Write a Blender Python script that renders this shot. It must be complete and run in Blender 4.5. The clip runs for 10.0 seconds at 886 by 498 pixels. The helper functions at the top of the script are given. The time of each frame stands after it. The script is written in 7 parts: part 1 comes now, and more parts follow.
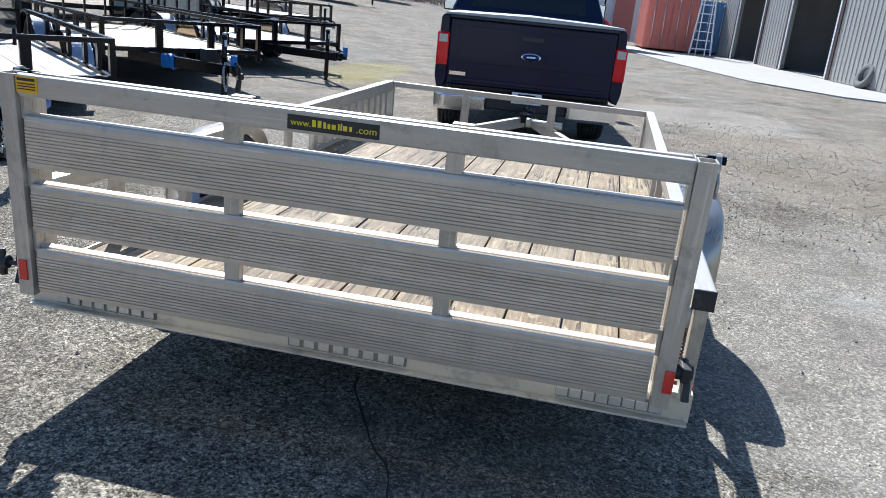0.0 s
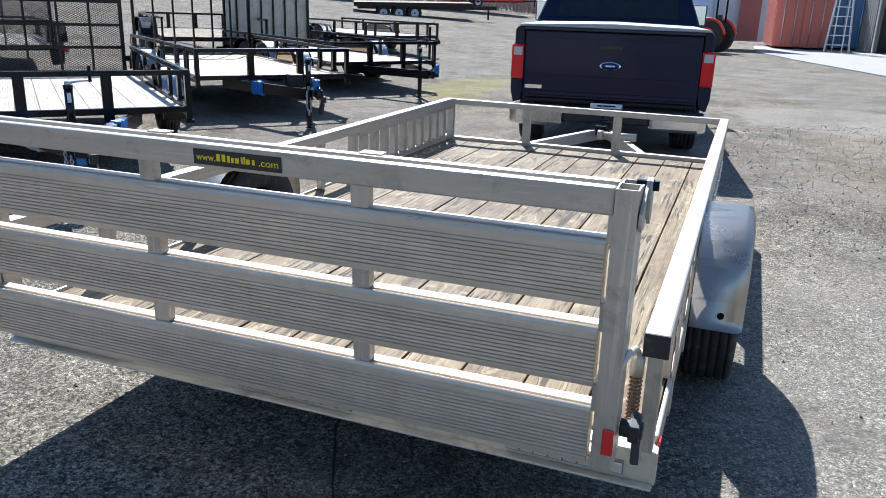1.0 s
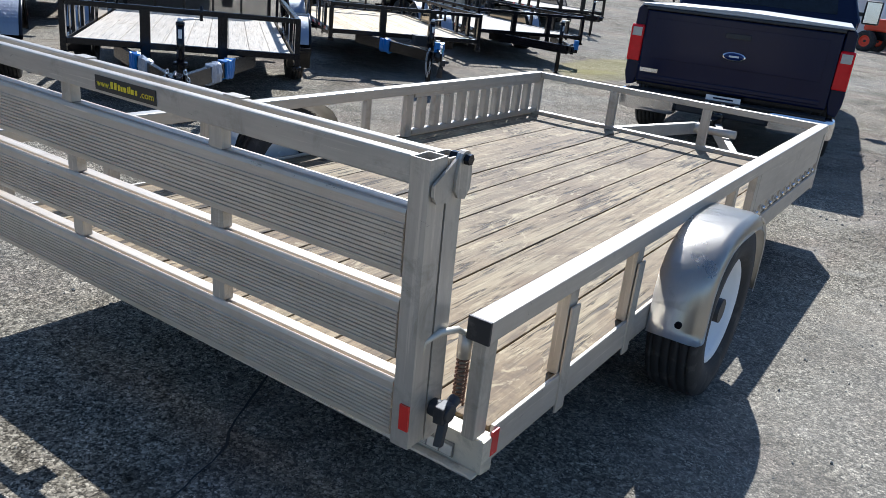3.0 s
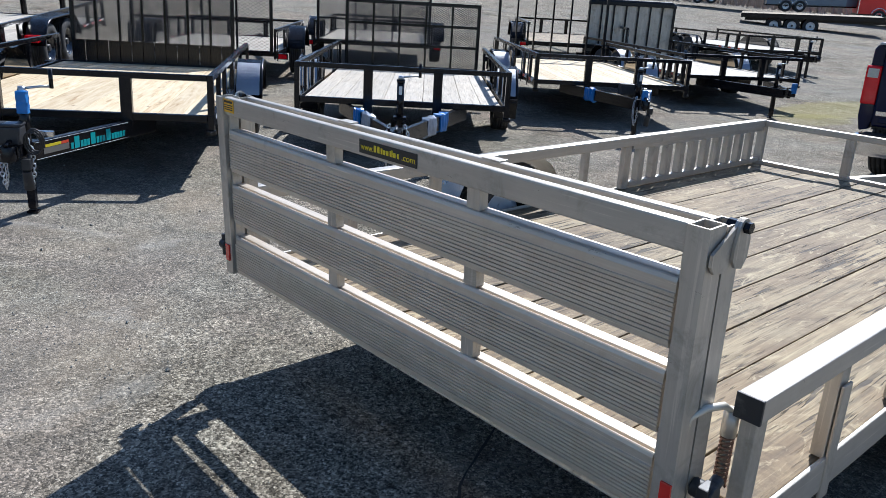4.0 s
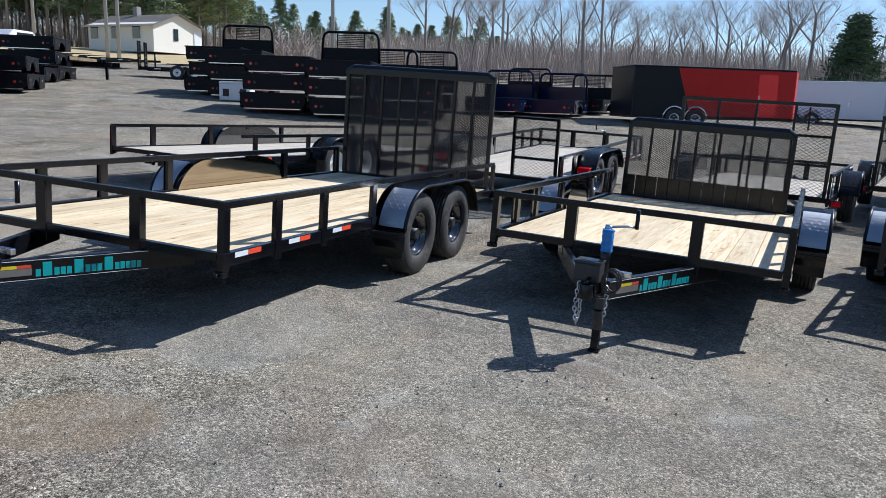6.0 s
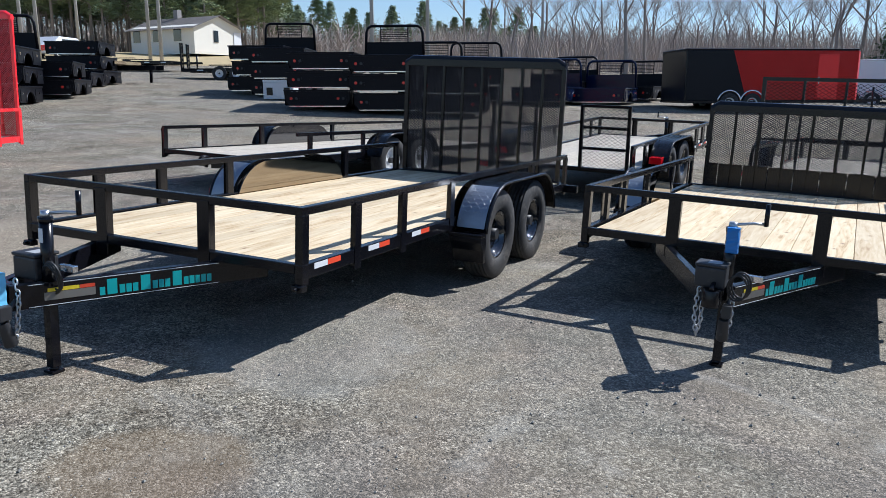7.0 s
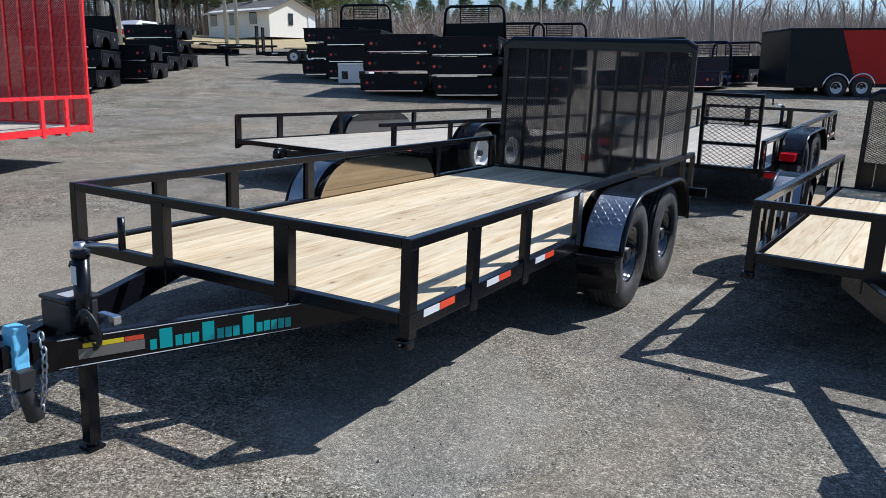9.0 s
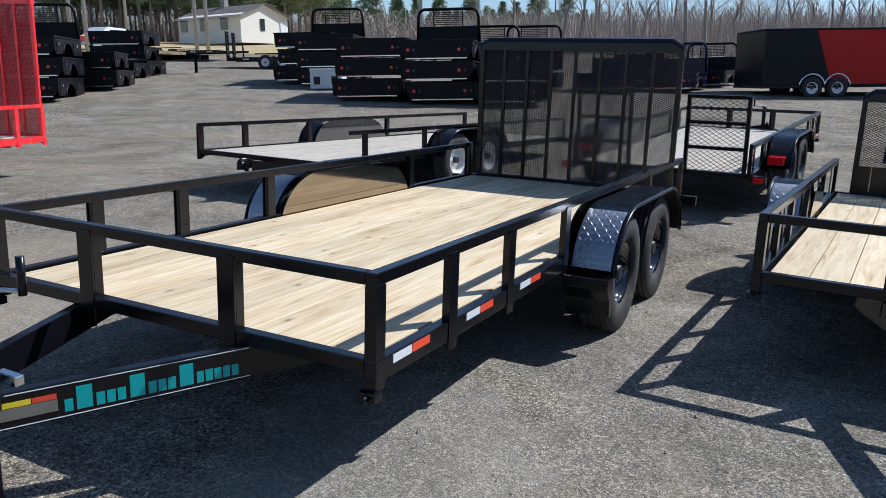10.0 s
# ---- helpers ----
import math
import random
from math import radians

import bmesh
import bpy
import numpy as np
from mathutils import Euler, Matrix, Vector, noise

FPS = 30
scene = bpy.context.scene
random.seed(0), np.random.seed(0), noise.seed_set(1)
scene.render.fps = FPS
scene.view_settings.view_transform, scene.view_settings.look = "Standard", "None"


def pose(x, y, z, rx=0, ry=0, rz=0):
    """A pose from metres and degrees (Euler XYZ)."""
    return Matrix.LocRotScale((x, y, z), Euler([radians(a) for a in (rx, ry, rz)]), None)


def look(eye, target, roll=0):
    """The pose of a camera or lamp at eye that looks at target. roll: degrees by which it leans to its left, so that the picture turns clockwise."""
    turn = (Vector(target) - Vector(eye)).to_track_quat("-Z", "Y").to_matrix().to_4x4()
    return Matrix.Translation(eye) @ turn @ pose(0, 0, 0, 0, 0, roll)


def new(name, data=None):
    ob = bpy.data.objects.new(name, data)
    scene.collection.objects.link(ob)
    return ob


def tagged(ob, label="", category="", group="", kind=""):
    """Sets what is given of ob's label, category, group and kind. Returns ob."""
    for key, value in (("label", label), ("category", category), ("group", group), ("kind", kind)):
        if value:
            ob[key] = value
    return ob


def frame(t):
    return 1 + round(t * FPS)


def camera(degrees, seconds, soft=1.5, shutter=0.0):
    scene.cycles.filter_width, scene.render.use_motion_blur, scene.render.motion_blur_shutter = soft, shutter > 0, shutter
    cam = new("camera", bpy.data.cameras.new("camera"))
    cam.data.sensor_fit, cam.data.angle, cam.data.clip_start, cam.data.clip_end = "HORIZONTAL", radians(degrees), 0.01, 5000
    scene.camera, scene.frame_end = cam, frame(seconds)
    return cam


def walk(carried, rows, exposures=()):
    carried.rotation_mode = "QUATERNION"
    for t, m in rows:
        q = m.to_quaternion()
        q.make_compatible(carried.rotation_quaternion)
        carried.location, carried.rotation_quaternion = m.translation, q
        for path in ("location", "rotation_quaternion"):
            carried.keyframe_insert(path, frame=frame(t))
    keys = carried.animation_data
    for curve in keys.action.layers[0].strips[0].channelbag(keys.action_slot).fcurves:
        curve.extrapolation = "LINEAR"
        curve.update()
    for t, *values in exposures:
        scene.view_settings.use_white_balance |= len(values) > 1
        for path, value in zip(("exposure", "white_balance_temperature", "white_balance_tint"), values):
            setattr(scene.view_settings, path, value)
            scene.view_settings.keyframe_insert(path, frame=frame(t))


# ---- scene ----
cam = camera(59.5, 10.0, 0.85)
PATH = [
    (0, (-0.032, 0.126, 1.423), (-0.404, 1.994, 0.813), 5.7),
    (0.5, (0.162, 0.344, 1.448), (-0.217, 2.209, 0.835), 3.4),
    (1, (0.413, 0.472, 1.459), (-0.278, 2.25, 0.86), 1.9),
    (1.5, (0.619, 0.601, 1.46), (-0.182, 2.33, 0.85), 1.8),
    (2, (0.742, 0.785, 1.45), (-0.107, 2.484, 0.823), 4.1),
    (2.2, (0.798, 0.822, 1.456), (-0.072, 2.505, 0.815), 4.2),
    (3.3, (1.083, 0.843, 1.474), (-0.033, 2.357, 0.794), 6.3),
    (3.5, (1.066, 0.836, 1.475), (-0.119, 2.309, 0.82), 5.5),
    (4, (0.912, 0.757, 1.495), (-0.503, 2.027, 0.875), 3.2),
    (4.5, (0.699, 0.624, 1.517), (-0.898, 1.713, 1.003), 1.6),
    (5, (0.538, 0.527, 1.515), (-1.246, 1.313, 1.069), 3.2),
    (5.5, (0.347, 0.501, 1.509), (-1.539, 1.012, 1.084), 2.5),
    (6, (0.081, 0.459, 1.498), (-1.87, 0.685, 1.124), 4.0),
    (6.2, (-0.007, 0.416, 1.49), (-1.967, 0.525, 1.107), 4.0),
    (7.3, (-0.634, 0.142, 1.442), (-2.59, 0.256, 1.04), 1.3),
    (7.5, (-0.738, 0.154, 1.441), (-2.695, 0.201, 1.029), -0.2),
    (8, (-1.033, 0.101, 1.471), (-2.988, 0.012, 1.057), 2.4),
    (8.5, (-1.318, -0.053, 1.462), (-3.272, -0.12, 1.04), 2.9),
    (9, (-1.534, -0.111, 1.478), (-3.484, -0.158, 1.034), 2.1),
    (9.5, (-1.803, -0.073, 1.47), (-3.746, -0.15, 1.004), 0.5),
    (10, (-2.016, -0.103, 1.475), (-3.969, -0.093, 1.043), 1.5),
]
EXPOSURE = [(0.0, 0.53), (2.0, 0.37), (3.5, 0.22), (5.5, 0.12), (7.5, 0.08), (8.5, 0.0), (10.0, -0.05)]
walk(cam, [(t, look(eye, target, roll)) for t, eye, target, roll in PATH], EXPOSURE)

# ---- light ----
SUN_DIR = Vector((0.43, -0.90, -1.0)).normalized()
world = bpy.data.worlds.new("sky")
scene.world = world
world.use_nodes = True
wn = world.node_tree
wn.nodes.clear()
w_out = wn.nodes.new("ShaderNodeOutputWorld")
w_bg = wn.nodes.new("ShaderNodeBackground")
w_sky = wn.nodes.new("ShaderNodeTexSky")
w_sky.sky_type = "NISHITA"
w_sky.sun_disc = False
w_sky.sun_elevation = math.asin(-SUN_DIR.z)
w_sky.sun_rotation = math.atan2(-SUN_DIR.x, -SUN_DIR.y)
w_sky.air_density, w_sky.dust_density, w_sky.ozone_density = 1.0, 0.4, 3.0
w_bg.inputs["Strength"].default_value = 0.108
wn.links.new(w_sky.outputs[0], w_bg.inputs[0])
wn.links.new(w_bg.outputs[0], w_out.inputs[0])
sun = new("sun", bpy.data.lights.new("sun", "SUN"))
sun.data.energy = 5.9
sun.data.angle = radians(0.53)
sun.data.color = (1.0, 0.94, 0.85)
sun.matrix_world = Matrix.Translation((0, 6, 14)) @ SUN_DIR.to_track_quat("-Z", "Y").to_matrix().to_4x4()
scene.view_settings.use_white_balance = True
scene.view_settings.white_balance_temperature = 5600

# ---- materials ----
class Nodes:
    """A short way to write a node tree."""

    def __init__(self, name):
        self.mat = bpy.data.materials.new(name)
        self.mat.use_nodes = True
        self.t = self.mat.node_tree
        self.t.nodes.clear()
        self.out = self.add("ShaderNodeOutputMaterial")
        self.bsdf = self.add("ShaderNodeBsdfPrincipled")
        self.link(self.bsdf.outputs[0], self.out.inputs[0])
        self.coord = self.add("ShaderNodeTexCoord")
        self.info = self.add("ShaderNodeObjectInfo")

    def add(self, kind, operation="", feature="", data_type="", blend_type=""):
        n = self.t.nodes.new(kind)
        if operation:
            n.operation = operation
        if feature:
            n.feature = feature
        if data_type:
            n.data_type = data_type
        if blend_type:
            n.blend_type = blend_type
        return n

    def link(self, a, b):
        self.t.links.new(a, b)

    def put(self, value, socket):
        if hasattr(value, "is_output"):
            self.link(value, socket)
        else:
            socket.default_value = value

    def space(self, scale=(1, 1, 1), shift=True, source="Object"):
        m = self.add("ShaderNodeMapping")
        m.inputs["Scale"].default_value = scale
        self.link(self.coord.outputs[source], m.inputs["Vector"])
        if shift:
            s = self.add("ShaderNodeVectorMath", operation="SCALE")
            c = self.add("ShaderNodeCombineXYZ")
            for i in range(3):
                self.link(self.info.outputs["Random"], c.inputs[i])
            self.link(c.outputs[0], s.inputs[0])
            s.inputs["Scale"].default_value = 37.0
            a = self.add("ShaderNodeVectorMath", operation="ADD")
            self.link(m.outputs[0], a.inputs[0])
            self.link(s.outputs[0], a.inputs[1])
            return a.outputs[0]
        return m.outputs[0]

    def noise(self, vec, scale, detail=4, rough=0.55, dist=0.0):
        n = self.add("ShaderNodeTexNoise")
        self.link(vec, n.inputs["Vector"])
        n.inputs["Scale"].default_value = scale
        n.inputs["Detail"].default_value = detail
        n.inputs["Roughness"].default_value = rough
        n.inputs["Distortion"].default_value = dist
        return n.outputs["Fac"]

    def voronoi(self, vec, scale, feature="F1", rand=1.0):
        n = self.add("ShaderNodeTexVoronoi", feature=feature)
        self.link(vec, n.inputs["Vector"])
        n.inputs["Scale"].default_value = scale
        n.inputs["Randomness"].default_value = rand
        return n

    def ramp(self, fac, stops):
        r = self.add("ShaderNodeValToRGB")
        el = r.color_ramp.elements
        while len(el) < len(stops):
            el.new(0.5)
        for e, (p, c) in zip(el, stops):
            e.position = p
            e.color = (*c, 1) if not isinstance(c, (int, float)) else (c, c, c, 1)
        self.link(fac, r.inputs[0])
        return r.outputs[0]

    def mix(self, fac, a, b, blend="MIX"):
        m = self.add("ShaderNodeMix", data_type="RGBA", blend_type=blend)
        self.put(fac, m.inputs[0])
        for v, s in ((a, m.inputs[6]), (b, m.inputs[7])):
            if isinstance(v, tuple):
                s.default_value = (*v, 1)
            else:
                self.link(v, s)
        return m.outputs[2]

    def math(self, op, a, b=0.0, c=0.0):
        m = self.add("ShaderNodeMath", operation=op)
        self.put(a, m.inputs[0])
        self.put(b, m.inputs[1])
        self.put(c, m.inputs[2])
        return m.outputs[0]

    def bump(self, height, strength=0.3, distance=0.01, normal=None):
        b = self.add("ShaderNodeBump")
        b.inputs["Strength"].default_value = strength
        b.inputs["Distance"].default_value = distance
        self.link(height, b.inputs["Height"])
        if normal is not None:
            self.link(normal, b.inputs["Normal"])
        return b.outputs[0]

    def finish(self, color, rough=0.5, metal=0.0, normal=None, coat=0.0, spec=None):
        if isinstance(color, tuple):
            self.bsdf.inputs["Base Color"].default_value = (*color, 1)
        else:
            self.link(color, self.bsdf.inputs["Base Color"])
        self.put(rough, self.bsdf.inputs["Roughness"])
        self.put(metal, self.bsdf.inputs["Metallic"])
        if normal is not None:
            self.link(normal, self.bsdf.inputs["Normal"])
        if coat:
            self.bsdf.inputs["Coat Weight"].default_value = coat
            self.bsdf.inputs["Coat Roughness"].default_value = 0.08
        if spec is not None:
            self.bsdf.inputs["Specular IOR Level"].default_value = spec
        return self.mat


def surface(name, base, rough=0.5, metal=0.0, var=0.2, big=2.5, fine=90.0, bump=0.05, rvar=0.12, coat=0.0, dirt=None, dirt_at=0.62, spec=None):
    """A painted, moulded or metal surface: two scales of variation, some dirt, fine relief."""
    n = Nodes(name)
    v = n.space()
    a = n.noise(v, big, 5, 0.6)
    b = n.noise(v, fine, 3, 0.6)
    lo = tuple(c * (1 - var) for c in base)
    hi = tuple(min(1.0, c * (1 + var)) for c in base)
    col = n.mix(a, lo, hi)
    col = n.mix(n.math("MULTIPLY", b, 0.35), col, tuple(min(1.0, c * (1 + var * 1.5)) for c in base))
    if dirt:
        d = n.ramp(n.noise(v, big * 2.3, 6, 0.68, 0.4), [(dirt_at - 0.08, 0.0), (dirt_at + 0.12, 1.0)])
        col = n.mix(n.math("MULTIPLY", d, 0.75), col, dirt)
    r = n.math("ADD", rough - rvar / 2, n.math("MULTIPLY", a, rvar))
    return n.finish(col, r, metal, n.bump(b, bump, 0.004), coat, spec)


def planks(name, stops, knots, grain=1.0, rough=0.75, weather=None, relief=0.35, tone=0.5, stains=None):
    """Timber with grain along the piece's own y, knots and, if asked, weathering."""
    n = Nodes(name)
    v = n.space((1.0, 0.07, 1.0))
    g = n.noise(v, 26 * grain, 8, 0.62, 1.1)
    rings = n.noise(n.space((1.0, 0.11, 1.0)), 9 * grain, 3, 0.5, 2.2)
    col = n.ramp(n.math("ADD", n.math("MULTIPLY", g, 0.62), n.math("MULTIPLY", rings, 0.42)), stops)
    tint = n.math("ADD", 1.0 - tone * 0.35, n.math("MULTIPLY", n.info.outputs["Random"], tone * 0.6))
    tc = n.add("ShaderNodeCombineColor")
    for i in range(3):
        n.link(tint, tc.inputs[i])
    col = n.mix(1.0, col, tc.outputs[0], "MULTIPLY")
    kv = n.voronoi(n.space((3.0, 1.5, 1.0)), 2.6)
    kd = n.ramp(kv.outputs["Distance"], [(0.0, 1.0), (0.060, 0.85), (0.085, 0.30), (0.21, 0.0)])
    col = n.mix(n.math("MULTIPLY", kd, 0.8), col, knots)
    h = g
    if weather:
        w = n.ramp(n.noise(n.space((1, 0.45, 1), False), 2.2, 6, 0.66, 0.5), [(0.46, 0.0), (0.66, 1.0)])
        col = n.mix(n.math("MULTIPLY", w, 0.72), col, weather)
        line = n.space((1.0, 0.022, 1.0))
        s = n.ramp(n.noise(line, 85, 5, 0.75, 0.3), [(0.34, 1.0), (0.46, 0.0)])
        col = n.mix(n.math("MULTIPLY", s, 0.75), col, tuple(c * 0.22 for c in weather))
        pale = n.ramp(n.noise(line, 150, 4, 0.7, 0.2), [(0.54, 0.0), (0.66, 1.0)])
        col = n.mix(n.math("MULTIPLY", pale, 0.45), col, tuple(min(1.0, c * 1.75) for c in weather))
    if stains:
        damp = tuple(c * 1.9 for c in stains)
        w = n.ramp(n.noise(n.space((1, 0.55, 1)), 2.2, 6, 0.72, 0.8), [(0.44, 0.0), (0.58, 0.9)])
        col = n.mix(w, col, n.mix(0.72, col, damp))
        w = n.ramp(n.noise(n.space((1, 0.4, 1)), 4.0, 7, 0.78, 1.0), [(0.51, 0.0), (0.62, 0.95)])
        col = n.mix(n.math("MULTIPLY", w, n.ramp(g, [(0.40, 1.0), (0.66, 0.45)])), col, stains)
        # split grain: short dark checks in clusters, and pale scuffs across the board
        check = n.ramp(n.noise(n.space((1, 0.045, 1)), 62, 3, 0.6, 0.6), [(0.555, 0.0), (0.585, 1.0)])
        where = n.ramp(n.noise(n.space((1, 0.5, 1)), 4.2, 4, 0.6), [(0.47, 0.0), (0.56, 1.0)])
        crack = n.math("MULTIPLY", check, where)
        col = n.mix(n.math("MULTIPLY", crack, 0.9), col, tuple(c * 0.32 for c in stains))
        scuff = n.ramp(n.noise(n.space((0.5, 0.16, 1)), 24, 5, 0.72, 1.6), [(0.57, 0.0), (0.65, 0.7)])
        col = n.mix(scuff, col, tuple(min(1.0, c * 1.5) for c in weather))
        h = n.math("SUBTRACT", g, crack)
    return n.finish(col, rough, 0.0, n.bump(h, relief, 0.004))


def tread_metal(name, base, rough=0.28):
    n = Nodes(name)
    v = n.space()
    a = n.noise(v, 7, 5)
    col = n.mix(a, tuple(c * 0.75 for c in base), base)
    return n.finish(col, n.math("ADD", rough, n.math("MULTIPLY", a, 0.2)), 1.0)


def brushed(name, base, rough, across=(0.03, 1, 1), dirt=(0.30, 0.27, 0.22), dirt_at=0.66, metal=0.55, streak=0.0):
    """Mill-finish aluminium: drawn streaks, blotches, scratches and a little grime."""
    n = Nodes(name)
    v = n.space(across)
    s = n.noise(v, 160, 4, 0.6)
    big = n.noise(n.space(), 3.2, 6, 0.62, 0.3)
    col = n.mix(s, tuple(c * 0.86 for c in base), base)
    col = n.mix(n.ramp(big, [(0.35, 0.0), (0.75, 0.5)]), col, tuple(c * 0.80 for c in base))
    d = n.ramp(n.noise(n.space(), 9.0, 6, 0.7, 0.6), [(dirt_at - 0.06, 0.0), (dirt_at + 0.12, 0.8)])
    if streak:
        # rain-washed grey film in long smears, and dark scuffs
        smear = n.ramp(n.noise(n.space(tuple(max(0.09, c) for c in across)), 26, 6, 0.72, 0.4), [(0.42, 0.0), (0.64, streak)])
        col = n.mix(smear, col, tuple(c * 0.62 for c in base))
        wash = n.ramp(n.noise(n.space((1, 1, 0.25)), 14, 5, 0.66, 0.5), [(0.46, 0.0), (0.70, streak * 0.9)])
        col = n.mix(wash, col, tuple(c * k for c, k in zip(base, (0.74, 0.71, 0.66))))
        scuff = n.ramp(n.noise(n.space((0.35, 1, 1)), 31, 5, 0.8, 0.8), [(0.655, 0.0), (0.70, 0.75)])
        col = n.mix(scuff, col, (0.13, 0.12, 0.105))
        pale = n.ramp(n.noise(v, 95, 3, 0.6), [(0.62, 0.0), (0.68, 0.5)])
        col = n.mix(pale, col, tuple(min(1.0, c * 1.25) for c in base))
    col = n.mix(d, col, dirt)
    met = n.math("SUBTRACT", metal, n.math("MULTIPLY", d, 0.6))
    r = n.math("ADD", rough - 0.08, n.math("MULTIPLY", big, 0.22))
    return n.finish(col, r, met, n.bump(s, 0.06, 0.002))


def chipseal():
    """Worn chip-seal lot: uneven stones of a few millimetres in tar, patches, dust and stains."""
    n = Nodes("chip_seal")
    v = n.space((1, 1, 1), False)
    wob = n.add("ShaderNodeTexNoise")
    n.link(v, wob.inputs["Vector"])
    wob.inputs["Scale"].default_value = 60
    wob.inputs["Detail"].default_value = 2
    shift = n.add("ShaderNodeVectorMath", operation="MULTIPLY_ADD")
    n.link(wob.outputs["Color"], shift.inputs[0])
    shift.inputs[1].default_value = (0.016, 0.016, 0.016)
    n.link(v, shift.inputs[2])
    st = n.voronoi(shift.outputs[0], 105)
    st2 = n.voronoi(shift.outputs[0], 210)
    hue = n.add("ShaderNodeSeparateColor")
    n.link(st.outputs["Color"], hue.inputs[0])
    hue2 = n.add("ShaderNodeSeparateColor")
    n.link(st2.outputs["Color"], hue2.inputs[0])
    stone = n.ramp(hue.outputs[0], [(0.0, (0.062, 0.058, 0.052)), (0.30, (0.148, 0.139, 0.123)), (0.70, (0.295, 0.278, 0.245)), (0.92, (0.39, 0.37, 0.33)), (1.0, (0.50, 0.48, 0.43))])
    fine = n.ramp(hue2.outputs[1], [(0.0, (0.040, 0.038, 0.034)), (0.45, (0.165, 0.156, 0.138)), (0.85, (0.36, 0.34, 0.30)), (1.0, (0.60, 0.57, 0.52))])
    mid = n.noise(v, 4.5, 6, 0.70, 0.3)
    cover = n.ramp(n.math("ADD", hue.outputs[2], n.math("MULTIPLY", n.math("SUBTRACT", mid, 0.5), 1.3)), [(0.40, 0.0), (0.48, 1.0)])
    col = n.mix(cover, fine, stone)
    # pits between the stones, here and there
    pit = n.math("MULTIPLY", n.ramp(st.outputs["Distance"], [(0.50, 0.0), (0.78, 0.9)]), n.ramp(n.noise(v, 38, 3, 0.7), [(0.46, 0.0), (0.58, 1.0)]))
    col = n.mix(pit, col, (0.030, 0.028, 0.025))
    # centimetre and hand-sized mottling
    grit = n.ramp(n.noise(v, 42, 5, 0.80), [(0.36, (0.32, 0.31, 0.30)), (0.5, (1.0, 1.0, 1.0)), (0.65, (1.60, 1.585, 1.56))])
    col = n.mix(1.0, col, grit, "MULTIPLY")
    cloud = n.ramp(n.noise(v, 7.5, 8, 0.80, 0.2), [(0.34, (0.54, 0.525, 0.50)), (0.5, (1.0, 1.0, 1.0)), (0.66, (1.34, 1.33, 1.30))])
    col = n.mix(1.0, col, cloud, "MULTIPLY")
    # soft worn and oily places a stride across
    worn = n.ramp(n.noise(v, 1.1, 5, 0.62, 0.5), [(0.34, (0.66, 0.65, 0.62)), (0.5, (1.0, 1.0, 1.0)), (0.68, (1.22, 1.21, 1.19))])
    col = n.mix(1.0, col, worn, "MULTIPLY")
    tint = n.ramp(n.noise(v, 0.8, 4, 0.6, 0.6), [(0.36, (1.04, 1.01, 0.90)), (0.5, (1.09, 1.02, 0.90)), (0.64, (1.15, 1.01, 0.90))])
    col = n.mix(1.0, col, tint, "MULTIPLY")
    patch = n.noise(v, 0.35, 6, 0.6, 0.4)
    col = n.mix(n.ramp(patch, [(0.44, 0.0), (0.64, 0.4)]), col, n.mix(0.5, fine, (0.29, 0.275, 0.24)))
    dark = n.ramp(n.noise(v, 0.8, 6, 0.72, 0.9), [(0.50, 0.0), (0.68, 0.75)])
    col = n.mix(dark, col, n.mix(0.5, col, (0.070, 0.067, 0.060)))
    tan = n.ramp(n.noise(v, 0.55, 6, 0.7, 0.5), [(0.52, 0.0), (0.66, 0.7)])
    col = n.mix(tan, col, n.mix(0.6, col, (0.29, 0.235, 0.165)))
    # clods and gravelly rough places
    clod = n.math("MULTIPLY", n.ramp(n.noise(v, 13, 4, 0.6, 0.2), [(0.58, 0.0), (0.66, 1.0)]), n.ramp(n.noise(v, 0.42, 4, 0.6, 0.6), [(0.46, 0.0), (0.60, 0.40)]))
    col = n.mix(clod, col, n.mix(0.25, (0.085, 0.075, 0.065), col))
    pale = n.ramp(n.noise(v, 0.7, 6, 0.75, 1.2), [(0.56, 0.0), (0.70, 0.6)])
    col = n.mix(pale, col, n.mix(0.6, col, (0.48, 0.455, 0.40)))
    # spills of brown soil, gravelly rough ground, drifts of yellow pollen, paler patches
    xyz = n.add("ShaderNodeSeparateXYZ")
    n.link(v, xyz.inputs[0])
    edge = n.math("MULTIPLY", n.math("SUBTRACT", n.noise(v, 3.5, 6, 0.7), 0.5), 1.7)
    # the pale patch at (2.1, 4.0) puts sunlit brightness into the colour
    for cx, cy, rx, ry, tone, most in ((-3.30, -0.75, 0.36, 0.42, (0.20, 0.145, 0.088), 0.58), (-6.9, -3.3, 2.3, 1.15, (0.33, 0.275, 0.205), 0.62), (-4.7, 14.6, 0.75, 2.2, (0.34, 0.30, 0.08), 0.42), (-4.3, 12.9, 0.5, 1.0, (0.34, 0.30, 0.08), 0.3), (2.1, 4.0, 1.9, 2.8, (0.38, 0.355, 0.305), 0.32), (2.4, 8.6, 1.7, 1.6, (0.25, 0.20, 0.14), 0.5), (3.4, 11.4, 2.6, 1.5, (0.31, 0.26, 0.19), 0.5), (1.6, 13.5, 1.6, 1.8, (0.42, 0.385, 0.33), 0.4), (-4.9, -0.3, 1.0, 0.7, (0.33, 0.315, 0.28), 0.45)):
        dx = n.math("DIVIDE", n.math("SUBTRACT", xyz.outputs[0], cx), rx)
        dy = n.math("DIVIDE", n.math("SUBTRACT", xyz.outputs[1], cy), ry)
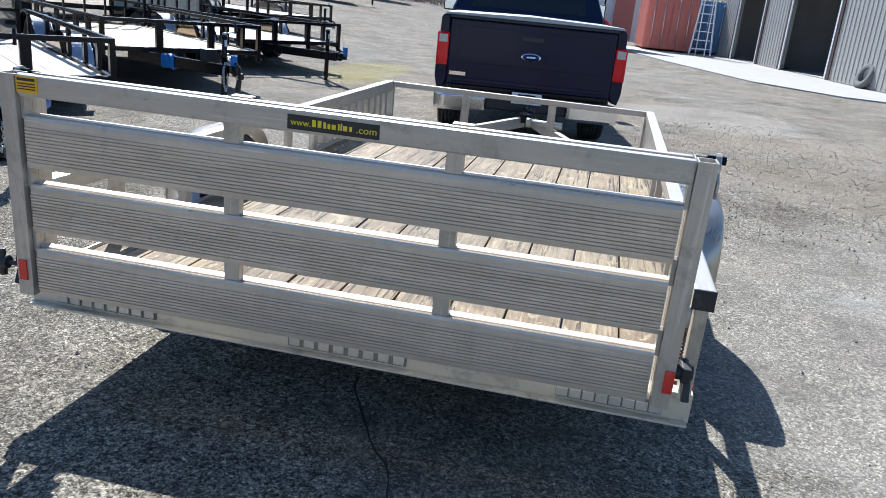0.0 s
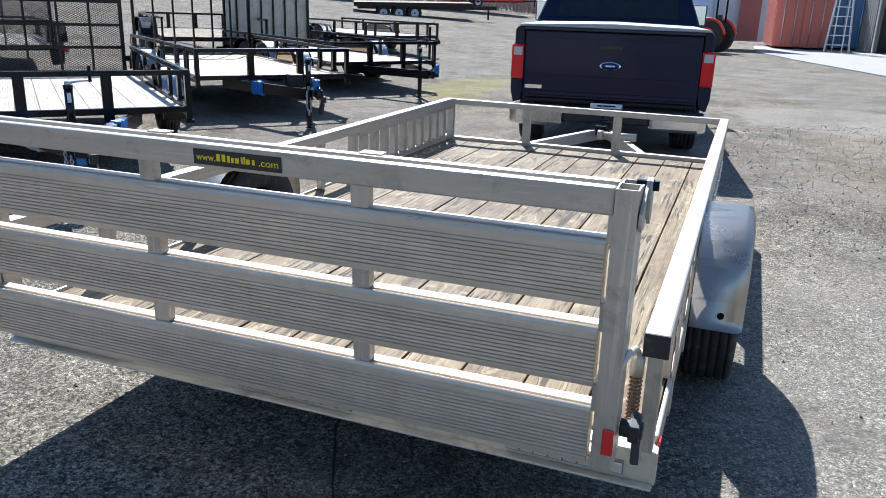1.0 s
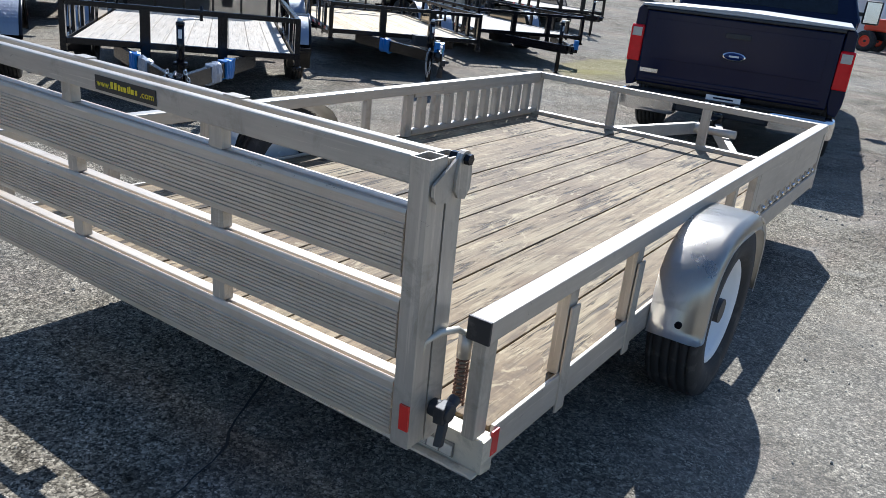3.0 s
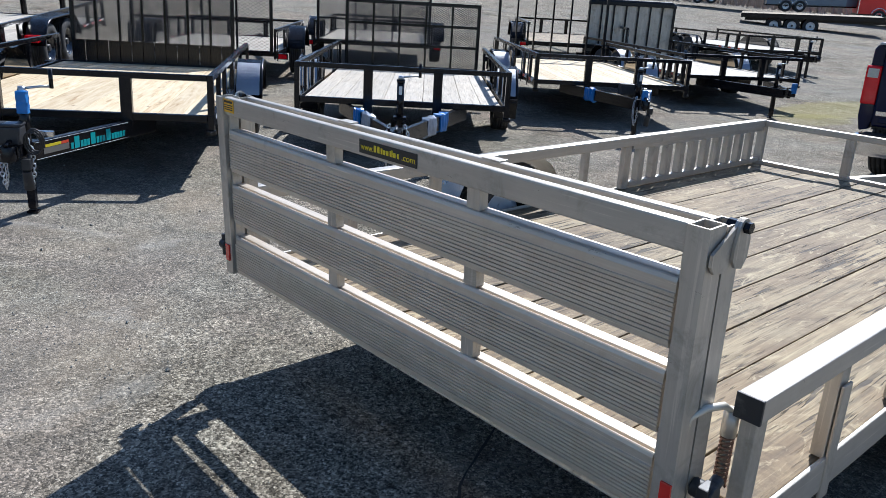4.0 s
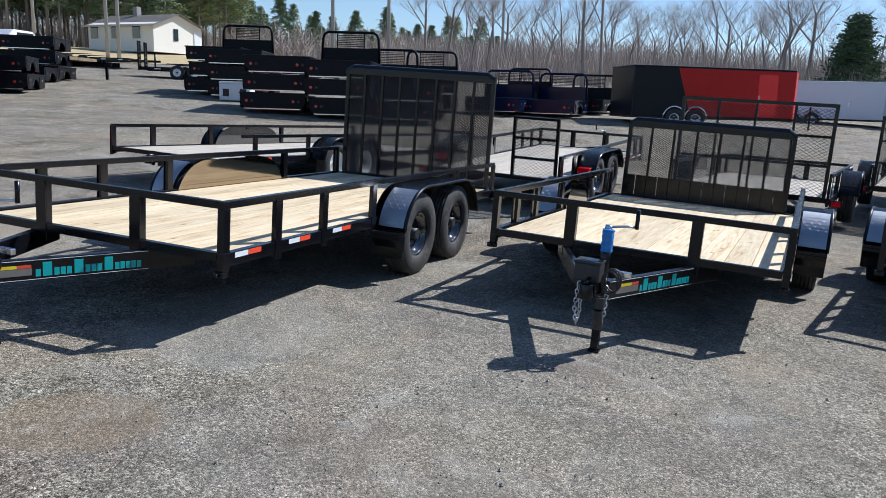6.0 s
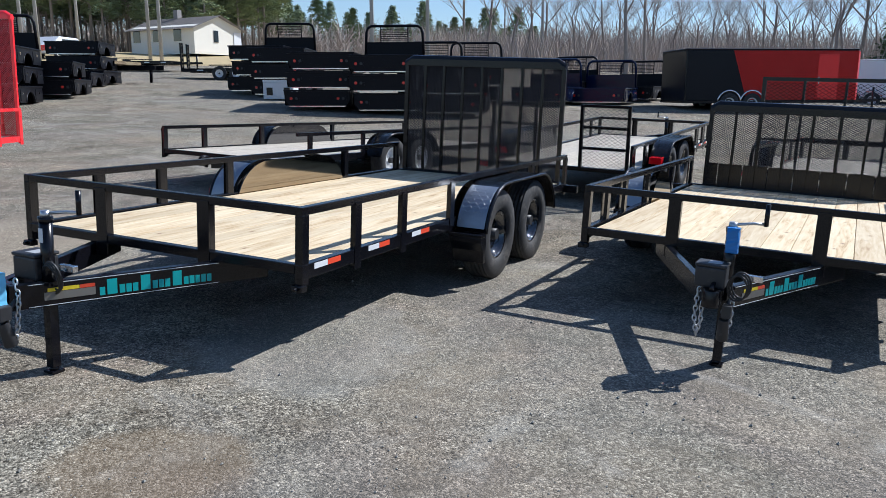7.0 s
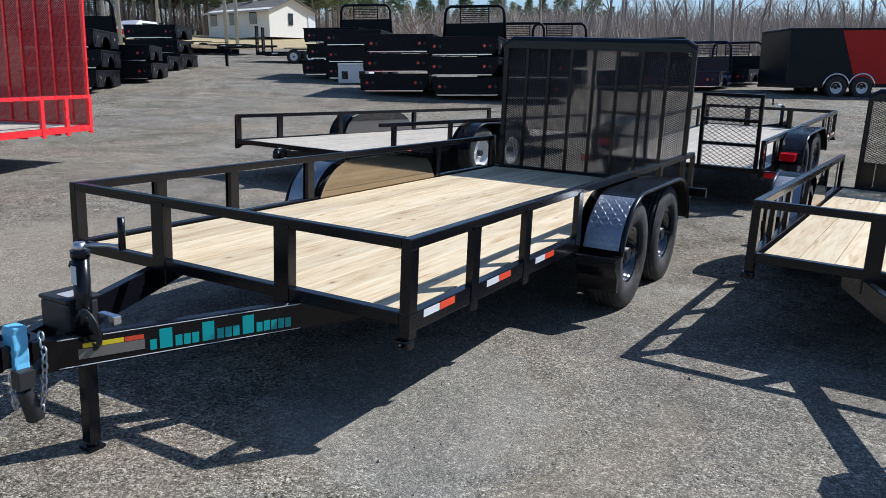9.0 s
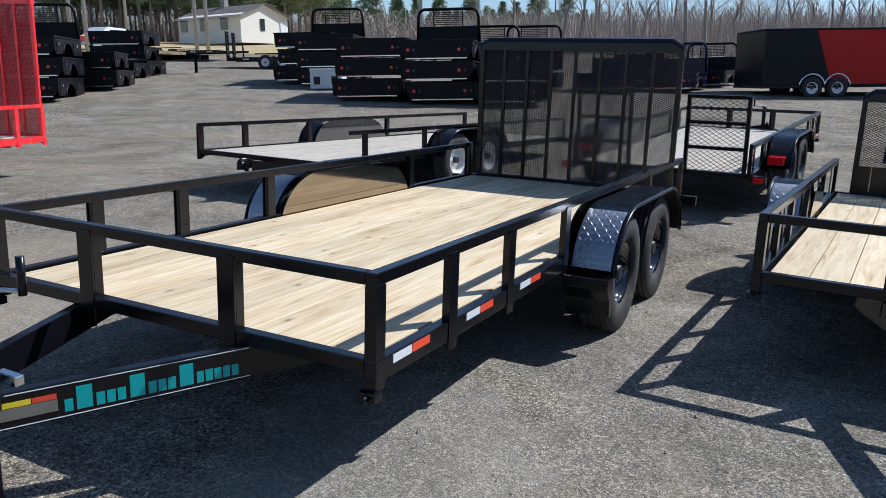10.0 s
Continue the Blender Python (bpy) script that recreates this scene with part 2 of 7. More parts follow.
        dist = n.math("ADD", n.math("ADD", n.math("MULTIPLY", dx, dx), n.math("MULTIPLY", dy, dy)), edge)
        col = n.mix(n.ramp(dist, [(0.55, most), (1.0, 0.0)]), col, n.mix(0.8, col, tone))
    h = n.math("ADD", n.math("MULTIPLY", st.outputs["Distance"], -1.0), n.math("ADD", n.math("MULTIPLY", n.noise(v, 55, 4, 0.75), 1.1), n.math("MULTIPLY", hue.outputs[1], 0.6)))
    nor = n.bump(h, 0.60, 0.005)
    nor = n.bump(n.math("MULTIPLY", st2.outputs["Distance"], -1.0), 0.45, 0.003, nor)
    return n.finish(col, 0.95, 0.0, nor, spec=0.12)


M_GROUND = chipseal()
M_ALU = brushed("mill_aluminium", (0.58, 0.53, 0.455), 0.42, dirt=(0.30, 0.25, 0.18), dirt_at=0.62, streak=0.4)
M_ALU_RIB = brushed("ribbed_aluminium", (0.72, 0.635, 0.525), 0.44, dirt=(0.26, 0.235, 0.20), dirt_at=0.68, streak=0.62)
M_ALU_UP = brushed("aluminium_upright", (0.59, 0.54, 0.465), 0.40, (1, 1, 0.03), dirt=(0.29, 0.245, 0.175), dirt_at=0.58, streak=0.55)
M_ALU_Y = brushed("aluminium_lengthwise", (0.59, 0.545, 0.475), 0.40, (1, 0.03, 1), dirt_at=0.64, streak=0.4)
M_FENDER = brushed("fender_aluminium", (0.74, 0.70, 0.63), 0.27, (1, 1, 0.2), dirt_at=0.70, metal=0.88)
M_OLD_WOOD = planks("weathered_deck_board", [(0.30, (0.055, 0.038, 0.021)), (0.47, (0.205, 0.142, 0.070)), (0.70, (0.42, 0.325, 0.180))], (0.05, 0.032, 0.018), weather=(0.315, 0.255, 0.150), relief=0.8, stains=(0.088, 0.056, 0.027))
M_PINE = planks("new_pine_board", [(0.33, (0.36, 0.22, 0.095)), (0.46, (0.60, 0.455, 0.27)), (0.60, (0.70, 0.575, 0.38)), (0.75, (0.76, 0.65, 0.475))], (0.17, 0.08, 0.035), relief=0.15, tone=0.5)
M_GREY_WOOD = planks("sun_bleached_board", [(0.28, (0.31, 0.25, 0.18)), (0.5, (0.50, 0.435, 0.345)), (0.75, (0.64, 0.575, 0.47))], (0.22, 0.15, 0.09), relief=0.3, weather=(0.46, 0.42, 0.36), tone=0.35)
M_BLACK = surface("black_paint", (0.0045, 0.0045, 0.0065), 0.22, 0.0, 0.3, 3, 120, 0.05, dirt=(0.030, 0.028, 0.026), dirt_at=0.78, spec=0.34)
M_BED = surface("dull_black_bed_paint", (0.0055, 0.0055, 0.008), 0.42, 0.0, 0.4, 2, 60, 0.05, dirt=(0.02, 0.02, 0.021), dirt_at=0.70, spec=0.16)
M_BLACK_GLOSS = surface("gloss_black_sheet", (0.010, 0.010, 0.012), 0.035, 0.0, 0.2, 3, 60, 0.004, rvar=0.03, coat=1.0, spec=0.8)
M_MESH = surface("black_expanded_steel", (0.008, 0.008, 0.011), 0.5, 0.0, 0.3, 4, 90, 0.03, spec=0.15)
M_TREAD = tread_metal("bright_tread_plate", (0.42, 0.44, 0.48), 0.34)
M_RUBBER = surface("tyre_rubber", (0.022, 0.021, 0.021), 0.75, 0.0, 0.35, 5, 140, 0.2, dirt=(0.11, 0.10, 0.088), dirt_at=0.60)
# brown of the reflected pine deck is put into this plate's metal colour
M_WELL = surface("mirror_brown_plate", (0.30, 0.245, 0.175), 0.07, 1.0, 0.12, 3, 40, 0.02, rvar=0.06)
M_STRIP = surface("grimy_lamp_strip", (0.17, 0.155, 0.13), 0.6, 0.0, 0.35, 12, 120, 0.1)
M_SILL = brushed("grimy_sill_aluminium", (0.68, 0.63, 0.52), 0.5, dirt=(0.20, 0.17, 0.125), dirt_at=0.58)
M_WHITE_RIM = surface("white_wheel_paint", (0.78, 0.78, 0.77), 0.35, 0.0, 0.06, 5, 90, 0.03, dirt=(0.45, 0.40, 0.34), dirt_at=0.70)
M_CHROME = surface("bright_steel", (0.72, 0.72, 0.73), 0.18, 1.0, 0.12, 6, 80, 0.03)
M_ZINC = surface("galvanised_chain", (0.55, 0.56, 0.58), 0.38, 1.0, 0.2, 14, 120, 0.06)
M_RUST = surface("rusty_spring", (0.16, 0.085, 0.05), 0.8, 0.2, 0.4, 20, 200, 0.2)
M_RED_REFL = surface("red_reflector", (0.62, 0.03, 0.02), 0.25, 0.0, 0.15, 30, 200, 0.05, coat=0.5)
M_ORANGE = surface("red_orange_tape", (0.75, 0.075, 0.03), 0.30, 0.0, 0.1, 30, 250, 0.05)
M_WHITE_TAPE = surface("white_reflective_tape", (0.70, 0.71, 0.72), 0.30, 0.0, 0.08, 30, 250, 0.05)
M_TEAL = surface("teal_decal", (0.02, 0.40, 0.40), 0.35, 0.0, 0.1, 20, 200, 0.02)
M_YELLOW = surface("yellow_print", (0.80, 0.62, 0.02), 0.4, 0.0, 0.1, 20, 200, 0.02)
M_DECAL_BLACK = surface("black_decal", (0.018, 0.018, 0.018), 0.4, 0.0, 0.2, 20, 200, 0.02)
M_WARN = surface("amber_warning_label", (0.80, 0.43, 0.02), 0.4, 0.0, 0.12, 20, 200, 0.02)
M_BLUE_BAG = surface("light_blue_plastic", (0.16, 0.48, 0.72), 0.4, 0.0, 0.15, 12, 60, 0.1)
M_FILM = surface("clear_plastic_film", (0.30, 0.33, 0.38), 0.22, 0.0, 0.5, 30, 120, 0.3)
M_BLUE = surface("blue_plastic_film", (0.02, 0.16, 0.46), 0.35, 0.0, 0.25, 12, 60, 0.1)
M_BLACK_PLASTIC = surface("black_plastic", (0.02, 0.02, 0.022), 0.5, 0.0, 0.25, 8, 150, 0.08, dirt=(0.10, 0.095, 0.09), dirt_at=0.66)
M_NAVY = surface("dark_blue_car_paint", (0.004, 0.008, 0.032), 0.13, 0.0, 0.2, 2, 60, 0.004, rvar=0.06, spec=0.26)
M_LAMP_RED = surface("tail_lamp_red", (0.60, 0.004, 0.010), 0.12, 0.0, 0.3, 14, 90, 0.03, coat=0.2, spec=0.3)
M_LENS = surface("clear_lamp_lens", (0.44, 0.42, 0.37), 0.22, 0.0, 0.25, 60, 200, 0.1, coat=0.5)
M_GLASS = surface("tinted_window", (0.006, 0.008, 0.010), 0.05, 0.0, 0.2, 3, 40, 0.01, rvar=0.03, coat=1.0)
M_TONNEAU = surface("grey_vinyl_cover", (0.36, 0.37, 0.38), 0.5, 0.0, 0.12, 5, 200, 0.1)
M_RED = surface("bright_red_paint", (0.86, 0.020, 0.028), 0.28, 0.0, 0.15, 3, 90, 0.03, coat=0.5)
M_RED_MESH = surface("red_expanded_steel", (0.36, 0.008, 0.014), 0.4, 0.0, 0.15, 3, 90, 0.03)
M_WHITE_SKIN = surface("white_aluminium_skin", (0.74, 0.75, 0.77), 0.35, 0.0, 0.05, 1.5, 60, 0.03, dirt=(0.55, 0.55, 0.55), dirt_at=0.70)
M_BLACK_SKIN = surface("black_trailer_skin", (0.010, 0.010, 0.013), 0.30, 0.0, 0.2, 1.5, 60, 0.03, spec=0.2)
M_RED_SKIN = surface("red_trailer_skin", (0.82, 0.025, 0.020), 0.30, 0.0, 0.12, 1.5, 60, 0.03)
M_GREY_SKIN = surface("grey_blue_trailer_skin", (0.17, 0.20, 0.235), 0.4, 0.2, 0.12, 1.5, 60, 0.03)
M_HOUSE = surface("cream_siding", (0.74, 0.71, 0.63), 0.7, 0.0, 0.06, 0.8, 30, 0.08)
M_SHINGLE = surface("grey_shingles", (0.27, 0.25, 0.235), 0.9, 0.0, 0.2, 1.5, 30, 0.3)
M_SHED = surface("off_white_sheet_metal", (0.40, 0.39, 0.36), 0.45, 0.0, 0.06, 0.8, 30, 0.05)
M_SHED_TRIM = surface("dark_brown_trim", (0.06, 0.035, 0.03), 0.5, 0.0, 0.2, 2, 60, 0.05)
# one even grey for the partition, the shelves and some stored boxes
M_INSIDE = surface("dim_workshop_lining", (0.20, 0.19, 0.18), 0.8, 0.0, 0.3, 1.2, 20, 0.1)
M_CONCRETE = surface("pale_concrete", (0.40, 0.38, 0.34), 0.85, 0.0, 0.12, 0.8, 60, 0.2, dirt=(0.33, 0.31, 0.28), dirt_at=0.60)
M_CONT_RED = surface("faded_red_container", (0.42, 0.13, 0.10), 0.6, 0.0, 0.2, 1.5, 40, 0.1, dirt=(0.30, 0.11, 0.07), dirt_at=0.66)
M_CONT_BLUE = surface("blue_container", (0.06, 0.17, 0.33), 0.55, 0.0, 0.2, 1.5, 40, 0.1)
M_PINKWHITE = surface("pale_sheet_wall", (0.72, 0.68, 0.66), 0.6, 0.0, 0.08, 1.0, 40, 0.05)
M_DRY_GRASS = surface("dry_grass_bank", (0.42, 0.32, 0.17), 0.95, 0.0, 0.25, 0.7, 12, 0.4, dirt=(0.22, 0.22, 0.08), dirt_at=0.58)
M_POLE = surface("weathered_pole", (0.40, 0.385, 0.36), 0.85, 0.0, 0.15, 4, 60, 0.1)
M_BARK = surface("grey_bark", (0.26, 0.22, 0.19), 0.95, 0.0, 0.3, 3, 40, 0.5)
M_TWIG = surface("bare_twigs", (0.40, 0.35, 0.31), 0.95, 0.0, 0.25, 1.5, 20, 0.3)
M_NEEDLE = surface("pine_needles", (0.16, 0.20, 0.095), 0.85, 0.0, 0.45, 0.8, 14, 0.3)
M_CEDAR = surface("dark_evergreen", (0.075, 0.11, 0.05), 0.85, 0.0, 0.4, 0.8, 14, 0.3)
M_SCRUB = surface("bare_undergrowth", (0.37, 0.31, 0.265), 0.95, 0.0, 0.4, 0.4, 9, 0.4)
M_PIT = surface("tar_filled_crack", (0.035, 0.034, 0.033), 0.85, 0.0, 0.3, 30, 90, 0.3)
M_PEBBLE = surface("loose_stone", (0.25, 0.235, 0.205), 0.9, 0.0, 0.65, 45, 200, 0.4)
M_BADGE = surface("deep_blue_enamel", (0.006, 0.02, 0.10), 0.2, 0.0, 0.1, 20, 90, 0.01)

# ---- geometry helpers ----
def box(bm, x0, x1, y0, y1, z0, z1, m=None):
    vs = [bm.verts.new((x, y, z)) for z in (z0, z1) for x, y in ((x0, y0), (x1, y0), (x1, y1), (x0, y1))]
    for f in ((3, 2, 1, 0), (4, 5, 6, 7), (0, 1, 5, 4), (1, 2, 6, 5), (2, 3, 7, 6), (3, 0, 4, 7)):
        bm.faces.new([vs[i] for i in f])
    if m is not None:
        for v in vs:
            v.co = m @ v.co
    return vs


def beam(bm, p, q, w, h, up=(0, 0, 1)):
    """A bar of section w (sideways) by h (along up) from p to q."""
    p, q = Vector(p), Vector(q)
    d = (q - p).normalized()
    s = d.cross(Vector(up))
    if s.length < 1e-4:
        s = Vector((1, 0, 0))
    s.normalize()
    u = s.cross(d)
    vs = [bm.verts.new(o + s * (a * w / 2) + u * (b * h / 2)) for o in (p, q) for a, b in ((-1, -1), (1, -1), (1, 1), (-1, 1))]
    for f in ((0, 1, 2, 3), (7, 6, 5, 4), (0, 4, 5, 1), (1, 5, 6, 2), (2, 6, 7, 3), (3, 7, 4, 0)):
        bm.faces.new([vs[i] for i in f])
    return vs


def rod(bm, p, q, r, n=10, r2=None, caps=True):
    p, q = Vector(p), Vector(q)
    d = (q - p).normalized()
    s = d.cross(Vector((0, 0, 1)) if abs(d.z) < 0.95 else Vector((1, 0, 0))).normalized()
    u = s.cross(d)
    r2 = r if r2 is None else r2
    a = [bm.verts.new(p + (s * math.cos(k * math.tau / n) + u * math.sin(k * math.tau / n)) * r) for k in range(n)]
    b = [bm.verts.new(q + (s * math.cos(k * math.tau / n) + u * math.sin(k * math.tau / n)) * r2) for k in range(n)]
    for k in range(n):
        j = (k + 1) % n
        bm.faces.new((a[k], b[k], b[j], a[j])).smooth = n > 6
    if caps:
        bm.faces.new(a)
        bm.faces.new(b[::-1])


def pipe(bm, pts, r, n=8):
    """A round bar bent through pts."""
    pts = [Vector(p) for p in pts]
    rings = []
    side = None
    for i, p in enumerate(pts):
        d = (pts[min(i + 1, len(pts) - 1)] - pts[max(i - 1, 0)]).normalized()
        if side is None:
            side = d.cross(Vector((0, 0, 1)) if abs(d.z) < 0.9 else Vector((1, 0, 0))).normalized()
        side = (side - d * side.dot(d)).normalized()
        u = d.cross(side)
        rings.append([bm.verts.new(p + (side * math.cos(k * math.tau / n) + u * math.sin(k * math.tau / n)) * r) for k in range(n)])
    for a, b in zip(rings, rings[1:]):
        for k in range(n):
            j = (k + 1) % n
            bm.faces.new((a[k], a[j], b[j], b[k])).smooth = True
    bm.faces.new(rings[0][::-1])
    bm.faces.new(rings[-1])


def lathe(bm, profile, n=32, axis="x", at=(0, 0, 0)):
    """Turns a profile of (along, radius) about an axis through at."""
    rings = []
    for a, r in profile:
        ring = []
        for k in range(n):
            c, s = math.cos(k * math.tau / n) * r, math.sin(k * math.tau / n) * r
            co = {"x": (a, c, s), "y": (c, a, s), "z": (c, s, a)}[axis]
            ring.append(bm.verts.new(Vector(co) + Vector(at)))
        rings.append(ring)
    for a, b in zip(rings, rings[1:]):
        for k in range(n):
            j = (k + 1) % n
            bm.faces.new((a[k], a[j], b[j], b[k])).smooth = True
    return rings


def extrude_outline(bm, outline, along, axis="y", smooth=False):
    """A closed outline in two coordinates, run from along[0] to along[1] on axis."""
    def co(a, b, t):
        return {"x": (t, a, b), "y": (a, t, b), "z": (a, b, t)}[axis]
    A = [bm.verts.new(co(a, b, along[0])) for a, b in outline]
    B = [bm.verts.new(co(a, b, along[1])) for a, b in outline]
    n = len(outline)
    for k in range(n):
        j = (k + 1) % n
        bm.faces.new((A[k], A[j], B[j], B[k])).smooth = smooth
    bm.faces.new(A[::-1])
    bm.faces.new(B)


def rounded(bm, width, segments=2):
    """Rounds the sharp edges of what bm holds."""
    bmesh.ops.recalc_face_normals(bm, faces=bm.faces)
    es = [e for e in bm.edges if len(e.link_faces) == 2 and e.calc_face_angle(0) > 0.6]
    bmesh.ops.bevel(bm, geom=es, offset=width, segments=segments, profile=0.6, affect="EDGES", clamp_overlap=True)


def mesh_of(bm, name, material, smooth=False):
    bmesh.ops.recalc_face_normals(bm, faces=bm.faces)
    me = bpy.data.meshes.new(name)
    bm.to_mesh(me)
    bm.free()
    if smooth:
        me.polygons.foreach_set("use_smooth", [True] * len(me.polygons))
    for m in material if isinstance(material, (list, tuple)) else [material]:
        me.materials.append(m)
    return me


def part(name, bm, material, parent, label="", bevel=0.0, smooth=False, at=None):
    """One mesh object under a thing or under a part."""
    if bevel:
        rounded(bm, bevel)
    ob = new(name, mesh_of(bm, name, material, smooth))
    ob.parent = parent
    if at is not None:
        ob.matrix_basis = at
    if label:
        ob["label"] = label
    return ob


def thing(name, label, category, m=None, group=""):
    ob = new(name)
    ob.empty_display_size = 0.2
    if m is not None:
        ob.matrix_basis = m
    return tagged(ob, label, category, group)


def solid(name, bm, material, label, category, group="", kind="", m=None, bevel=0.0, smooth=False):
    """A thing that is one mesh."""
    if bevel:
        rounded(bm, bevel)
    ob = new(name, mesh_of(bm, name, material, smooth))
    if m is not None:
        ob.matrix_basis = m
    return tagged(ob, label, category, group, kind)


def B():
    return bmesh.new()


def text_part(words, x0, x1, y, z, size, material, parent):
    """Flat lettering that faces -y, fitted between x0 and x1."""
    cu = bpy.data.curves.new("lettering", "FONT")
    cu.body = words
    cu.size = size * 1.35
    cu.extrude = 0.0004
    tmp = bpy.data.objects.new("lettering", cu)
    scene.collection.objects.link(tmp)
    bpy.context.view_layer.update()
    me = bpy.data.meshes.new_from_object(tmp.evaluated_get(bpy.context.evaluated_depsgraph_get()))
    bpy.data.objects.remove(tmp)
    xs = [v.co.x for v in me.vertices]
    k = (x1 - x0) / (max(xs) - min(xs))
    lo = min(xs)
    for v in me.vertices:
        v.co = ((v.co.x - lo) * k + x0, y - v.co.z, z + v.co.y)
    me.materials.clear()
    me.materials.append(material)
    ob = new("lettering", me)
    ob.parent = parent
    return ob


def expanded_metal(name, x0, x1, z0, z1, parent, material, pitch=(0.062, 0.028), wire=0.0065, y=0.0):
    """Expanded steel sheet: zigzag strands that meet at their knuckles."""
    verts, faces = [], []
    nx = max(2, round((x1 - x0) / pitch[0] * 2))
    nz = max(2, round((z1 - z0) / pitch[1]))
    dx, dz = (x1 - x0) / nx, (z1 - z0) / nz
    for j in range(nz):
        zc = z0 + (j + 0.5) * dz
        base = len(verts)
        for i in range(nx + 1):
            z = zc + (dz / 2 if (i + j) % 2 else -dz / 2)
            x = x0 + i * dx
            verts += [(x, y - wire * 0.5, z - wire / 2), (x, y + wire * 0.5, z - wire / 2), (x, y + wire * 0.5, z + wire / 2), (x, y - wire * 0.5, z + wire / 2)]
        for i in range(nx):
            a = base + 4 * i
            for k in range(4):
                l = (k + 1) % 4
                faces.append((a + k, a + l, a + 4 + l, a + 4 + k))
    me = bpy.data.meshes.new(name)
    me.from_pydata(verts, [], faces)
    me.materials.append(material)
    ob = new(name, me)
    ob.parent = parent
    return ob


# ---- ground ----
def lot_height(x, y):
    """The lot is flat round the trailers and rises slowly to the west and north-west."""
    d = -0.8 * x + 0.08 * y - 4.0
    if d <= 0:
        return 0.0
    return 0.0030 * min(d, 20.0) ** 2 + 0.06 * max(0.0, d - 20.0) + 0.034 * max(0.0, d - 31.0) - 0.066 * max(0.0, d - 57.0) + 0.008 * max(-30.0, min(y, 60.0)) * min(1.0, d / 12.0)


def build_ground():
    """One sheet, finer near the path, out to the horizon."""
    def steps():
        s = [k * 0.5 for k in range(0, 41)]
        v = 20.0
        while v < 900:
            v *= 1.16
            s.append(v)
        return s
    s = steps()
    xs = [-1 - v for v in s[:0:-1]] + [-1 + v for v in s]
    ys = [2 - v for v in s[:0:-1]] + [2 + v for v in s]
    verts, faces = [], []
    for y in ys:
        for x in xs:
            bumpy = 0.006 * noise.noise((x * 0.6, y * 0.6, 0.0)) if abs(x) < 25 and abs(y) < 25 else 0
            verts.append((x, y, lot_height(x, y) + bumpy - 0.004))
    n = len(xs)
    for j in range(len(ys) - 1):
        for i in range(n - 1):
            a = j * n + i
            faces.append((a, a + 1, a + n + 1, a + n))
    me = bpy.data.meshes.new("ground")
    me.from_pydata(verts, [], faces)
    me.polygons.foreach_set("use_smooth", [True] * len(faces))
    me.materials.append(M_GROUND)
    tagged(new("ground", me), "worn grey chip-seal lot with dusty patches", "ground", kind="structure")


build_ground()

# ---- wheels ----
def wheel(parent, at, radius, width, rim_mat, rim_r, outward=1, spokes=5, label=""):
    """A trailer wheel on its hub; outward is the side (along x) that the rim faces."""
    bm = B()
    rod(bm, (-0.05 * outward, 0, 0), (0.07 * outward, 0, 0), 0.045, 14)
    hub = part("wheel", bm, M_BLACK_PLASTIC, parent, at=Matrix.Translation(at))
    bm = B()
    w, r = width / 2, radius
    prof = [(-w * 0.72, rim_r), (-w * 0.95, rim_r + 0.02), (-w, rim_r + (r - rim_r) * 0.45), (-w * 0.93, r * 0.955), (-w * 0.80, r * 0.985)]
    grooves = []
    for k in range(5):
        c = -0.66 + k * 0.33
        grooves += [(w * (c - 0.13), r * 0.997), (w * (c - 0.035), r), (w * (c - 0.035), r * 0.974), (w * (c + 0.035), r * 0.974), (w * (c + 0.035), r)]
    prof += grooves + [(w * 0.80, r * 0.985), (w * 0.93, r * 0.955), (w, rim_r + (r - rim_r) * 0.45), (w * 0.95, rim_r + 0.02), (w * 0.72, rim_r)]
    lathe(bm, prof, 44)
    part("tyre", bm, M_RUBBER, hub, "black rubber tyre with a grooved tread")
    bm = B()
    o = outward
    rings = lathe(bm, [(o * w * 0.74, rim_r + 0.004), (o * w * 0.80, rim_r - 0.008), (o * w * 0.60, rim_r - 0.022), (o * w * 0.10, rim_r - 0.035), (o * w * 0.05, rim_r * 0.62), (o * w * 0.22, rim_r * 0.48), (o * w * 0.20, rim_r * 0.30), (o * w * 0.20, 0.02)], 40)
    bm.faces.new(rings[-1])
    for k in range(spokes):
        a = k * math.tau / spokes
        c, s = math.cos(a) * rim_r * 0.40, math.sin(a) * rim_r * 0.40
        rod(bm, (o * w * 0.15, c, s), (o * w * 0.34, c, s), 0.011, 6)
    rod(bm, (o * w * 0.1, 0, 0), (o * w * 0.62, 0, 0), 0.036, 14, 0.030)
    part("rim", bm, rim_mat, hub, label)
    return hub


# ---- aluminium trailer ----
# drawn at 1/1.06 of its size and set out by ALU
AX0, AX1, AY0, AY1 = -1.698, 0.314, 2.066, 5.962
DECK, RAIL = 0.405, 0.708
ALU = Matrix.Rotation(radians(0.6), 4, "Z") @ Matrix.Scale(1.06, 4)


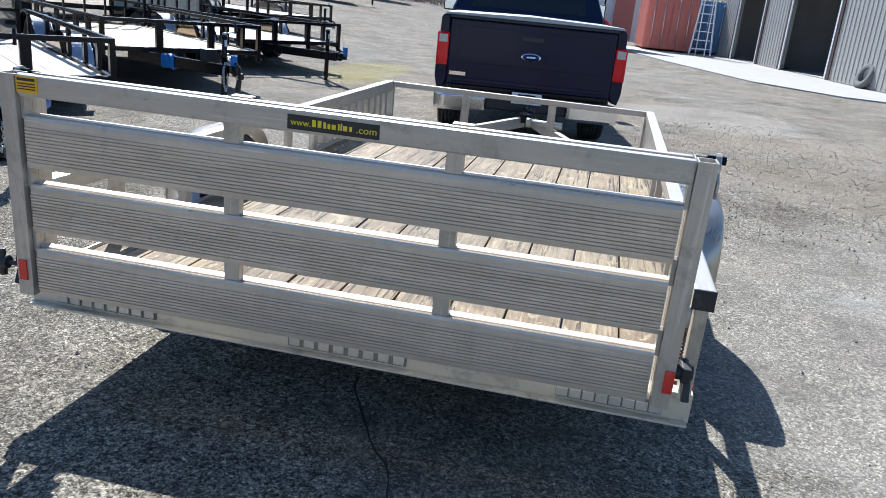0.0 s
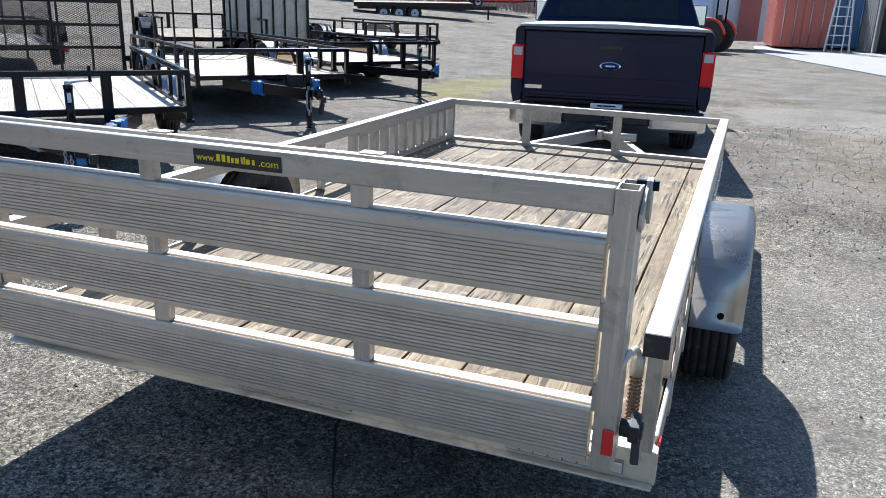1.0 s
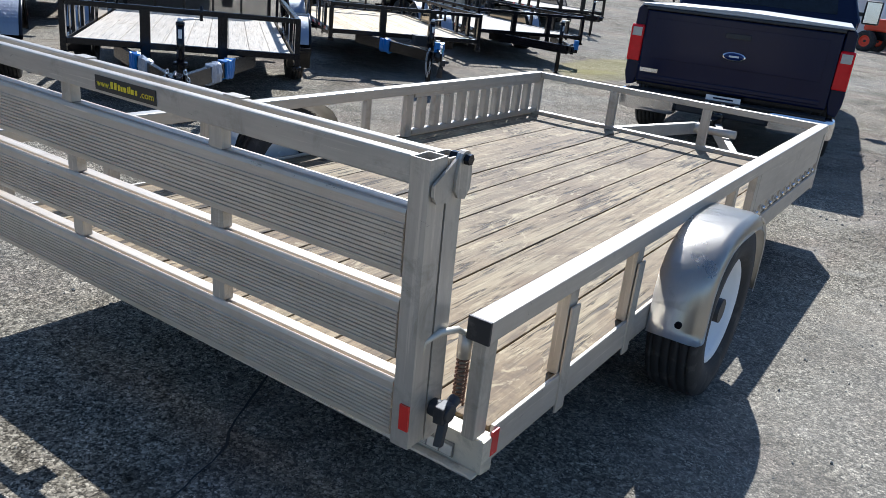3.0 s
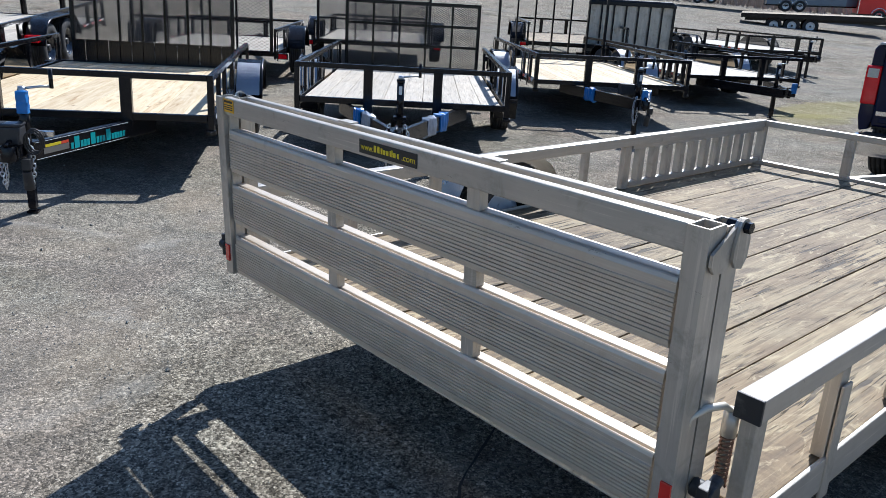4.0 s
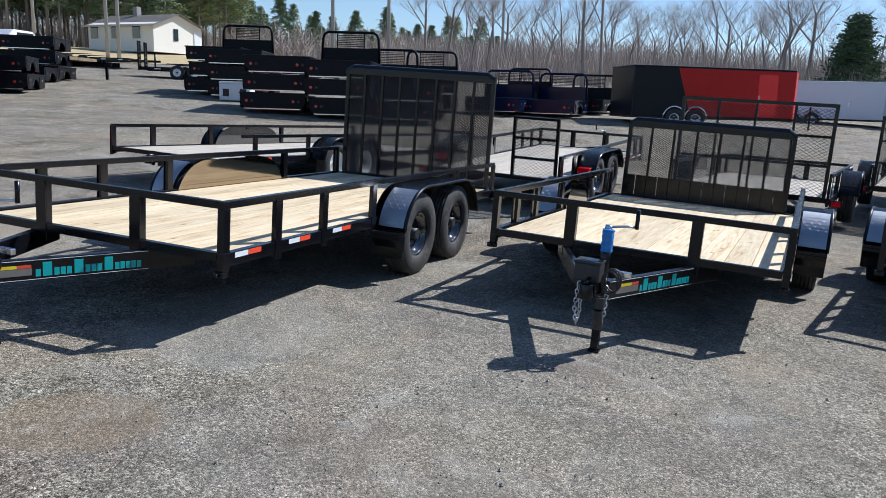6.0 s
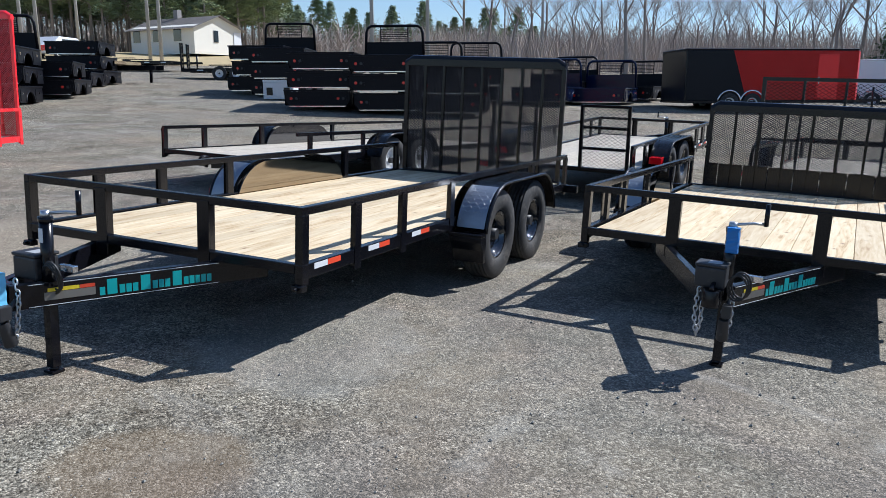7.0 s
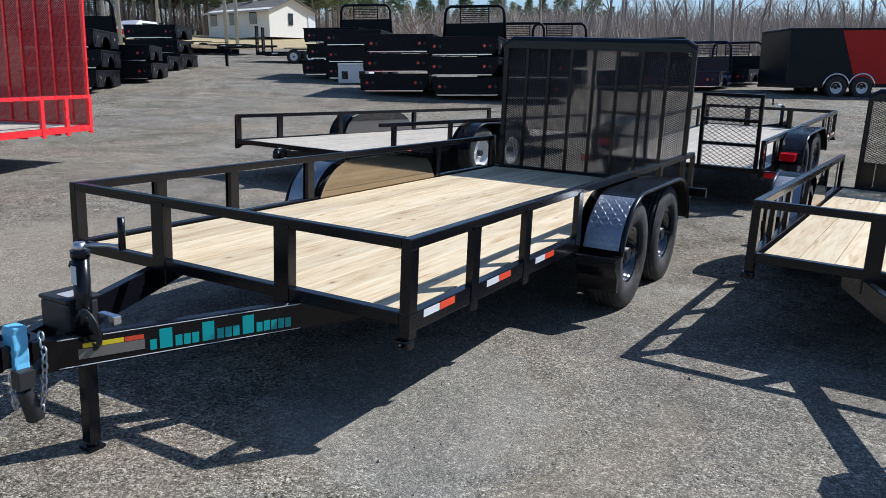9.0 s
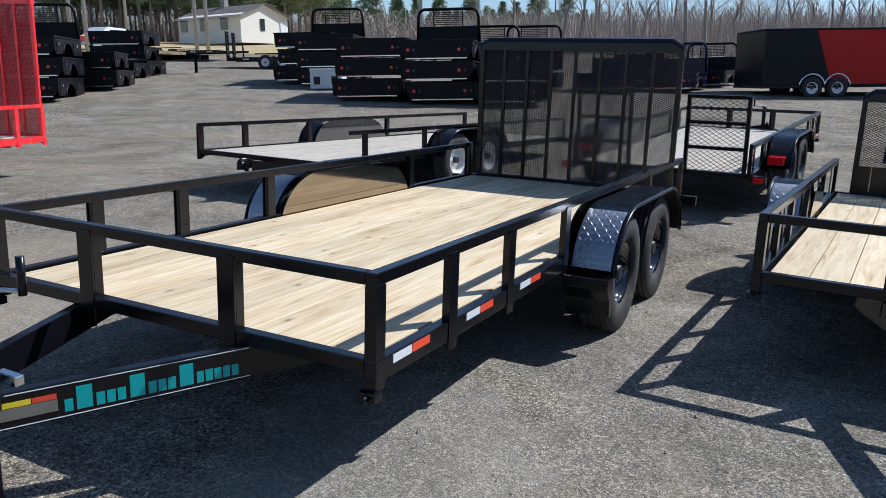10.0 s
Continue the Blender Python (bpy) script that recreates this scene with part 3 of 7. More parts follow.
def aluminium_trailer():
    t = thing("aluminium_trailer", "open silver aluminium utility trailer with weathered board deck and raised tailgate", "trailer", ALU)
    # frame: side members, cross members, front and rear sills
    for x0, x1 in ((AX0, AX0 + 0.012), (AX1 - 0.012, AX1)):
        bm = B()
        box(bm, x0, x1, AY0 + 0.085, AY1, 0.325, 0.418)
        part("side_member", bm, M_ALU_Y, t, bevel=0.004)
    for k in range(7):
        y = AY0 + 0.35 + k * 0.52
        bm = B()
        box(bm, AX0 + 0.052, AX1 - 0.052, y, y + 0.05, 0.30, 0.368)
        part("cross_member", bm, M_ALU, t, bevel=0.003)
    bm = B()
    box(bm, AX0, AX1, AY1 + 0.002, AY1 + 0.055, 0.31, 0.432)
    part("front_sill", bm, M_ALU, t, bevel=0.004)
    bm = B()
    extrude_outline(bm, [(AY0 + 0.035, 0.312), (AY0 + 0.083, 0.304), (AY0 + 0.083, 0.398), (AY0 + 0.035, 0.398)], (AX0 - 0.005, AX1 + 0.005), "x")
    part("rear_sill", bm, M_SILL, t, "scuffed aluminium rear sill", bevel=0.002)
    bm = B()
    box(bm, AX0, AX1, AY0 + 0.008, AY0 + 0.0345, 0.310, 0.317)
    part("sill_lip", bm, M_SILL, t, bevel=0.003)
    # lamp strips in the sill
    for x0, x1 in ((-1.61, -1.27), (-0.84, -0.475), (-0.045, 0.245)):
        bm = B()
        box(bm, x0, x1, AY0 + 0.029, AY0 + 0.0345, 0.326, 0.364)
        strip = part("lamp_strip", bm, M_STRIP, t, "dark strip with clear marker lamps", bevel=0.002)
        n = 8
        for k in range(n):
            c = x0 + (k + 0.5) * (x1 - x0) / n
            bm = B()
            box(bm, c - 0.0165, c + 0.0165, AY0 + 0.023, AY0 + 0.0295, 0.331, 0.358)
            part("lamp_lens", bm, M_LENS, strip, bevel=0.004)
    # deck boards
    bm = B()
    box(bm, AX0 + 0.055, AX1 - 0.055, AY0 + 0.09, AY1 - 0.004, 0.3685, 0.372)
    deck = part("deck", bm, M_BLACK, t)
    n = 11
    bw = (AX1 - AX0 - 0.028) / n
    bm = B()
    box(bm, -bw / 2 + 0.003, bw / 2 - 0.003, -(AY1 - AY0) / 2 + 0.078, (AY1 - AY0) / 2 - 0.014, -0.034, 0.0)
    rounded(bm, 0.004, 2)
    me = mesh_of(bm, "board", M_OLD_WOOD)
    rr = random.Random(8)
    for k in range(n):
        ob = new("deck_board", me)
        ob.parent = deck
        ob.location = (AX0 + 0.014 + bw * (k + 0.5), (AY0 + AY1) / 2 + 0.01, DECK + 0.004 + rr.uniform(-0.004, 0.002))
        ob.rotation_euler = (0, rr.uniform(-0.012, 0.012), 0)
    # rails and their posts
    for side, xc in ((-1, AX0 + 0.025), (1, AX1 - 0.025)):
        bm = B()
        beam(bm, (xc, AY0, RAIL - 0.026), (xc, AY1 + 0.03, RAIL - 0.020), 0.056, 0.052)
        rail = part("side_rail", bm, M_ALU_Y, t, bevel=0.005)
        bm = B()
        box(bm, xc - 0.0285, xc + 0.0285, AY0 - 0.006, AY0 + 0.002, RAIL - 0.054, RAIL + 0.001)
        part("end_cap", bm, M_BLACK_PLASTIC, rail, "black plastic end cap", bevel=0.002)
        for y, w in ((AY0 + 0.03, 0.05), (2.505, 0.05), (2.965, 0.05), (4.03, 0.04), (4.40, 0.06)):
            bm = B()
            box(bm, xc - 0.016, xc + 0.018, y - w / 2, y + w / 2, 0.412, RAIL - 0.051)
            if side > 0 and y > 2.2 and y < 3.5:
                box(bm, xc + 0.0215, xc + 0.029, y - w / 2, y + w / 2, 0.30, RAIL - 0.10)
            part("rail_post", bm, M_ALU_UP, t, bevel=0.003)
    bm = B()
    beam(bm, (AX0 + 0.054, AY1 + 0.025, RAIL - 0.017), (AX1 - 0.054, AY1 + 0.025, RAIL - 0.017), 0.045, 0.04)
    part("front_rail", bm, M_ALU, t, bevel=0.004)
    for x in (AX0 + 0.03, -1.07, -0.415, AX1 - 0.03):
        bm = B()
        box(bm, x - 0.028, x + 0.028, AY1 + 0.008, AY1 + 0.046, 0.42, RAIL - 0.0375)
        part("front_post", bm, M_ALU_UP, t, bevel=0.003)
    # side ramps stowed on edge along the front half
    bm = B()
    box(bm, AX0 + 0.012, AX0 + 0.048, 4.435, AY1 - 0.005, 0.427, 0.452)
    box(bm, AX0 + 0.012, AX0 + 0.048, 4.435, AY1 - 0.005, 0.640, 0.662)
    ramp = part("stowed_ramp", bm, M_ALU_Y, t, "ladder ramp stowed on edge as a slatted side")
    for k in range(10):
        y = 4.50 + k * 0.143
        bm = B()
        box(bm, AX0 + 0.010, AX0 + 0.050, y, y + 0.055, 0.4525, 0.6395)
        part("rung", bm, M_ALU_UP, ramp, bevel=0.004)
    bm = B()
    box(bm, AX1 - 0.044, AX1 - 0.006, 4.435, AY1 - 0.005, 0.478, 0.662)
    ramp2 = part("side_panel", bm, M_ALU_Y, t, "solid sheet side panel with a bolted foot", bevel=0.004)
    for k in range(11):
        y = 4.47 + k * 0.134
        bm = B()
        box(bm, AX1 - 0.040, AX1 - 0.010, y, y + 0.075, 0.4265, 0.4775)
        part("panel_foot", bm, M_ALU_Y, ramp2)
        bm = B()
        rod(bm, (AX1 - 0.010, y + 0.037, 0.452), (AX1 + 0.004, y + 0.037, 0.452), 0.010, 8)
        part("bolt", bm, M_CHROME, ramp2)
    # axle, wheels and fenders
    wy, wr = 3.50, 0.325
    bm = B()
    rod(bm, (AX0 - 0.02, wy, 0.30), (AX1 + 0.02, wy, 0.30), 0.035, 12)
    part("axle", bm, M_ZINC, t)
    for side, x in ((-1, AX0), (1, AX1)):
        wheel(t, (x + side * 0.082, wy, wr), wr, 0.185, M_WHITE_RIM, 0.195, side, 5, "white painted steel rim")
        xi, xo = x + side * 0.003, x + side * 0.182
        bm = B()
        outline = [(wy - 0.363, 0.318), (wy - 0.363, 0.365)]
        for k in range(0, 25):
            a = radians(180 * k / 24)
            c = math.cos(a)
            outline.append((wy - math.copysign(abs(c) ** 0.72, c) * 0.363, 0.425 + math.sin(a) ** 0.8 * 0.25))
        outline += [(wy + 0.363, 0.365), (wy + 0.363, 0.318)]
        n = len(outline)
        rows = []
        for x_, grow in ((xi, 0.0), (xo - side * 0.035, 0.0), (xo - side * 0.010, -0.008), (xo, -0.030), (xo + side * 0.001, -0.055)):
            ring = []
            for y, z in outline:
                v = Vector((0, y - wy, z - wr))
                v = v.normalized() * (v.length + grow)
                ring.append(bm.verts.new((x_, wy + v.y, wr + v.z)))
            rows.append(ring)
        for a, b in zip(rows, rows[1:]):
            for k in range(n - 1):
                bm.faces.new((a[k], a[k + 1], b[k + 1], b[k])).smooth = True
        bmesh.ops.solidify(bm, geom=bm.faces[:], thickness=0.004)
        f = part("fender", bm, M_FENDER, t, "rounded dull aluminium wheel fender")
        bm = B()
        rod(bm, (x + side * 0.105, wy - 0.373, 0.377), (x + side * 0.105, wy - 0.358, 0.377), 0.012, 10)
        part("bolt", bm, M_BLACK, f)
    # tongue
    for x in (-1.23, -0.15):
        bm = B()
        beam(bm, (x, AY1 + 0.052, 0.335), (-0.69 + (x + 0.69) * 0.10, AY1 + 1.22, 0.36), 0.05, 0.09)
        part("tongue_arm", bm, M_ALU_Y, t, bevel=0.004)
    bm = B()
    box(bm, -0.765, -0.665, AY1 + 1.13, AY1 + 1.42, 0.36, 0.44)
    rod(bm, (-0.715, AY1 + 1.42, 0.36), (-0.715, AY1 + 1.42, 0.46), 0.055, 14)
    part("coupler", bm, M_BLACK, t, bevel=0.006)
    bm = B()
    rod(bm, (-0.62, AY1 + 0.70, 0.43), (-0.36, AY1 + 0.70, 0.43), 0.030, 14)
    rod(bm, (-0.66, AY1 + 0.70, 0.43), (-0.62, AY1 + 0.70, 0.43), 0.04, 14)
    part("tongue_jack", bm, M_ALU, t, "dull grey jack post")
    # reflectors on the right side
    bm = B()
    box(bm, AX1 + 0.001, AX1 + 0.006, AY0 + 0.07, AY0 + 0.10, 0.345, 0.41)
    part("side_reflector", bm, M_RED_REFL, t, "small red reflector")
    # gate latch bow between rail post and gate
    bm = B()
    pipe(bm, [(AX1 - 0.062, AY0 + 0.01, 0.50), (AX1 - 0.062, AY0 + 0.01, 0.655), (AX1 - 0.066, AY0 - 0.02, 0.675), (AX1 - 0.075, AY0 - 0.075, 0.683), (AX1 - 0.085, AY0 - 0.115, 0.672), (AX1 - 0.088, AY0 - 0.125, 0.63)], 0.008)
    part("latch_bow", bm, M_SILL, t, "bent bright steel latch pin")
    bm = B()
    rod(bm, (AX1 - 0.062, AY0 + 0.01, 0.60), (AX1 - 0.062, AY0 + 0.01, 0.658), 0.016, 12)
    part("latch_sleeve", bm, M_ALU_UP, t)
    bm = B()
    pts = []
    for k in range(90):
        a = k * math.tau / 8
        pts.append((AX1 - 0.062 + math.cos(a) * 0.013, AY0 + 0.01 + math.sin(a) * 0.013, 0.485 + 0.115 * k / 90))
    pipe(bm, pts, 0.003, 5)
    part("latch_spring", bm, M_RUST, t, "rusty coil spring")
    return t


def ribbed_outline(z0, z1, y0, y1, ribs):
    """The section of an extruded plank: rounded top lip, ribs on the outer face (towards -y)."""
    out = [(y1, z0), (y0 + 0.004, z0)]
    h = z1 - z0
    lo, hi = z0 + h * 0.07, z0 + h * 0.80
    step = (hi - lo) / ribs
    for k in range(ribs):
        z = lo + k * step
        out += [(y0 + 0.0032, z), (y0, z + step * 0.16), (y0, z + step * 0.70), (y0 + 0.0032, z + step * 0.86)]
    out += [(y0 + 0.003, z0 + h * 0.83), (y0 + 0.003, z0 + h * 0.93), (y0 + 0.006, z1 - 0.002), (y0 + 0.009, z1), (y0 + 0.012, z1 - 0.001), (y0 + 0.013, z1 - 0.009), (y0 + 0.021, z1 - 0.009), (y0 + 0.022, z1 - 0.001), (y0 + 0.024, z1), (y1, z1)]
    return out


def tailgate():
    """The two-leaf gate, folded up: outer leaf of three ribbed planks, inner leaf behind it."""
    t = thing("tailgate", "raised folding tailgate of ribbed aluminium planks on the trailer's rear", "tailgate")
    gx0, gx1, gy = -1.558, 0.255, 1.925
    slats = ((0.806, 0.948), (0.624, 0.760), (0.438, 0.575))
    # the gate leans, its top towards the rear
    t.matrix_world = Matrix.Rotation(radians(0.6), 4, "Z") @ ALU @ Matrix.Translation((0, 1.925, 0.44)) @ Matrix.Rotation(radians(1.8), 4, "X") @ Matrix.Translation((0, -1.925, -0.44))
    for leaf, (ya, yb) in enumerate(((gy, gy + 0.045), (gy + 0.062, gy + 0.105))):
        nm = "outer" if leaf == 0 else "inner"
        top = 1.056 - 0.006 * leaf
        for x in (gx0 + 0.0225, gx1 - 0.0225):
            bm = B()
            xa, xb, yc, yd, zb = x - 0.0225, x + 0.0225, ya - 0.006, yb + 0.004, 0.432 - 0.01 * leaf
            w = 0.004
            # an open square tube
            loops = []
            for z, g in ((top - 0.03, w), (top, w), (top, 0.0), (zb, 0.0)):
                loops.append([bm.verts.new(c) for c in ((xa + g, yc + g, z), (xb - g, yc + g, z), (xb - g, yd - g, z), (xa + g, yd - g, z))])
            bm.faces.new(loops[0])
            bm.faces.new(loops[-1][::-1])
            for la, lb in zip(loops, loops[1:]):
                for k in range(4):
                    bm.faces.new((la[k], la[(k + 1) % 4], lb[(k + 1) % 4], lb[k]))
            bmesh.ops.recalc_face_normals(bm, faces=bm.faces[:])
            part(nm + "_stile", bm, M_ALU_UP, t)
        bm = B()
        if leaf == 0:
            box(bm, gx0 + 0.046, gx1 - 0.046, ya, ya + 0.026, 0.999, top)
        else:
            box(bm, gx0 + 0.046, gx1 - 0.046, yb - 0.024, yb, 1.006, top)
        part(nm + "_top_bar", bm, M_ALU, t, bevel=0.005)
        for z0, z1 in slats if leaf == 0 else ():
            bm = B()
            extrude_outline(bm, ribbed_outline(z0, z1, ya + 0.002, yb + 0.008, 11), (gx0 + 0.056, gx1 - 0.056), "x")
            part("ribbed_plank", bm, M_ALU_RIB, t, "ribbed grey aluminium plank" if leaf == 0 else "")
        if leaf == 0:
            # angle clips that hold the planks to the stiles
            for x in (gx0 + 0.051, gx1 - 0.051):
                for za, zb in ((0.9485, 1.002), (0.7605, 0.8055), (0.5755, 0.6235)):
                    bm = B()
                    box(bm, x - 0.005, x + 0.005, ya + 0.01, yb - 0.004, za - 0.01, zb + 0.01)
                    part("plank_clip", bm, M_ALU_UP, t, "scorched weld clip")
            for x in (-0.915, -0.341):
                for za, zb in ((0.9485, 1.002), (0.7605, 0.8055), (0.5755, 0.6235)):
                    bm = B()
                    box(bm, x - 0.021, x + 0.021, ya + 0.012, yb - 0.006, za, zb)
                    part("gate_strut", bm, M_ALU_UP, t)
    bm = B()
    box(bm, gx0 + 0.047, gx1 - 0.047, gy + 0.064, gy + 0.103, 0.416, 0.4315)
    part("bottom_tube", bm, M_SILL, t, "grimy aluminium hinge tube", bevel=0.008)
    for x0 in (-1.55, -0.96, -0.34, 0.06):
        bm = B()
        rod(bm, (x0, gy + 0.116, 0.428), (x0 + 0.09, gy + 0.116, 0.428), 0.010, 12)
        box(bm, x0 + 0.01, x0 + 0.08, gy + 0.118, gy + 0.165, 0.414, 0.422)
        part("hinge", bm, M_ALU, t)
    # folding hinge plates at the top of the stiles
    for x, s in ((gx1 + 0.003, 1), (gx0 - 0.003, -1)):
        for ya, yb in ((gy - 0.002, gy + 0.075), (gy + 0.060, gy + 0.118)):
            bm = B()
            yc = gy + 0.088
            o = [(ya, 0.988), (ya + 0.012, 0.972), (yb - 0.022, 0.966), (yb - 0.006, 0.985), (yb - 0.004, 1.02)]
            for k in range(7):
                a = radians(-10 + 170 * k / 6)
                o.append((yc + math.cos(a) * 0.019, 1.043 + math.sin(a) * 0.020))
            o += [(ya, 1.01)]
            d = 0.0 if ya < gy + 0.03 else 0.0065
            extrude_outline(bm, o, (x + s * d, x + s * (d + 0.006)), "x")
            part("hinge_plate", bm, M_ALU_UP, t)
        bm = B()
        rod(bm, (x - s * 0.02, gy + 0.088, 1.047), (x + s * 0.024, gy + 0.088, 1.047), 0.011, 6)
        part("hinge_bolt", bm, M_BLACK, t, "dark pivot bolt")
    for x in (-0.91, -0.335):
        bm = B()
        box(bm, x - 0.028, x + 0.028, gy + 0.055, gy + 0.085, 1.0565, 1.061)
        part("top_clip", bm, M_ALU, t, bevel=0.001)
    # latch handle, reflectors and labels
    for x, s in ((gx1 + 0.003, 1), (gx0 - 0.003, -1)):
        bm = B()
        if s < 0:
            rod(bm, (x, gy + 0.03, 0.505), (x - 0.085, gy + 0.03, 0.505), 0.007, 10)
            rod(bm, (x - 0.055, gy + 0.03, 0.505), (x - 0.088, gy + 0.03, 0.505), 0.019, 12)
            rod(bm, (x - 0.075, gy + 0.03, 0.465), (x - 0.075, gy + 0.03, 0.545), 0.011, 10)
        rod(bm, (x, gy + 0.07, 0.505), (x + s * 0.05, gy + 0.07, 0.505), 0.020, 12)
        box(bm, x + s * 0.020, x + s * 0.044, gy + 0.045, gy + 0.085, 0.485, 0.525)
        beam(bm, (x + s * 0.036, gy + 0.07, 0.50), (x + s * 0.04, gy + 0.045, 0.435), 0.018, 0.022)
        rod(bm, (x + s * 0.03, gy + 0.085, 0.505), (x + s * 0.03, gy + 0.115, 0.515), 0.014, 10)
        part("latch_handle", bm, M_BLACK_PLASTIC, t, "black spring latch handle", bevel=0.003)
    for x in (gx0 + 0.020, gx1 - 0.012):
        bm = B()
        box(bm, x - 0.012, x + 0.012, gy - 0.0115, gy - 0.0062, 0.478, 0.538)
        part("red_reflector", bm, M_RED_REFL, t, "red stick-on reflector", bevel=0.001)
    bm = B()
    box(bm, -0.760, -0.526, gy - 0.0022, gy - 0.0004, 1.008, 1.044)
    sticker = part("dealer_sticker", bm, M_DECAL_BLACK, t, "black sticker with yellow print")
    for words, x0, x1 in (("www.", -0.752, -0.700), (".com", -0.583, -0.533)):
        text_part(words, x0, x1, gy - 0.0026, 1.0185, 0.0175, M_YELLOW, sticker)
    x = -0.696
    for w, tall in ((0.011, 0.017), (0.011, 0.017), (0.008, 0.015), (0.008, 0.012), (0.012, 0.012), (0.005, 0.015), (0.005, 0.017), (0.012, 0.012), (0.008, 0.012)):
        bm = B()
        box(bm, x, x + w * 0.85, gy - 0.0034, gy - 0.0024, 1.0195, 1.0195 + tall)
        part("print_bar", bm, M_YELLOW, sticker)
        x += w * 1.32
    bm = B()
    box(bm, -1.511, -1.449, gy - 0.0022, gy - 0.0004, 1.010, 1.052)
    warn = part("warning_label", bm, M_WARN, t, "amber warning label")
    for z in (1.036, 1.027, 1.020, 1.013):
        bm = B()
        box(bm, -1.506, -1.454, gy - 0.0034, gy - 0.0024, z + 0.005, z + (0.012 if z > 1.03 else 0.008))
        part("print_bar", bm, M_DECAL_BLACK, warn)
    return t


aluminium_trailer()
tailgate()

# ---- black utility trailers ----
def chain(parent, pts, r=0.0045, link=0.036):
    """Welded links hung along pts."""
    pts = [Vector(p) for p in pts]
    run = [0.0]
    for a, b in zip(pts, pts[1:]):
        run.append(run[-1] + (b - a).length)
    n = int(run[-1] / (link * 0.74))
    for k in range(n):
        d = (k + 0.5) * run[-1] / n
        i = max(j for j in range(len(run) - 1) if run[j] <= d)
        f = (d - run[i]) / (run[i + 1] - run[i])
        c = pts[i].lerp(pts[i + 1], f)
        u = (pts[i + 1] - pts[i]).normalized()
        s = u.orthogonal().normalized()
        s = Matrix.Rotation(radians(90 * (k % 2) + 25), 3, u) @ s
        bm = B()
        ring = []
        for j in range(11):
            a = j * math.tau / 10
            ring.append(c + u * (math.cos(a) * link * 0.5) + s * (math.sin(a) * link * 0.30))
        pipe(bm, ring, r, 5)
        part("chain_link", bm, M_ZINC, parent)


def letter_bars(parent, p0, right, upv, out, heights, pitch, material):
    """Plain bars the size of a row of lettering."""
    right, upv, out = Vector(right), Vector(upv), Vector(out)
    x = 0.0
    for h in heights:
        w = h * 0.62
        if h > 0:
            bm = B()
            o = Vector(p0) + right * x
            vs = [bm.verts.new(o + right * a + upv * b + out * d) for d in (0.0, 0.0015) for a, b in ((0, 0), (w, 0), (w, h), (0, h))]
            for f in ((0, 1, 2, 3), (7, 6, 5, 4), (0, 4, 5, 1), (1, 5, 6, 2), (2, 6, 7, 3), (3, 7, 4, 0)):
                bm.faces.new([vs[i] for i in f])
            part("lettering_bar", bm, material, parent)
            x += w + h * pitch
        else:
            x += -h


def tread_plate(bm, grid, nu, nv, depth=0.0022):
    """Raised diamonds on a patch; grid(u, v) gives a point and its normal."""
    for j in range(nv):
        for i in range(nu):
            u, v = (i + 0.5) / nu, (j + 0.5) / nv
            p, n, a, b = grid(u, v)
            d = (a + b).normalized() if (i + j) % 2 else (a - b).normalized()
            e = n.cross(d)
            top = [bm.verts.new(p + n * depth + d * s * 0.009 + e * 0.0) for s in (-1, 1)]
            base = [bm.verts.new(p + d * 0.017), bm.verts.new(p + e * 0.006), bm.verts.new(p - d * 0.017), bm.verts.new(p - e * 0.006)]
            bm.faces.new((base[0], base[1], top[1]))
            bm.faces.new((base[1], top[0], top[1]))
            bm.faces.new((base[1], base[2], top[0]))
            bm.faces.new((base[2], base[3], top[0]))
            bm.faces.new((base[3], top[1], top[0]))
            bm.faces.new((base[3], base[0], top[1]))


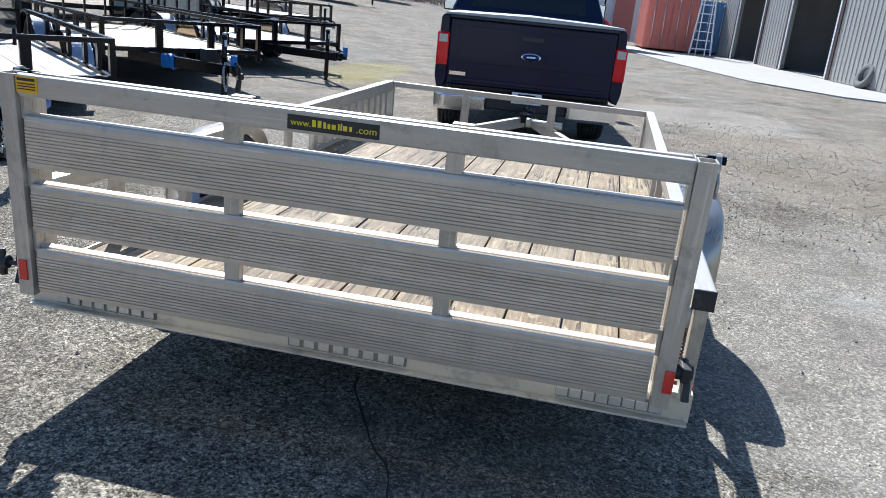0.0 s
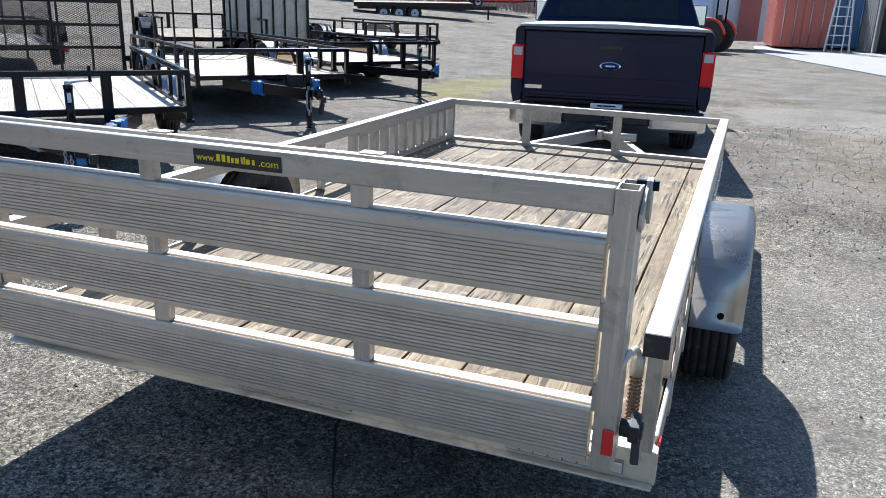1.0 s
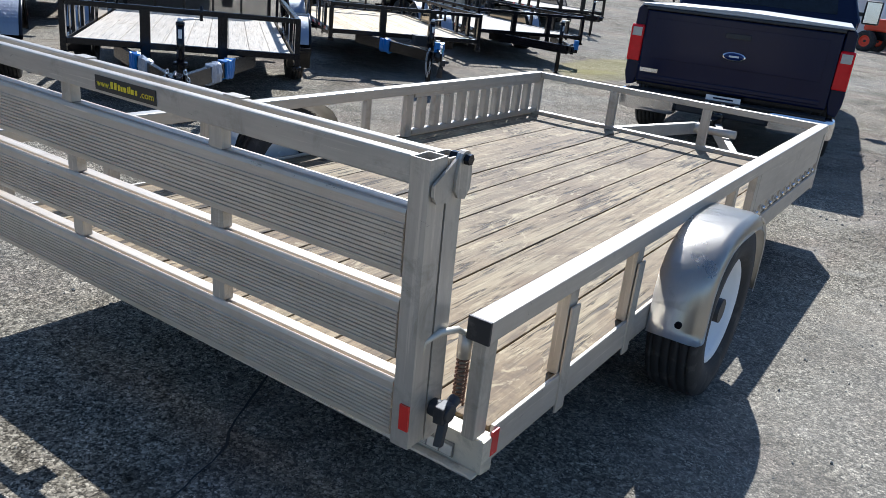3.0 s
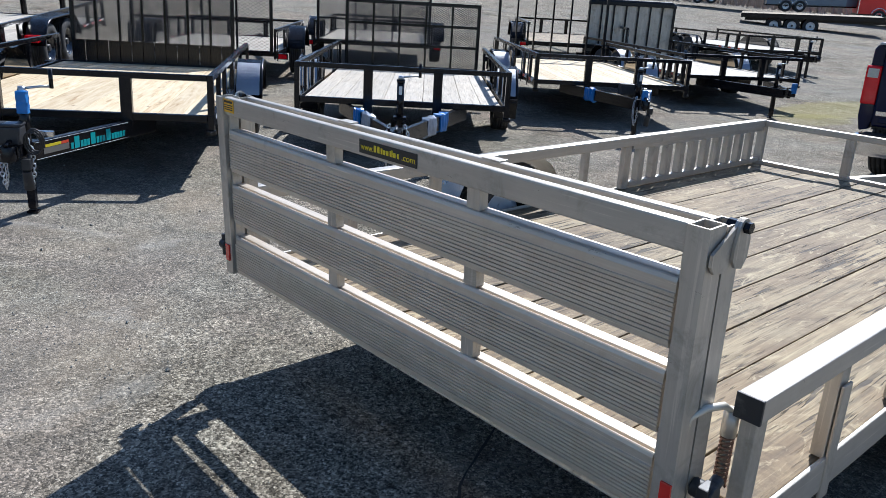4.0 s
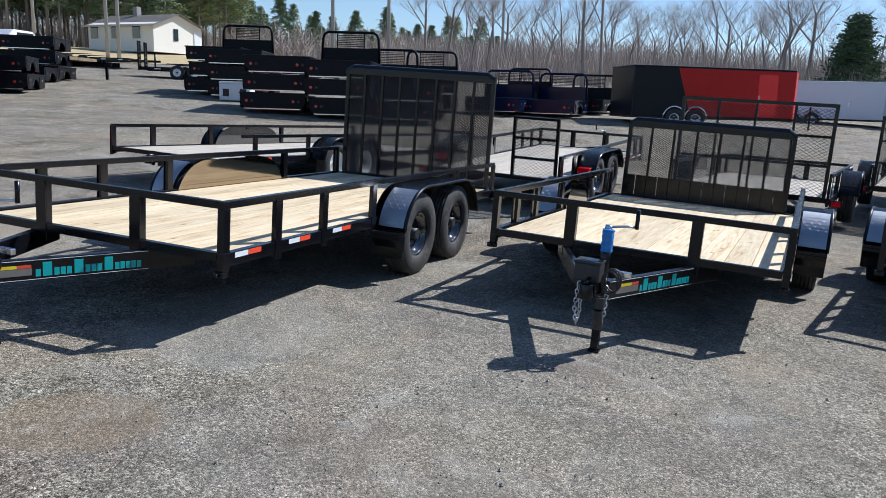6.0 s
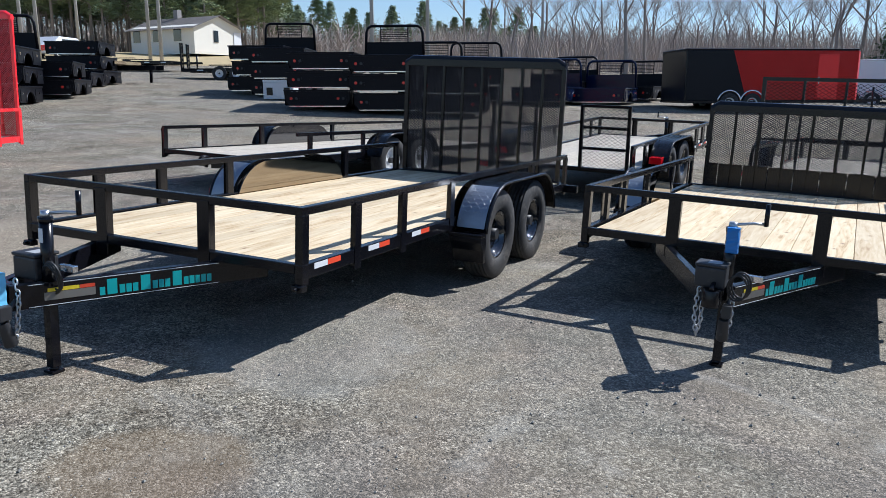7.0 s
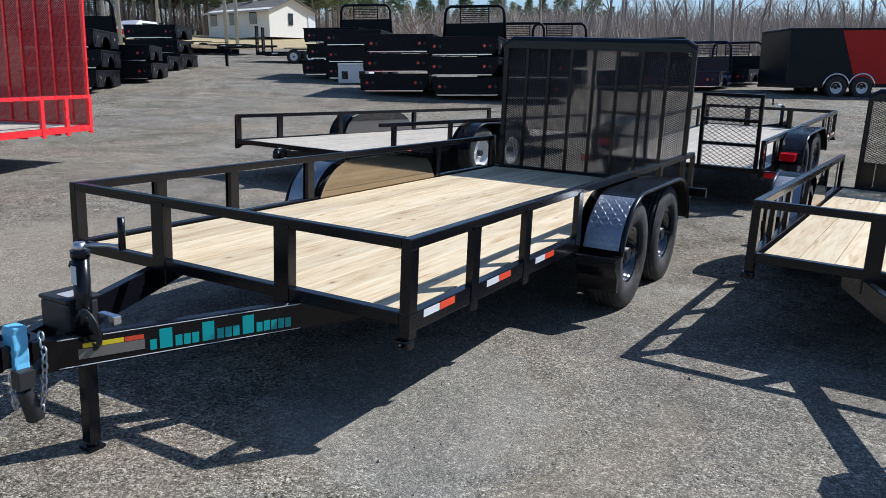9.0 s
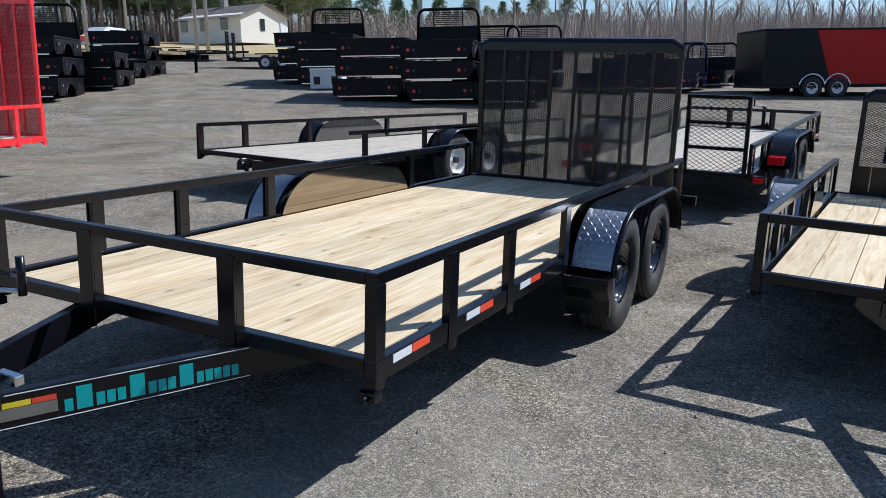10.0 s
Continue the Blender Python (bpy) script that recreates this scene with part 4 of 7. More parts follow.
def utility_fender(t, side, xr, yc, axles, r, gap, far_detail, mat):
    """A tread-plate fender over one or two wheels, with a rolled black lip and a flat inner plate."""
    half = (axles - 1) * gap / 2
    ro = r + 0.075
    wid = 0.235
    zc = r + 0.02
    path = []
    for k in range(13):
        a = radians(8 + 82 * k / 12)
        path.append((yc + half + math.cos(a) * ro, zc + math.sin(a) * ro * 0.93))
    for k in range(13):
        a = radians(90 + 82 * k / 12)
        path.append((yc - half + math.cos(a) * ro, zc + math.sin(a) * ro * 0.93))
    bm = B()
    x0, x1 = xr + side * 0.004, xr + side * (wid + 0.02)
    A = [bm.verts.new((x0, y, z)) for y, z in path]
    Bv = [bm.verts.new((x1, y, z)) for y, z in path]
    for k in range(len(path) - 1):
        bm.faces.new((A[k], A[k + 1], Bv[k + 1], Bv[k])).smooth = True
    bmesh.ops.solidify(bm, geom=bm.faces[:], thickness=0.004)
    f = part("fender", bm, mat, t, "painted steel wheel fender")
    bm = B()
    pipe(bm, [(x1, y, z - 0.004) for y, z in path], 0.013, 8)
    part("fender_lip", bm, mat, f)
    if far_detail:
        bm = B()
        def grid(u, v):
            k = 0.6 + u * 8.2
            i = int(k)
            fr = k - i
            y = path[i][0] + (path[i + 1][0] - path[i][0]) * fr
            z = path[i][1] + (path[i + 1][1] - path[i][1]) * fr
            tan = Vector((0, path[i + 1][0] - path[i][0], path[i + 1][1] - path[i][1])).normalized()
            ax = Vector((side, 0, 0))
            n = Vector((0, tan.z, -tan.y))
            if n.y < 0:
                n = -n
            x = x0 + (x1 - x0) * (0.03 + 0.90 * v)
            return Vector((x, y, z)) + n * 0.0048, n, tan, ax
        pts = [[bm.verts.new(grid(i / 10, v)[0]) for v in (0.0, 1.0)] for i in range(11)]
        for i in range(10):
            bm.faces.new((pts[i][0], pts[i + 1][0], pts[i + 1][1], pts[i][1]))
        tread_plate(bm, grid, 11, 7)
        part("tread_plate", bm, M_TREAD, f, "bright diamond tread plate on the fender's front")
        # step bracket ahead of the wheel
        bm = B()
        y = path[0][0]
        box(bm, min(x0, x1), max(x0, x1), y - 0.01, y + 0.10, zc + 0.03, zc + 0.055)
        extrude_outline(bm, [(y - 0.012, zc + 0.0295), (y + 0.10, zc + 0.0295), (y + 0.10, zc - 0.005), (y + 0.045, zc - 0.075), (y + 0.030, zc - 0.17), (y - 0.012, zc - 0.17)], (min(x0, x1), max(x0, x1)), "x")
        part("step_bracket", bm, mat, f, bevel=0.004)
    bm = B()
    o = [(y, max(z - 0.004, zc - 0.04)) for y, z in path]
    o = [(o[0][0], 0.40)] + o + [(o[-1][0], 0.40)]
    xi = xr - side * 0.057
    extrude_outline(bm, o, (xi - 0.003, xi + 0.003), "x")
    part("wheel_well_plate", bm, M_WELL if far_detail else M_BLACK_GLOSS, f, "glossy inner plate that mirrors the deck")
    return f


def gate(t, style, W, y, z0, top, lean=0.0, mesh_to=1.0, mat=None, bars=7, mesh_mat=None, hood=True, fine=False, lower=0.0, width=0.0, pitch=(0.046, 0.013), wire=0.0068, leaf=0.125):
    """An upright loading gate at the rear: outer frame, bars, expanded steel, rolled top."""
    mat = mat or M_BLACK
    mesh_mat = mesh_mat or M_MESH
    gw = width or W - 0.10
    m = Matrix.Translation((0, y, z0)) @ Matrix.Rotation(lean, 4, "X")
    bm = B()
    h = top - z0
    if style == "ladder":
        # two narrow ramps that stand side by side with a gap between them
        lw = gw * leaf
        for s in (-1, 1):
            bm = B()
            box(bm, -lw + 0.02, lw - 0.02, -0.019, 0.019, h - 0.036, h)
            box(bm, -lw + 0.02, lw - 0.02, -0.019, 0.019, 0, 0.036)
            for e in (-1, 1):
                box(bm, e * lw - 0.02, e * lw + 0.02, -0.02, 0.02, 0, h)
            g = part("ramp", bm, mat, t, "narrow mesh ramp standing upright", at=m @ Matrix.Translation((s * (gw / 2 - lw), 0, 0)))
            for k in (1, 2):
                bm = B()
                z = 0.02 + (h - 0.04) * k / 3
                box(bm, -lw + 0.0205, lw - 0.0205, -0.018, 0.018, z - 0.018, z + 0.018)
                part("rung", bm, mat, g)
            expanded_metal("mesh_panel", -lw + 0.015, lw - 0.015, 0.03, h - 0.03, g, mesh_mat, (0.075, 0.022), 0.0060, y=-0.021)
        return None
    for s in (-1, 1):
        box(bm, s * gw / 2 - 0.022, s * gw / 2 + 0.022, -0.02, 0.02, 0, h)
    box(bm, -gw / 2 + 0.0225, gw / 2 - 0.0225, -0.02, 0.02, 0, 0.045)
    box(bm, -gw / 2 + 0.0225, gw / 2 - 0.0225, -0.02, 0.02, h - 0.045, h)
    g = part("gate", bm, mat, t, "tall ramp gate standing upright", at=m)
    for k in range(1, bars + 1):
        x = -gw / 2 + gw * k / (bars + 1)
        bm = B()
        box(bm, x - 0.014, x + 0.014, -0.016, 0.016, 0.0455, h - 0.0455)
        part("gate_bar", bm, mat, g)
    if style == "split":
        for za in (0.36, 0.66):
            bm = B()
            box(bm, -gw / 2 + 0.0225, gw / 2 - 0.0225, 0.0165, 0.032, h * za - 0.017, h * za + 0.017)
            part("gate_rung", bm, mat, g)
    if style == "sheet":
        bm = B()
        box(bm, -gw / 2 + 0.02, gw / 2 - 0.02, -0.024, -0.0205, 0.03, h - 0.06)
        part("gate_sheet", bm, M_ALU_UP if mesh_mat == M_MESH else mesh_mat, g, "bright aluminium sheet behind the bars" if mesh_mat == M_MESH else "red sheet behind lighter bars")
    elif style != "bars":
        expanded_metal("mesh_panel", -gw / 2 + 0.02, gw / 2 - 0.02, 0.03, 0.03 + (h - 0.06) * mesh_to, g, mesh_mat, (0.036, 0.016) if fine else pitch, 0.0125 if fine else wire, y=-0.019)
    if lower:
        for k in range(14):
            x = -gw / 2 + gw * (k + 0.5) / 14
            bm = B()
            box(bm, x - 0.061, x + 0.061, 0.0305, 0.040, 0.02, lower)
            part("lower_slat", bm, mat, g)
    if hood:
        bm = B()
        o = []
        for k in range(7):
            a = radians(180 - 30 * k)
            o.append((math.cos(a) * 0.045, h + 0.005 + math.sin(a) * 0.045))
        o += [(0.045, h - 0.07), (-0.045, h - 0.07)]
        n = len(o)
        xs = (-gw / 2 - 0.02, -gw / 2 + 0.07, gw / 2 - 0.07, gw / 2 + 0.02)
        rows = []
        for i, x in enumerate(xs):
            dz = -0.055 if i in (0, 3) else 0.0
            rows.append([bm.verts.new((x, a, b + (dz if b > h - 0.03 else 0))) for a, b in o])
        for a, b in zip(rows, rows[1:]):
            for k in range(n):
                j = (k + 1) % n
                bm.faces.new((a[k], a[j], b[j], b[k]))
        bm.faces.new(rows[0])
        bm.faces.new(rows[-1][::-1])
        part("gate_hood", bm, mat, g, "rolled sheet along the gate's top")
    return g


def utility_trailer(label, m, L, W=2.0, axles=1, deck_mat=None, mat=None, gate_kw=None, gate_at=None, tongue=1.25, jack=(0.16, 0.72), bag=None,
                    box_at=None, text_side=0, detail=True, rail_z=0.73, deck_z=0.42, posts=None, rim=None, chains=True, wheel_at=0.42, axle_gap=0.0, tape_at=None, extra_posts=(), rail_start=(0.0, 0.0), name="utility_trailer",
                    wheel_r=0.34, front_posts=(-0.33, 0.33), side_stop=(0.0, 0.0), tape=True, rear_lamps=True, open_front=False, plank_n=0, wraps=(), fenders=True, fender_lamp=False):
    mat = mat or M_BLACK
    rim = rim or M_BLACK_GLOSS
    t = thing(name, label, "trailer", m, "utility trailers parked in the lot")
    w2 = W / 2
    bev = 0.004 if detail else 0.0
    # bed frame
    for s in (-1, 1):
        bm = B()
        box(bm, s * w2 - 0.025, s * w2 + 0.025, -L, 0, deck_z - 0.070, deck_z + 0.012)
        part("side_member", bm, mat, t, bevel=bev)
    for y in (-0.025, -L + 0.025):
        bm = B()
        box(bm, -w2 + 0.026, w2 - 0.026, y - 0.025, y + 0.025, deck_z - 0.042, deck_z + 0.012)
        part("end_member", bm, mat, t, bevel=bev)
    for k in range(1, int(L / 0.6)):
        bm = B()
        y = -L * k / int(L / 0.6)
        box(bm, -w2 + 0.026, w2 - 0.026, y - 0.02, y + 0.02, deck_z - 0.10, deck_z - 0.040)
        part("cross_member", bm, mat, t)
    # deck boards
    n = plank_n or round((W - 0.10) / 0.185)
    bw = (W - 0.10) / n
    bm = B()
    box(bm, -w2 + 0.03, w2 - 0.03, -L + 0.055, -0.055, deck_z - 0.040, deck_z - 0.036)
    deck = part("deck", bm, M_BLACK, t)
    bm = B()
    box(bm, -bw / 2 + 0.0018, bw / 2 - 0.0018, -L / 2 + 0.054, L / 2 - 0.054, -0.036, 0.0)
    if detail:
        rounded(bm, 0.003, 1)
    me = mesh_of(bm, "board", deck_mat or M_PINE)
    rr = random.Random(int(L * 100 + W * 10))
    for k in range(n):
        ob = new("deck_board", me)
        ob.parent = deck
        ob.location = (-w2 + 0.05 + bw * (k + 0.5), -L / 2, deck_z + rr.uniform(-0.002, 0.001))
    # rails
    rail = 0.045
    zr = rail_z - rail / 2
    for s in (-1, 1):
        bm = B()
        beam(bm, (s * w2, -L + (side_stop[0] if s < 0 else side_stop[1]), zr), (s * w2, -(rail_start[0] if s < 0 else rail_start[1]), zr), rail, rail)
        part("top_rail", bm, mat, t, bevel=bev)
    if not open_front:
        bm = B()
        beam(bm, (-w2 + rail / 2 + 0.001, -rail / 2, zr), (w2 - rail / 2 - 0.001, -rail / 2, zr), rail, rail)
        part("front_rail", bm, mat, t, bevel=bev)
        for x in (-w2, *[f * w2 for f in front_posts], w2):
            bm = B()
            if abs(abs(x) - w2) < 0.01:
                box(bm, x - 0.024, x + 0.024, -0.062, -0.001, deck_z - 0.10, zr - rail / 2)
            else:
                box(bm, x - 0.042, x + 0.042, -0.006, 0.004, deck_z - 0.12, zr - rail / 2 + 0.02)
                box(bm, x - 0.042, x - 0.034, -0.05, -0.0065, deck_z - 0.02, zr - rail / 2)
                box(bm, x + 0.034, x + 0.042, -0.05, -0.0065, deck_z - 0.02, zr - rail / 2)
            part("front_post", bm, mat, t, bevel=0.002 if detail else 0)
        for s in (-1, 1):
            bm = B()
            box(bm, s * w2 - 0.035, s * w2 + 0.035, -0.03, 0.022, deck_z - 0.135, deck_z - 0.10)
            rod(bm, (s * w2, 0.022, deck_z - 0.117), (s * w2, 0.045, deck_z - 0.117), 0.013, 8)
            part("corner_marker", bm, mat, t, bevel=bev)
    r = wheel_r
    gap = axle_gap or 2 * r + 0.11
    yc = -L * (1 - wheel_at)
    span = (axles - 1) * gap / 2 + r + 0.09
    side_posts = posts or [-0.50, -0.98]
    for s in (-1, 1):
        for y in [*side_posts, *extra_posts, yc + span + 0.05, yc - span - 0.05, -L + 0.03]:
            if y < -L + 0.02 or y > -(rail_start[0] if s < 0 else rail_start[1]) + 0.01:
                continue
            bm = B()
            box(bm, s * w2 - 0.022, s * w2 + 0.006, y - 0.035, y + 0.035, deck_z - 0.09, zr - rail / 2)
            box(bm, s * (w2 + 0.0255) - 0.003, s * (w2 + 0.0255) + 0.003, y - 0.035, y + 0.035, deck_z - 0.11, zr - rail / 2 + 0.015)
            part("side_post", bm, mat, t)
        if tape:
            ys = tape_at or [-0.05 - 0.05, side_posts[0] - 0.05, side_posts[1] - 0.05]
            for y in ys:
                for i, mm in enumerate((M_WHITE_TAPE, M_ORANGE)):
                    bm = B()
                    y1 = y - 0.02 - i * 0.135
                    box(bm, s * (w2 + 0.0265) - 0.001, s * (w2 + 0.0265) + 0.001, y1 - 0.13, y1, deck_z - 0.026, deck_z + 0.006)
                    part("marker_tape", bm, mm, t, "white marker tape" if i == 0 else "red marker tape")
    # wheels, fenders, axles
    for k in range(axles):
        y = yc + (k - (axles - 1) / 2) * gap
        bm = B()
        rod(bm, (-w2, y, r), (w2, y, r), 0.03, 10)
        part("axle", bm, mat, t)
        for s in (-1, 1):
            wheel(t, (s * (w2 + (0.137 if fenders else -0.16)), y, r), r, 0.205, rim, min(0.195, r * 0.57), s, 6)
    for s in (-1, 1) if fenders else ():
        fd = utility_fender(t, s, s * (w2 + 0.026), yc, axles, r, gap, detail, mat)
        if fender_lamp:
            bm = B()
            yl = yc - gap * (axles - 1) / 2 - r - 0.16
            box(bm, s * (w2 + 0.14) - 0.085, s * (w2 + 0.14) + 0.085, yl, yl + 0.16, 0.46, 0.55)
            part("fender_lamp", bm, M_LAMP_RED, fd, "red tail lamp on the fender", bevel=0.008)
    # tongue
    for s in (-1, 1):
        bm = B()
        zt = deck_z - 0.105
        p, q = Vector((s * 0.60, -0.30, zt)), Vector((s * 0.045, tongue, zt))
        beam(bm, p, q, 0.045, 0.126)
        arm = part("tongue_arm", bm, mat, t, bevel=bev)
        if text_side == s:
            d = (q - p).normalized()
            side = Vector((-d.y, d.x, 0)) * -s
            u = Vector((0, 0, 1))
            # bars in place of the lettering between two pale lines, rating plates towards the coupler
            rightward = d * s
            far_end = (q - p).length - 0.412
            start = p + d * (far_end if s < 0 else far_end - 0.62) + side * 0.0232 - u * 0.040
            letter_bars(arm, start, rightward, u, side, [0.042, -0.005, 0.080, 0.044, 0.044, 0.044, -0.008, 0.080, 0.044, 0.044, 0.044, -0.008, 0.080, 0.042, 0.044, 0.042, 0.044, 0.042], 0.15, M_TEAL)
            for off in (-0.055, 0.055):
                bm = B()
                a = p + d * (far_end - 0.645) + side * 0.0236 + u * off
                b = p + d * (far_end + 0.33) + side * 0.0236 + u * off
                beam(bm, a, b, 0.0015, 0.003)
                part("pinstripe", bm, M_WHITE_TAPE, arm)
            a = p + d * (far_end + 0.02) + side * 0.0238
            bm = B()
            beam(bm, a - u * 0.010, a + d * 0.24 - u * 0.010, 0.0015, 0.040)
            part("rating_plate", bm, M_STRIP, arm, "small dark rating plates with coloured bands")
            for k, (mm, lab) in enumerate(((M_ORANGE, "orange band"), (M_YELLOW, "yellow band"))):
                bm = B()
                a2 = a + d * (0.002 + 0.075 * k) + u * 0.021
                beam(bm, a2, a2 + d * (0.072 + 0.075 * k), 0.0016, 0.018)
                part("coloured_band", bm, mm, arm, lab)
    bm = B()
    cz = deck_z - 0.045
    box(bm, -0.05, 0.05, tongue - 0.06, tongue + 0.11, cz - 0.075, cz + 0.005)
    rod(bm, (0, tongue + 0.13, cz - 0.085), (0, tongue + 0.13, cz + 0.005), 0.048, 16, 0.040)
    pipe(bm, [(0, tongue - 0.02, cz + 0.006), (0, tongue + 0.04, cz + 0.028), (0, tongue + 0.11, cz + 0.03), (0, tongue + 0.16, cz + 0.012)], 0.013, 8)
    part("coupler", bm, mat, t, bevel=bev)
    if jack:
        x, ty = jack
        bm = B()
        rod(bm, (x, ty, deck_z - 0.10), (x, ty, deck_z + 0.25), 0.031, 16)
        rod(bm, (x, ty, deck_z + 0.25), (x, ty, deck_z + 0.275), 0.035, 16)
        box(bm, x - 0.0235, x + 0.0235, ty - 0.0235, ty + 0.0235, 0.03, deck_z - 0.10)
        box(bm, x - 0.034, x + 0.034, ty - 0.034, ty + 0.034, 0.0, 0.012)
        rod(bm, (x, ty, 0.012), (x, ty, 0.03), 0.022, 12)
        box(bm, x - 0.055, x + 0.055, ty - 0.045, ty + 0.045, deck_z - 0.06, deck_z - 0.04)
        j = part("tongue_jack", bm, mat, t, "upright black jack post on a foot plate")
        bm = B()
        z = deck_z + 0.29
        rod(bm, (x, ty, z - 0.02), (x, ty, z + 0.015), 0.026, 12, 0.02)
        pipe(bm, [(x, ty, z), (x - 0.10, ty - 0.04, z + 0.012), (x - 0.16, ty - 0.06, z + 0.012)], 0.008, 8)
        part("crank", bm, M_ZINC, j, "bright crank arm")
        bm = B()
        rod(bm, (x - 0.16, ty - 0.06, z + 0.0), (x - 0.16, ty - 0.06, z + 0.12), 0.013, 10)
        part("crank_grip", bm, mat, j)
        if detail:
            bm = B()
            box(bm, x - 0.014, x + 0.014, ty + 0.0305, ty + 0.0325, deck_z + 0.15, deck_z + 0.22)
            part("jack_label", bm, M_WHITE_TAPE, j)
    if box_at:
        x, ty = box_at
        bm = B()
        z = deck_z - 0.042
        box(bm, x - 0.080, x + 0.080, ty - 0.068, ty + 0.068, z, z + 0.112)
        b = part("battery_box", bm, M_BLACK_PLASTIC, t, "black plastic battery box on the tongue", bevel=0.012)
        bm = B()
        box(bm, x - 0.084, x + 0.084, ty - 0.072, ty + 0.072, z + 0.1125, z + 0.130)
        part("lid", bm, M_BLACK_PLASTIC, b, bevel=0.008)
        bm = B()
        box(bm, x - 0.05, x + 0.02, ty - 0.04, ty + 0.04, z + 0.1305, z + 0.1315)
        part("lid_label", bm, M_TONNEAU, b)
        bm = B()
        for i in range(3):
            a0 = i * 0.7
            pts = []
            for k in range(18):
                a = math.tau * k / 14 + a0
                pts.append((x - 0.16 + math.cos(a) * 0.05 + 0.01 * i, ty + 0.03 + math.sin(a) * 0.02, z + 0.03 + math.sin(a) * 0.075 - 0.01 * i))
            pipe(bm, pts, 0.006, 6)
        part("cable_loop", bm, M_BLACK_PLASTIC, t, "black coiled trailer cable")
        bm = B()
        box(bm, x - 0.26, x - 0.16, ty - 0.03, ty, z + 0.05, z + 0.085)
        part("plug_clip", bm, M_CHROME, t, bevel=0.004)
    if bag:
        bx, by, bz, bh, bmat = bag
        bm = B()
        rings = []
        for k in range(7):
            z0 = bz + bh * k / 6
            g, h = 0.003 * (k % 2), 0.004 * (k % 3)
            rings.append([bm.verts.new(c) for c in ((bx - 0.034 + g, by - 0.026, z0), (bx + 0.034 - h, by - 0.026 - g, z0), (bx + 0.034 - g, by + 0.026 + h, z0), (bx - 0.034 + h, by + 0.026 + g, z0))])
        bm.faces.new(rings[0][::-1])
        bm.faces.new(rings[-1])
        for ra, rb in zip(rings, rings[1:]):
            for k in range(4):
                bm.faces.new((ra[k], ra[(k + 1) % 4], rb[(k + 1) % 4], rb[k]))
        part("plastic_sleeve", bm, bmat, t, "wrinkled blue plastic wrapper", bevel=0.006)
    for k, mm in enumerate(wraps):
        s = (-1, 1)[k % 2]
        u0 = 0.36 + 0.19 * (k // 2)
        ends = [Vector((s * 0.60, -0.30, deck_z - 0.105)).lerp(Vector((s * 0.045, tongue, deck_z - 0.105)), u) for u in (u0, u0 + 0.13)]
        out = Vector((ends[1] - ends[0]).yxz).normalized()
        out.x *= -1
        crease = random.Random(k * 11 + 3)
        bm = B()
        rings = []
        for i in range(8):
            c = ends[0].lerp(ends[1], i / 7)
            ring = []
            for a, h in ((-0.030, -0.074), (0.0, -0.082), (0.030, -0.074), (0.036, 0.0), (0.030, 0.070), (0.0, 0.078), (-0.030, 0.070), (-0.036, 0.0)):
                g = crease.uniform(0.86, 1.22)
                ring.append(bm.verts.new(c + out * a * g + Vector((crease.uniform(-0.008, 0.008), crease.uniform(-0.008, 0.008), h * g))))
            rings.append(ring)
        for ra, rb in zip(rings, rings[1:]):
            for i in range(8):
                bm.faces.new((ra[i], ra[(i + 1) % 8], rb[(i + 1) % 8], rb[i]))
        bm.faces.new(rings[0][::-1])
        bm.faces.new(rings[-1])
        part("film_wrap", bm, mm, t, "crumpled plastic film round the tongue")
    if chains and detail:
        cb = B()
        box(cb, -0.03, 0.03, tongue - 0.02, tongue + 0.01, cz - 0.075, cz - 0.046)
        holder = part("chain_bracket", cb, mat, t)
        for s in (-1, 1):
            chain(holder, [(s * 0.060, tongue - 0.03, cz + 0.03), (s * 0.092, tongue - 0.02, cz - 0.05), (s * 0.095, tongue - 0.005, cz - 0.19), (s * 0.075, tongue + 0.005, cz - 0.285), (s * 0.055, tongue + 0.02, cz - 0.20), (s * 0.060, tongue + 0.02, cz - 0.09)])
        # the plug on its cable, hung up under the coupler
        bm = B()
        pipe(bm, [(-0.062, tongue - 0.05, cz - 0.03), (-0.080, tongue + 0.03, cz - 0.12), (-0.070, tongue + 0.055, cz - 0.17)], 0.012, 8)
        rod(bm, (-0.070, tongue + 0.055, cz - 0.16), (-0.066, tongue + 0.015, cz - 0.285), 0.027, 12, 0.034)
        box(bm, -0.105, -0.055, tongue + 0.03, tongue + 0.09, cz - 0.15, cz - 0.08)
        part("trailer_plug", bm, M_BLACK_PLASTIC, holder, "black wiring plug hanging by its cable", bevel=0.005)
    if rear_lamps:
        for s in (-1, 1):
            bm = B()
            box(bm, s * (w2 + 0.10) - 0.07, s * (w2 + 0.10) + 0.07, -L + 0.0, -L + 0.06, deck_z - 0.085, deck_z - 0.005)
            lb = part("lamp_housing", bm, mat, t, bevel=bev)
            bm = B()
            box(bm, s * (w2 + 0.10) - 0.055, s * (w2 + 0.10) + 0.055, -L - 0.018, -L - 0.001, deck_z - 0.075, deck_z - 0.015)
            part("tail_lamp", bm, M_LAMP_RED, lb, "red tail lamp", bevel=0.006 if detail else 0)
    if gate_kw:
        gate(t, y=-L + (gate_at or 0.0) - 0.03, W=W, z0=deck_z - 0.02, mat=mat, **gate_kw)
    return t


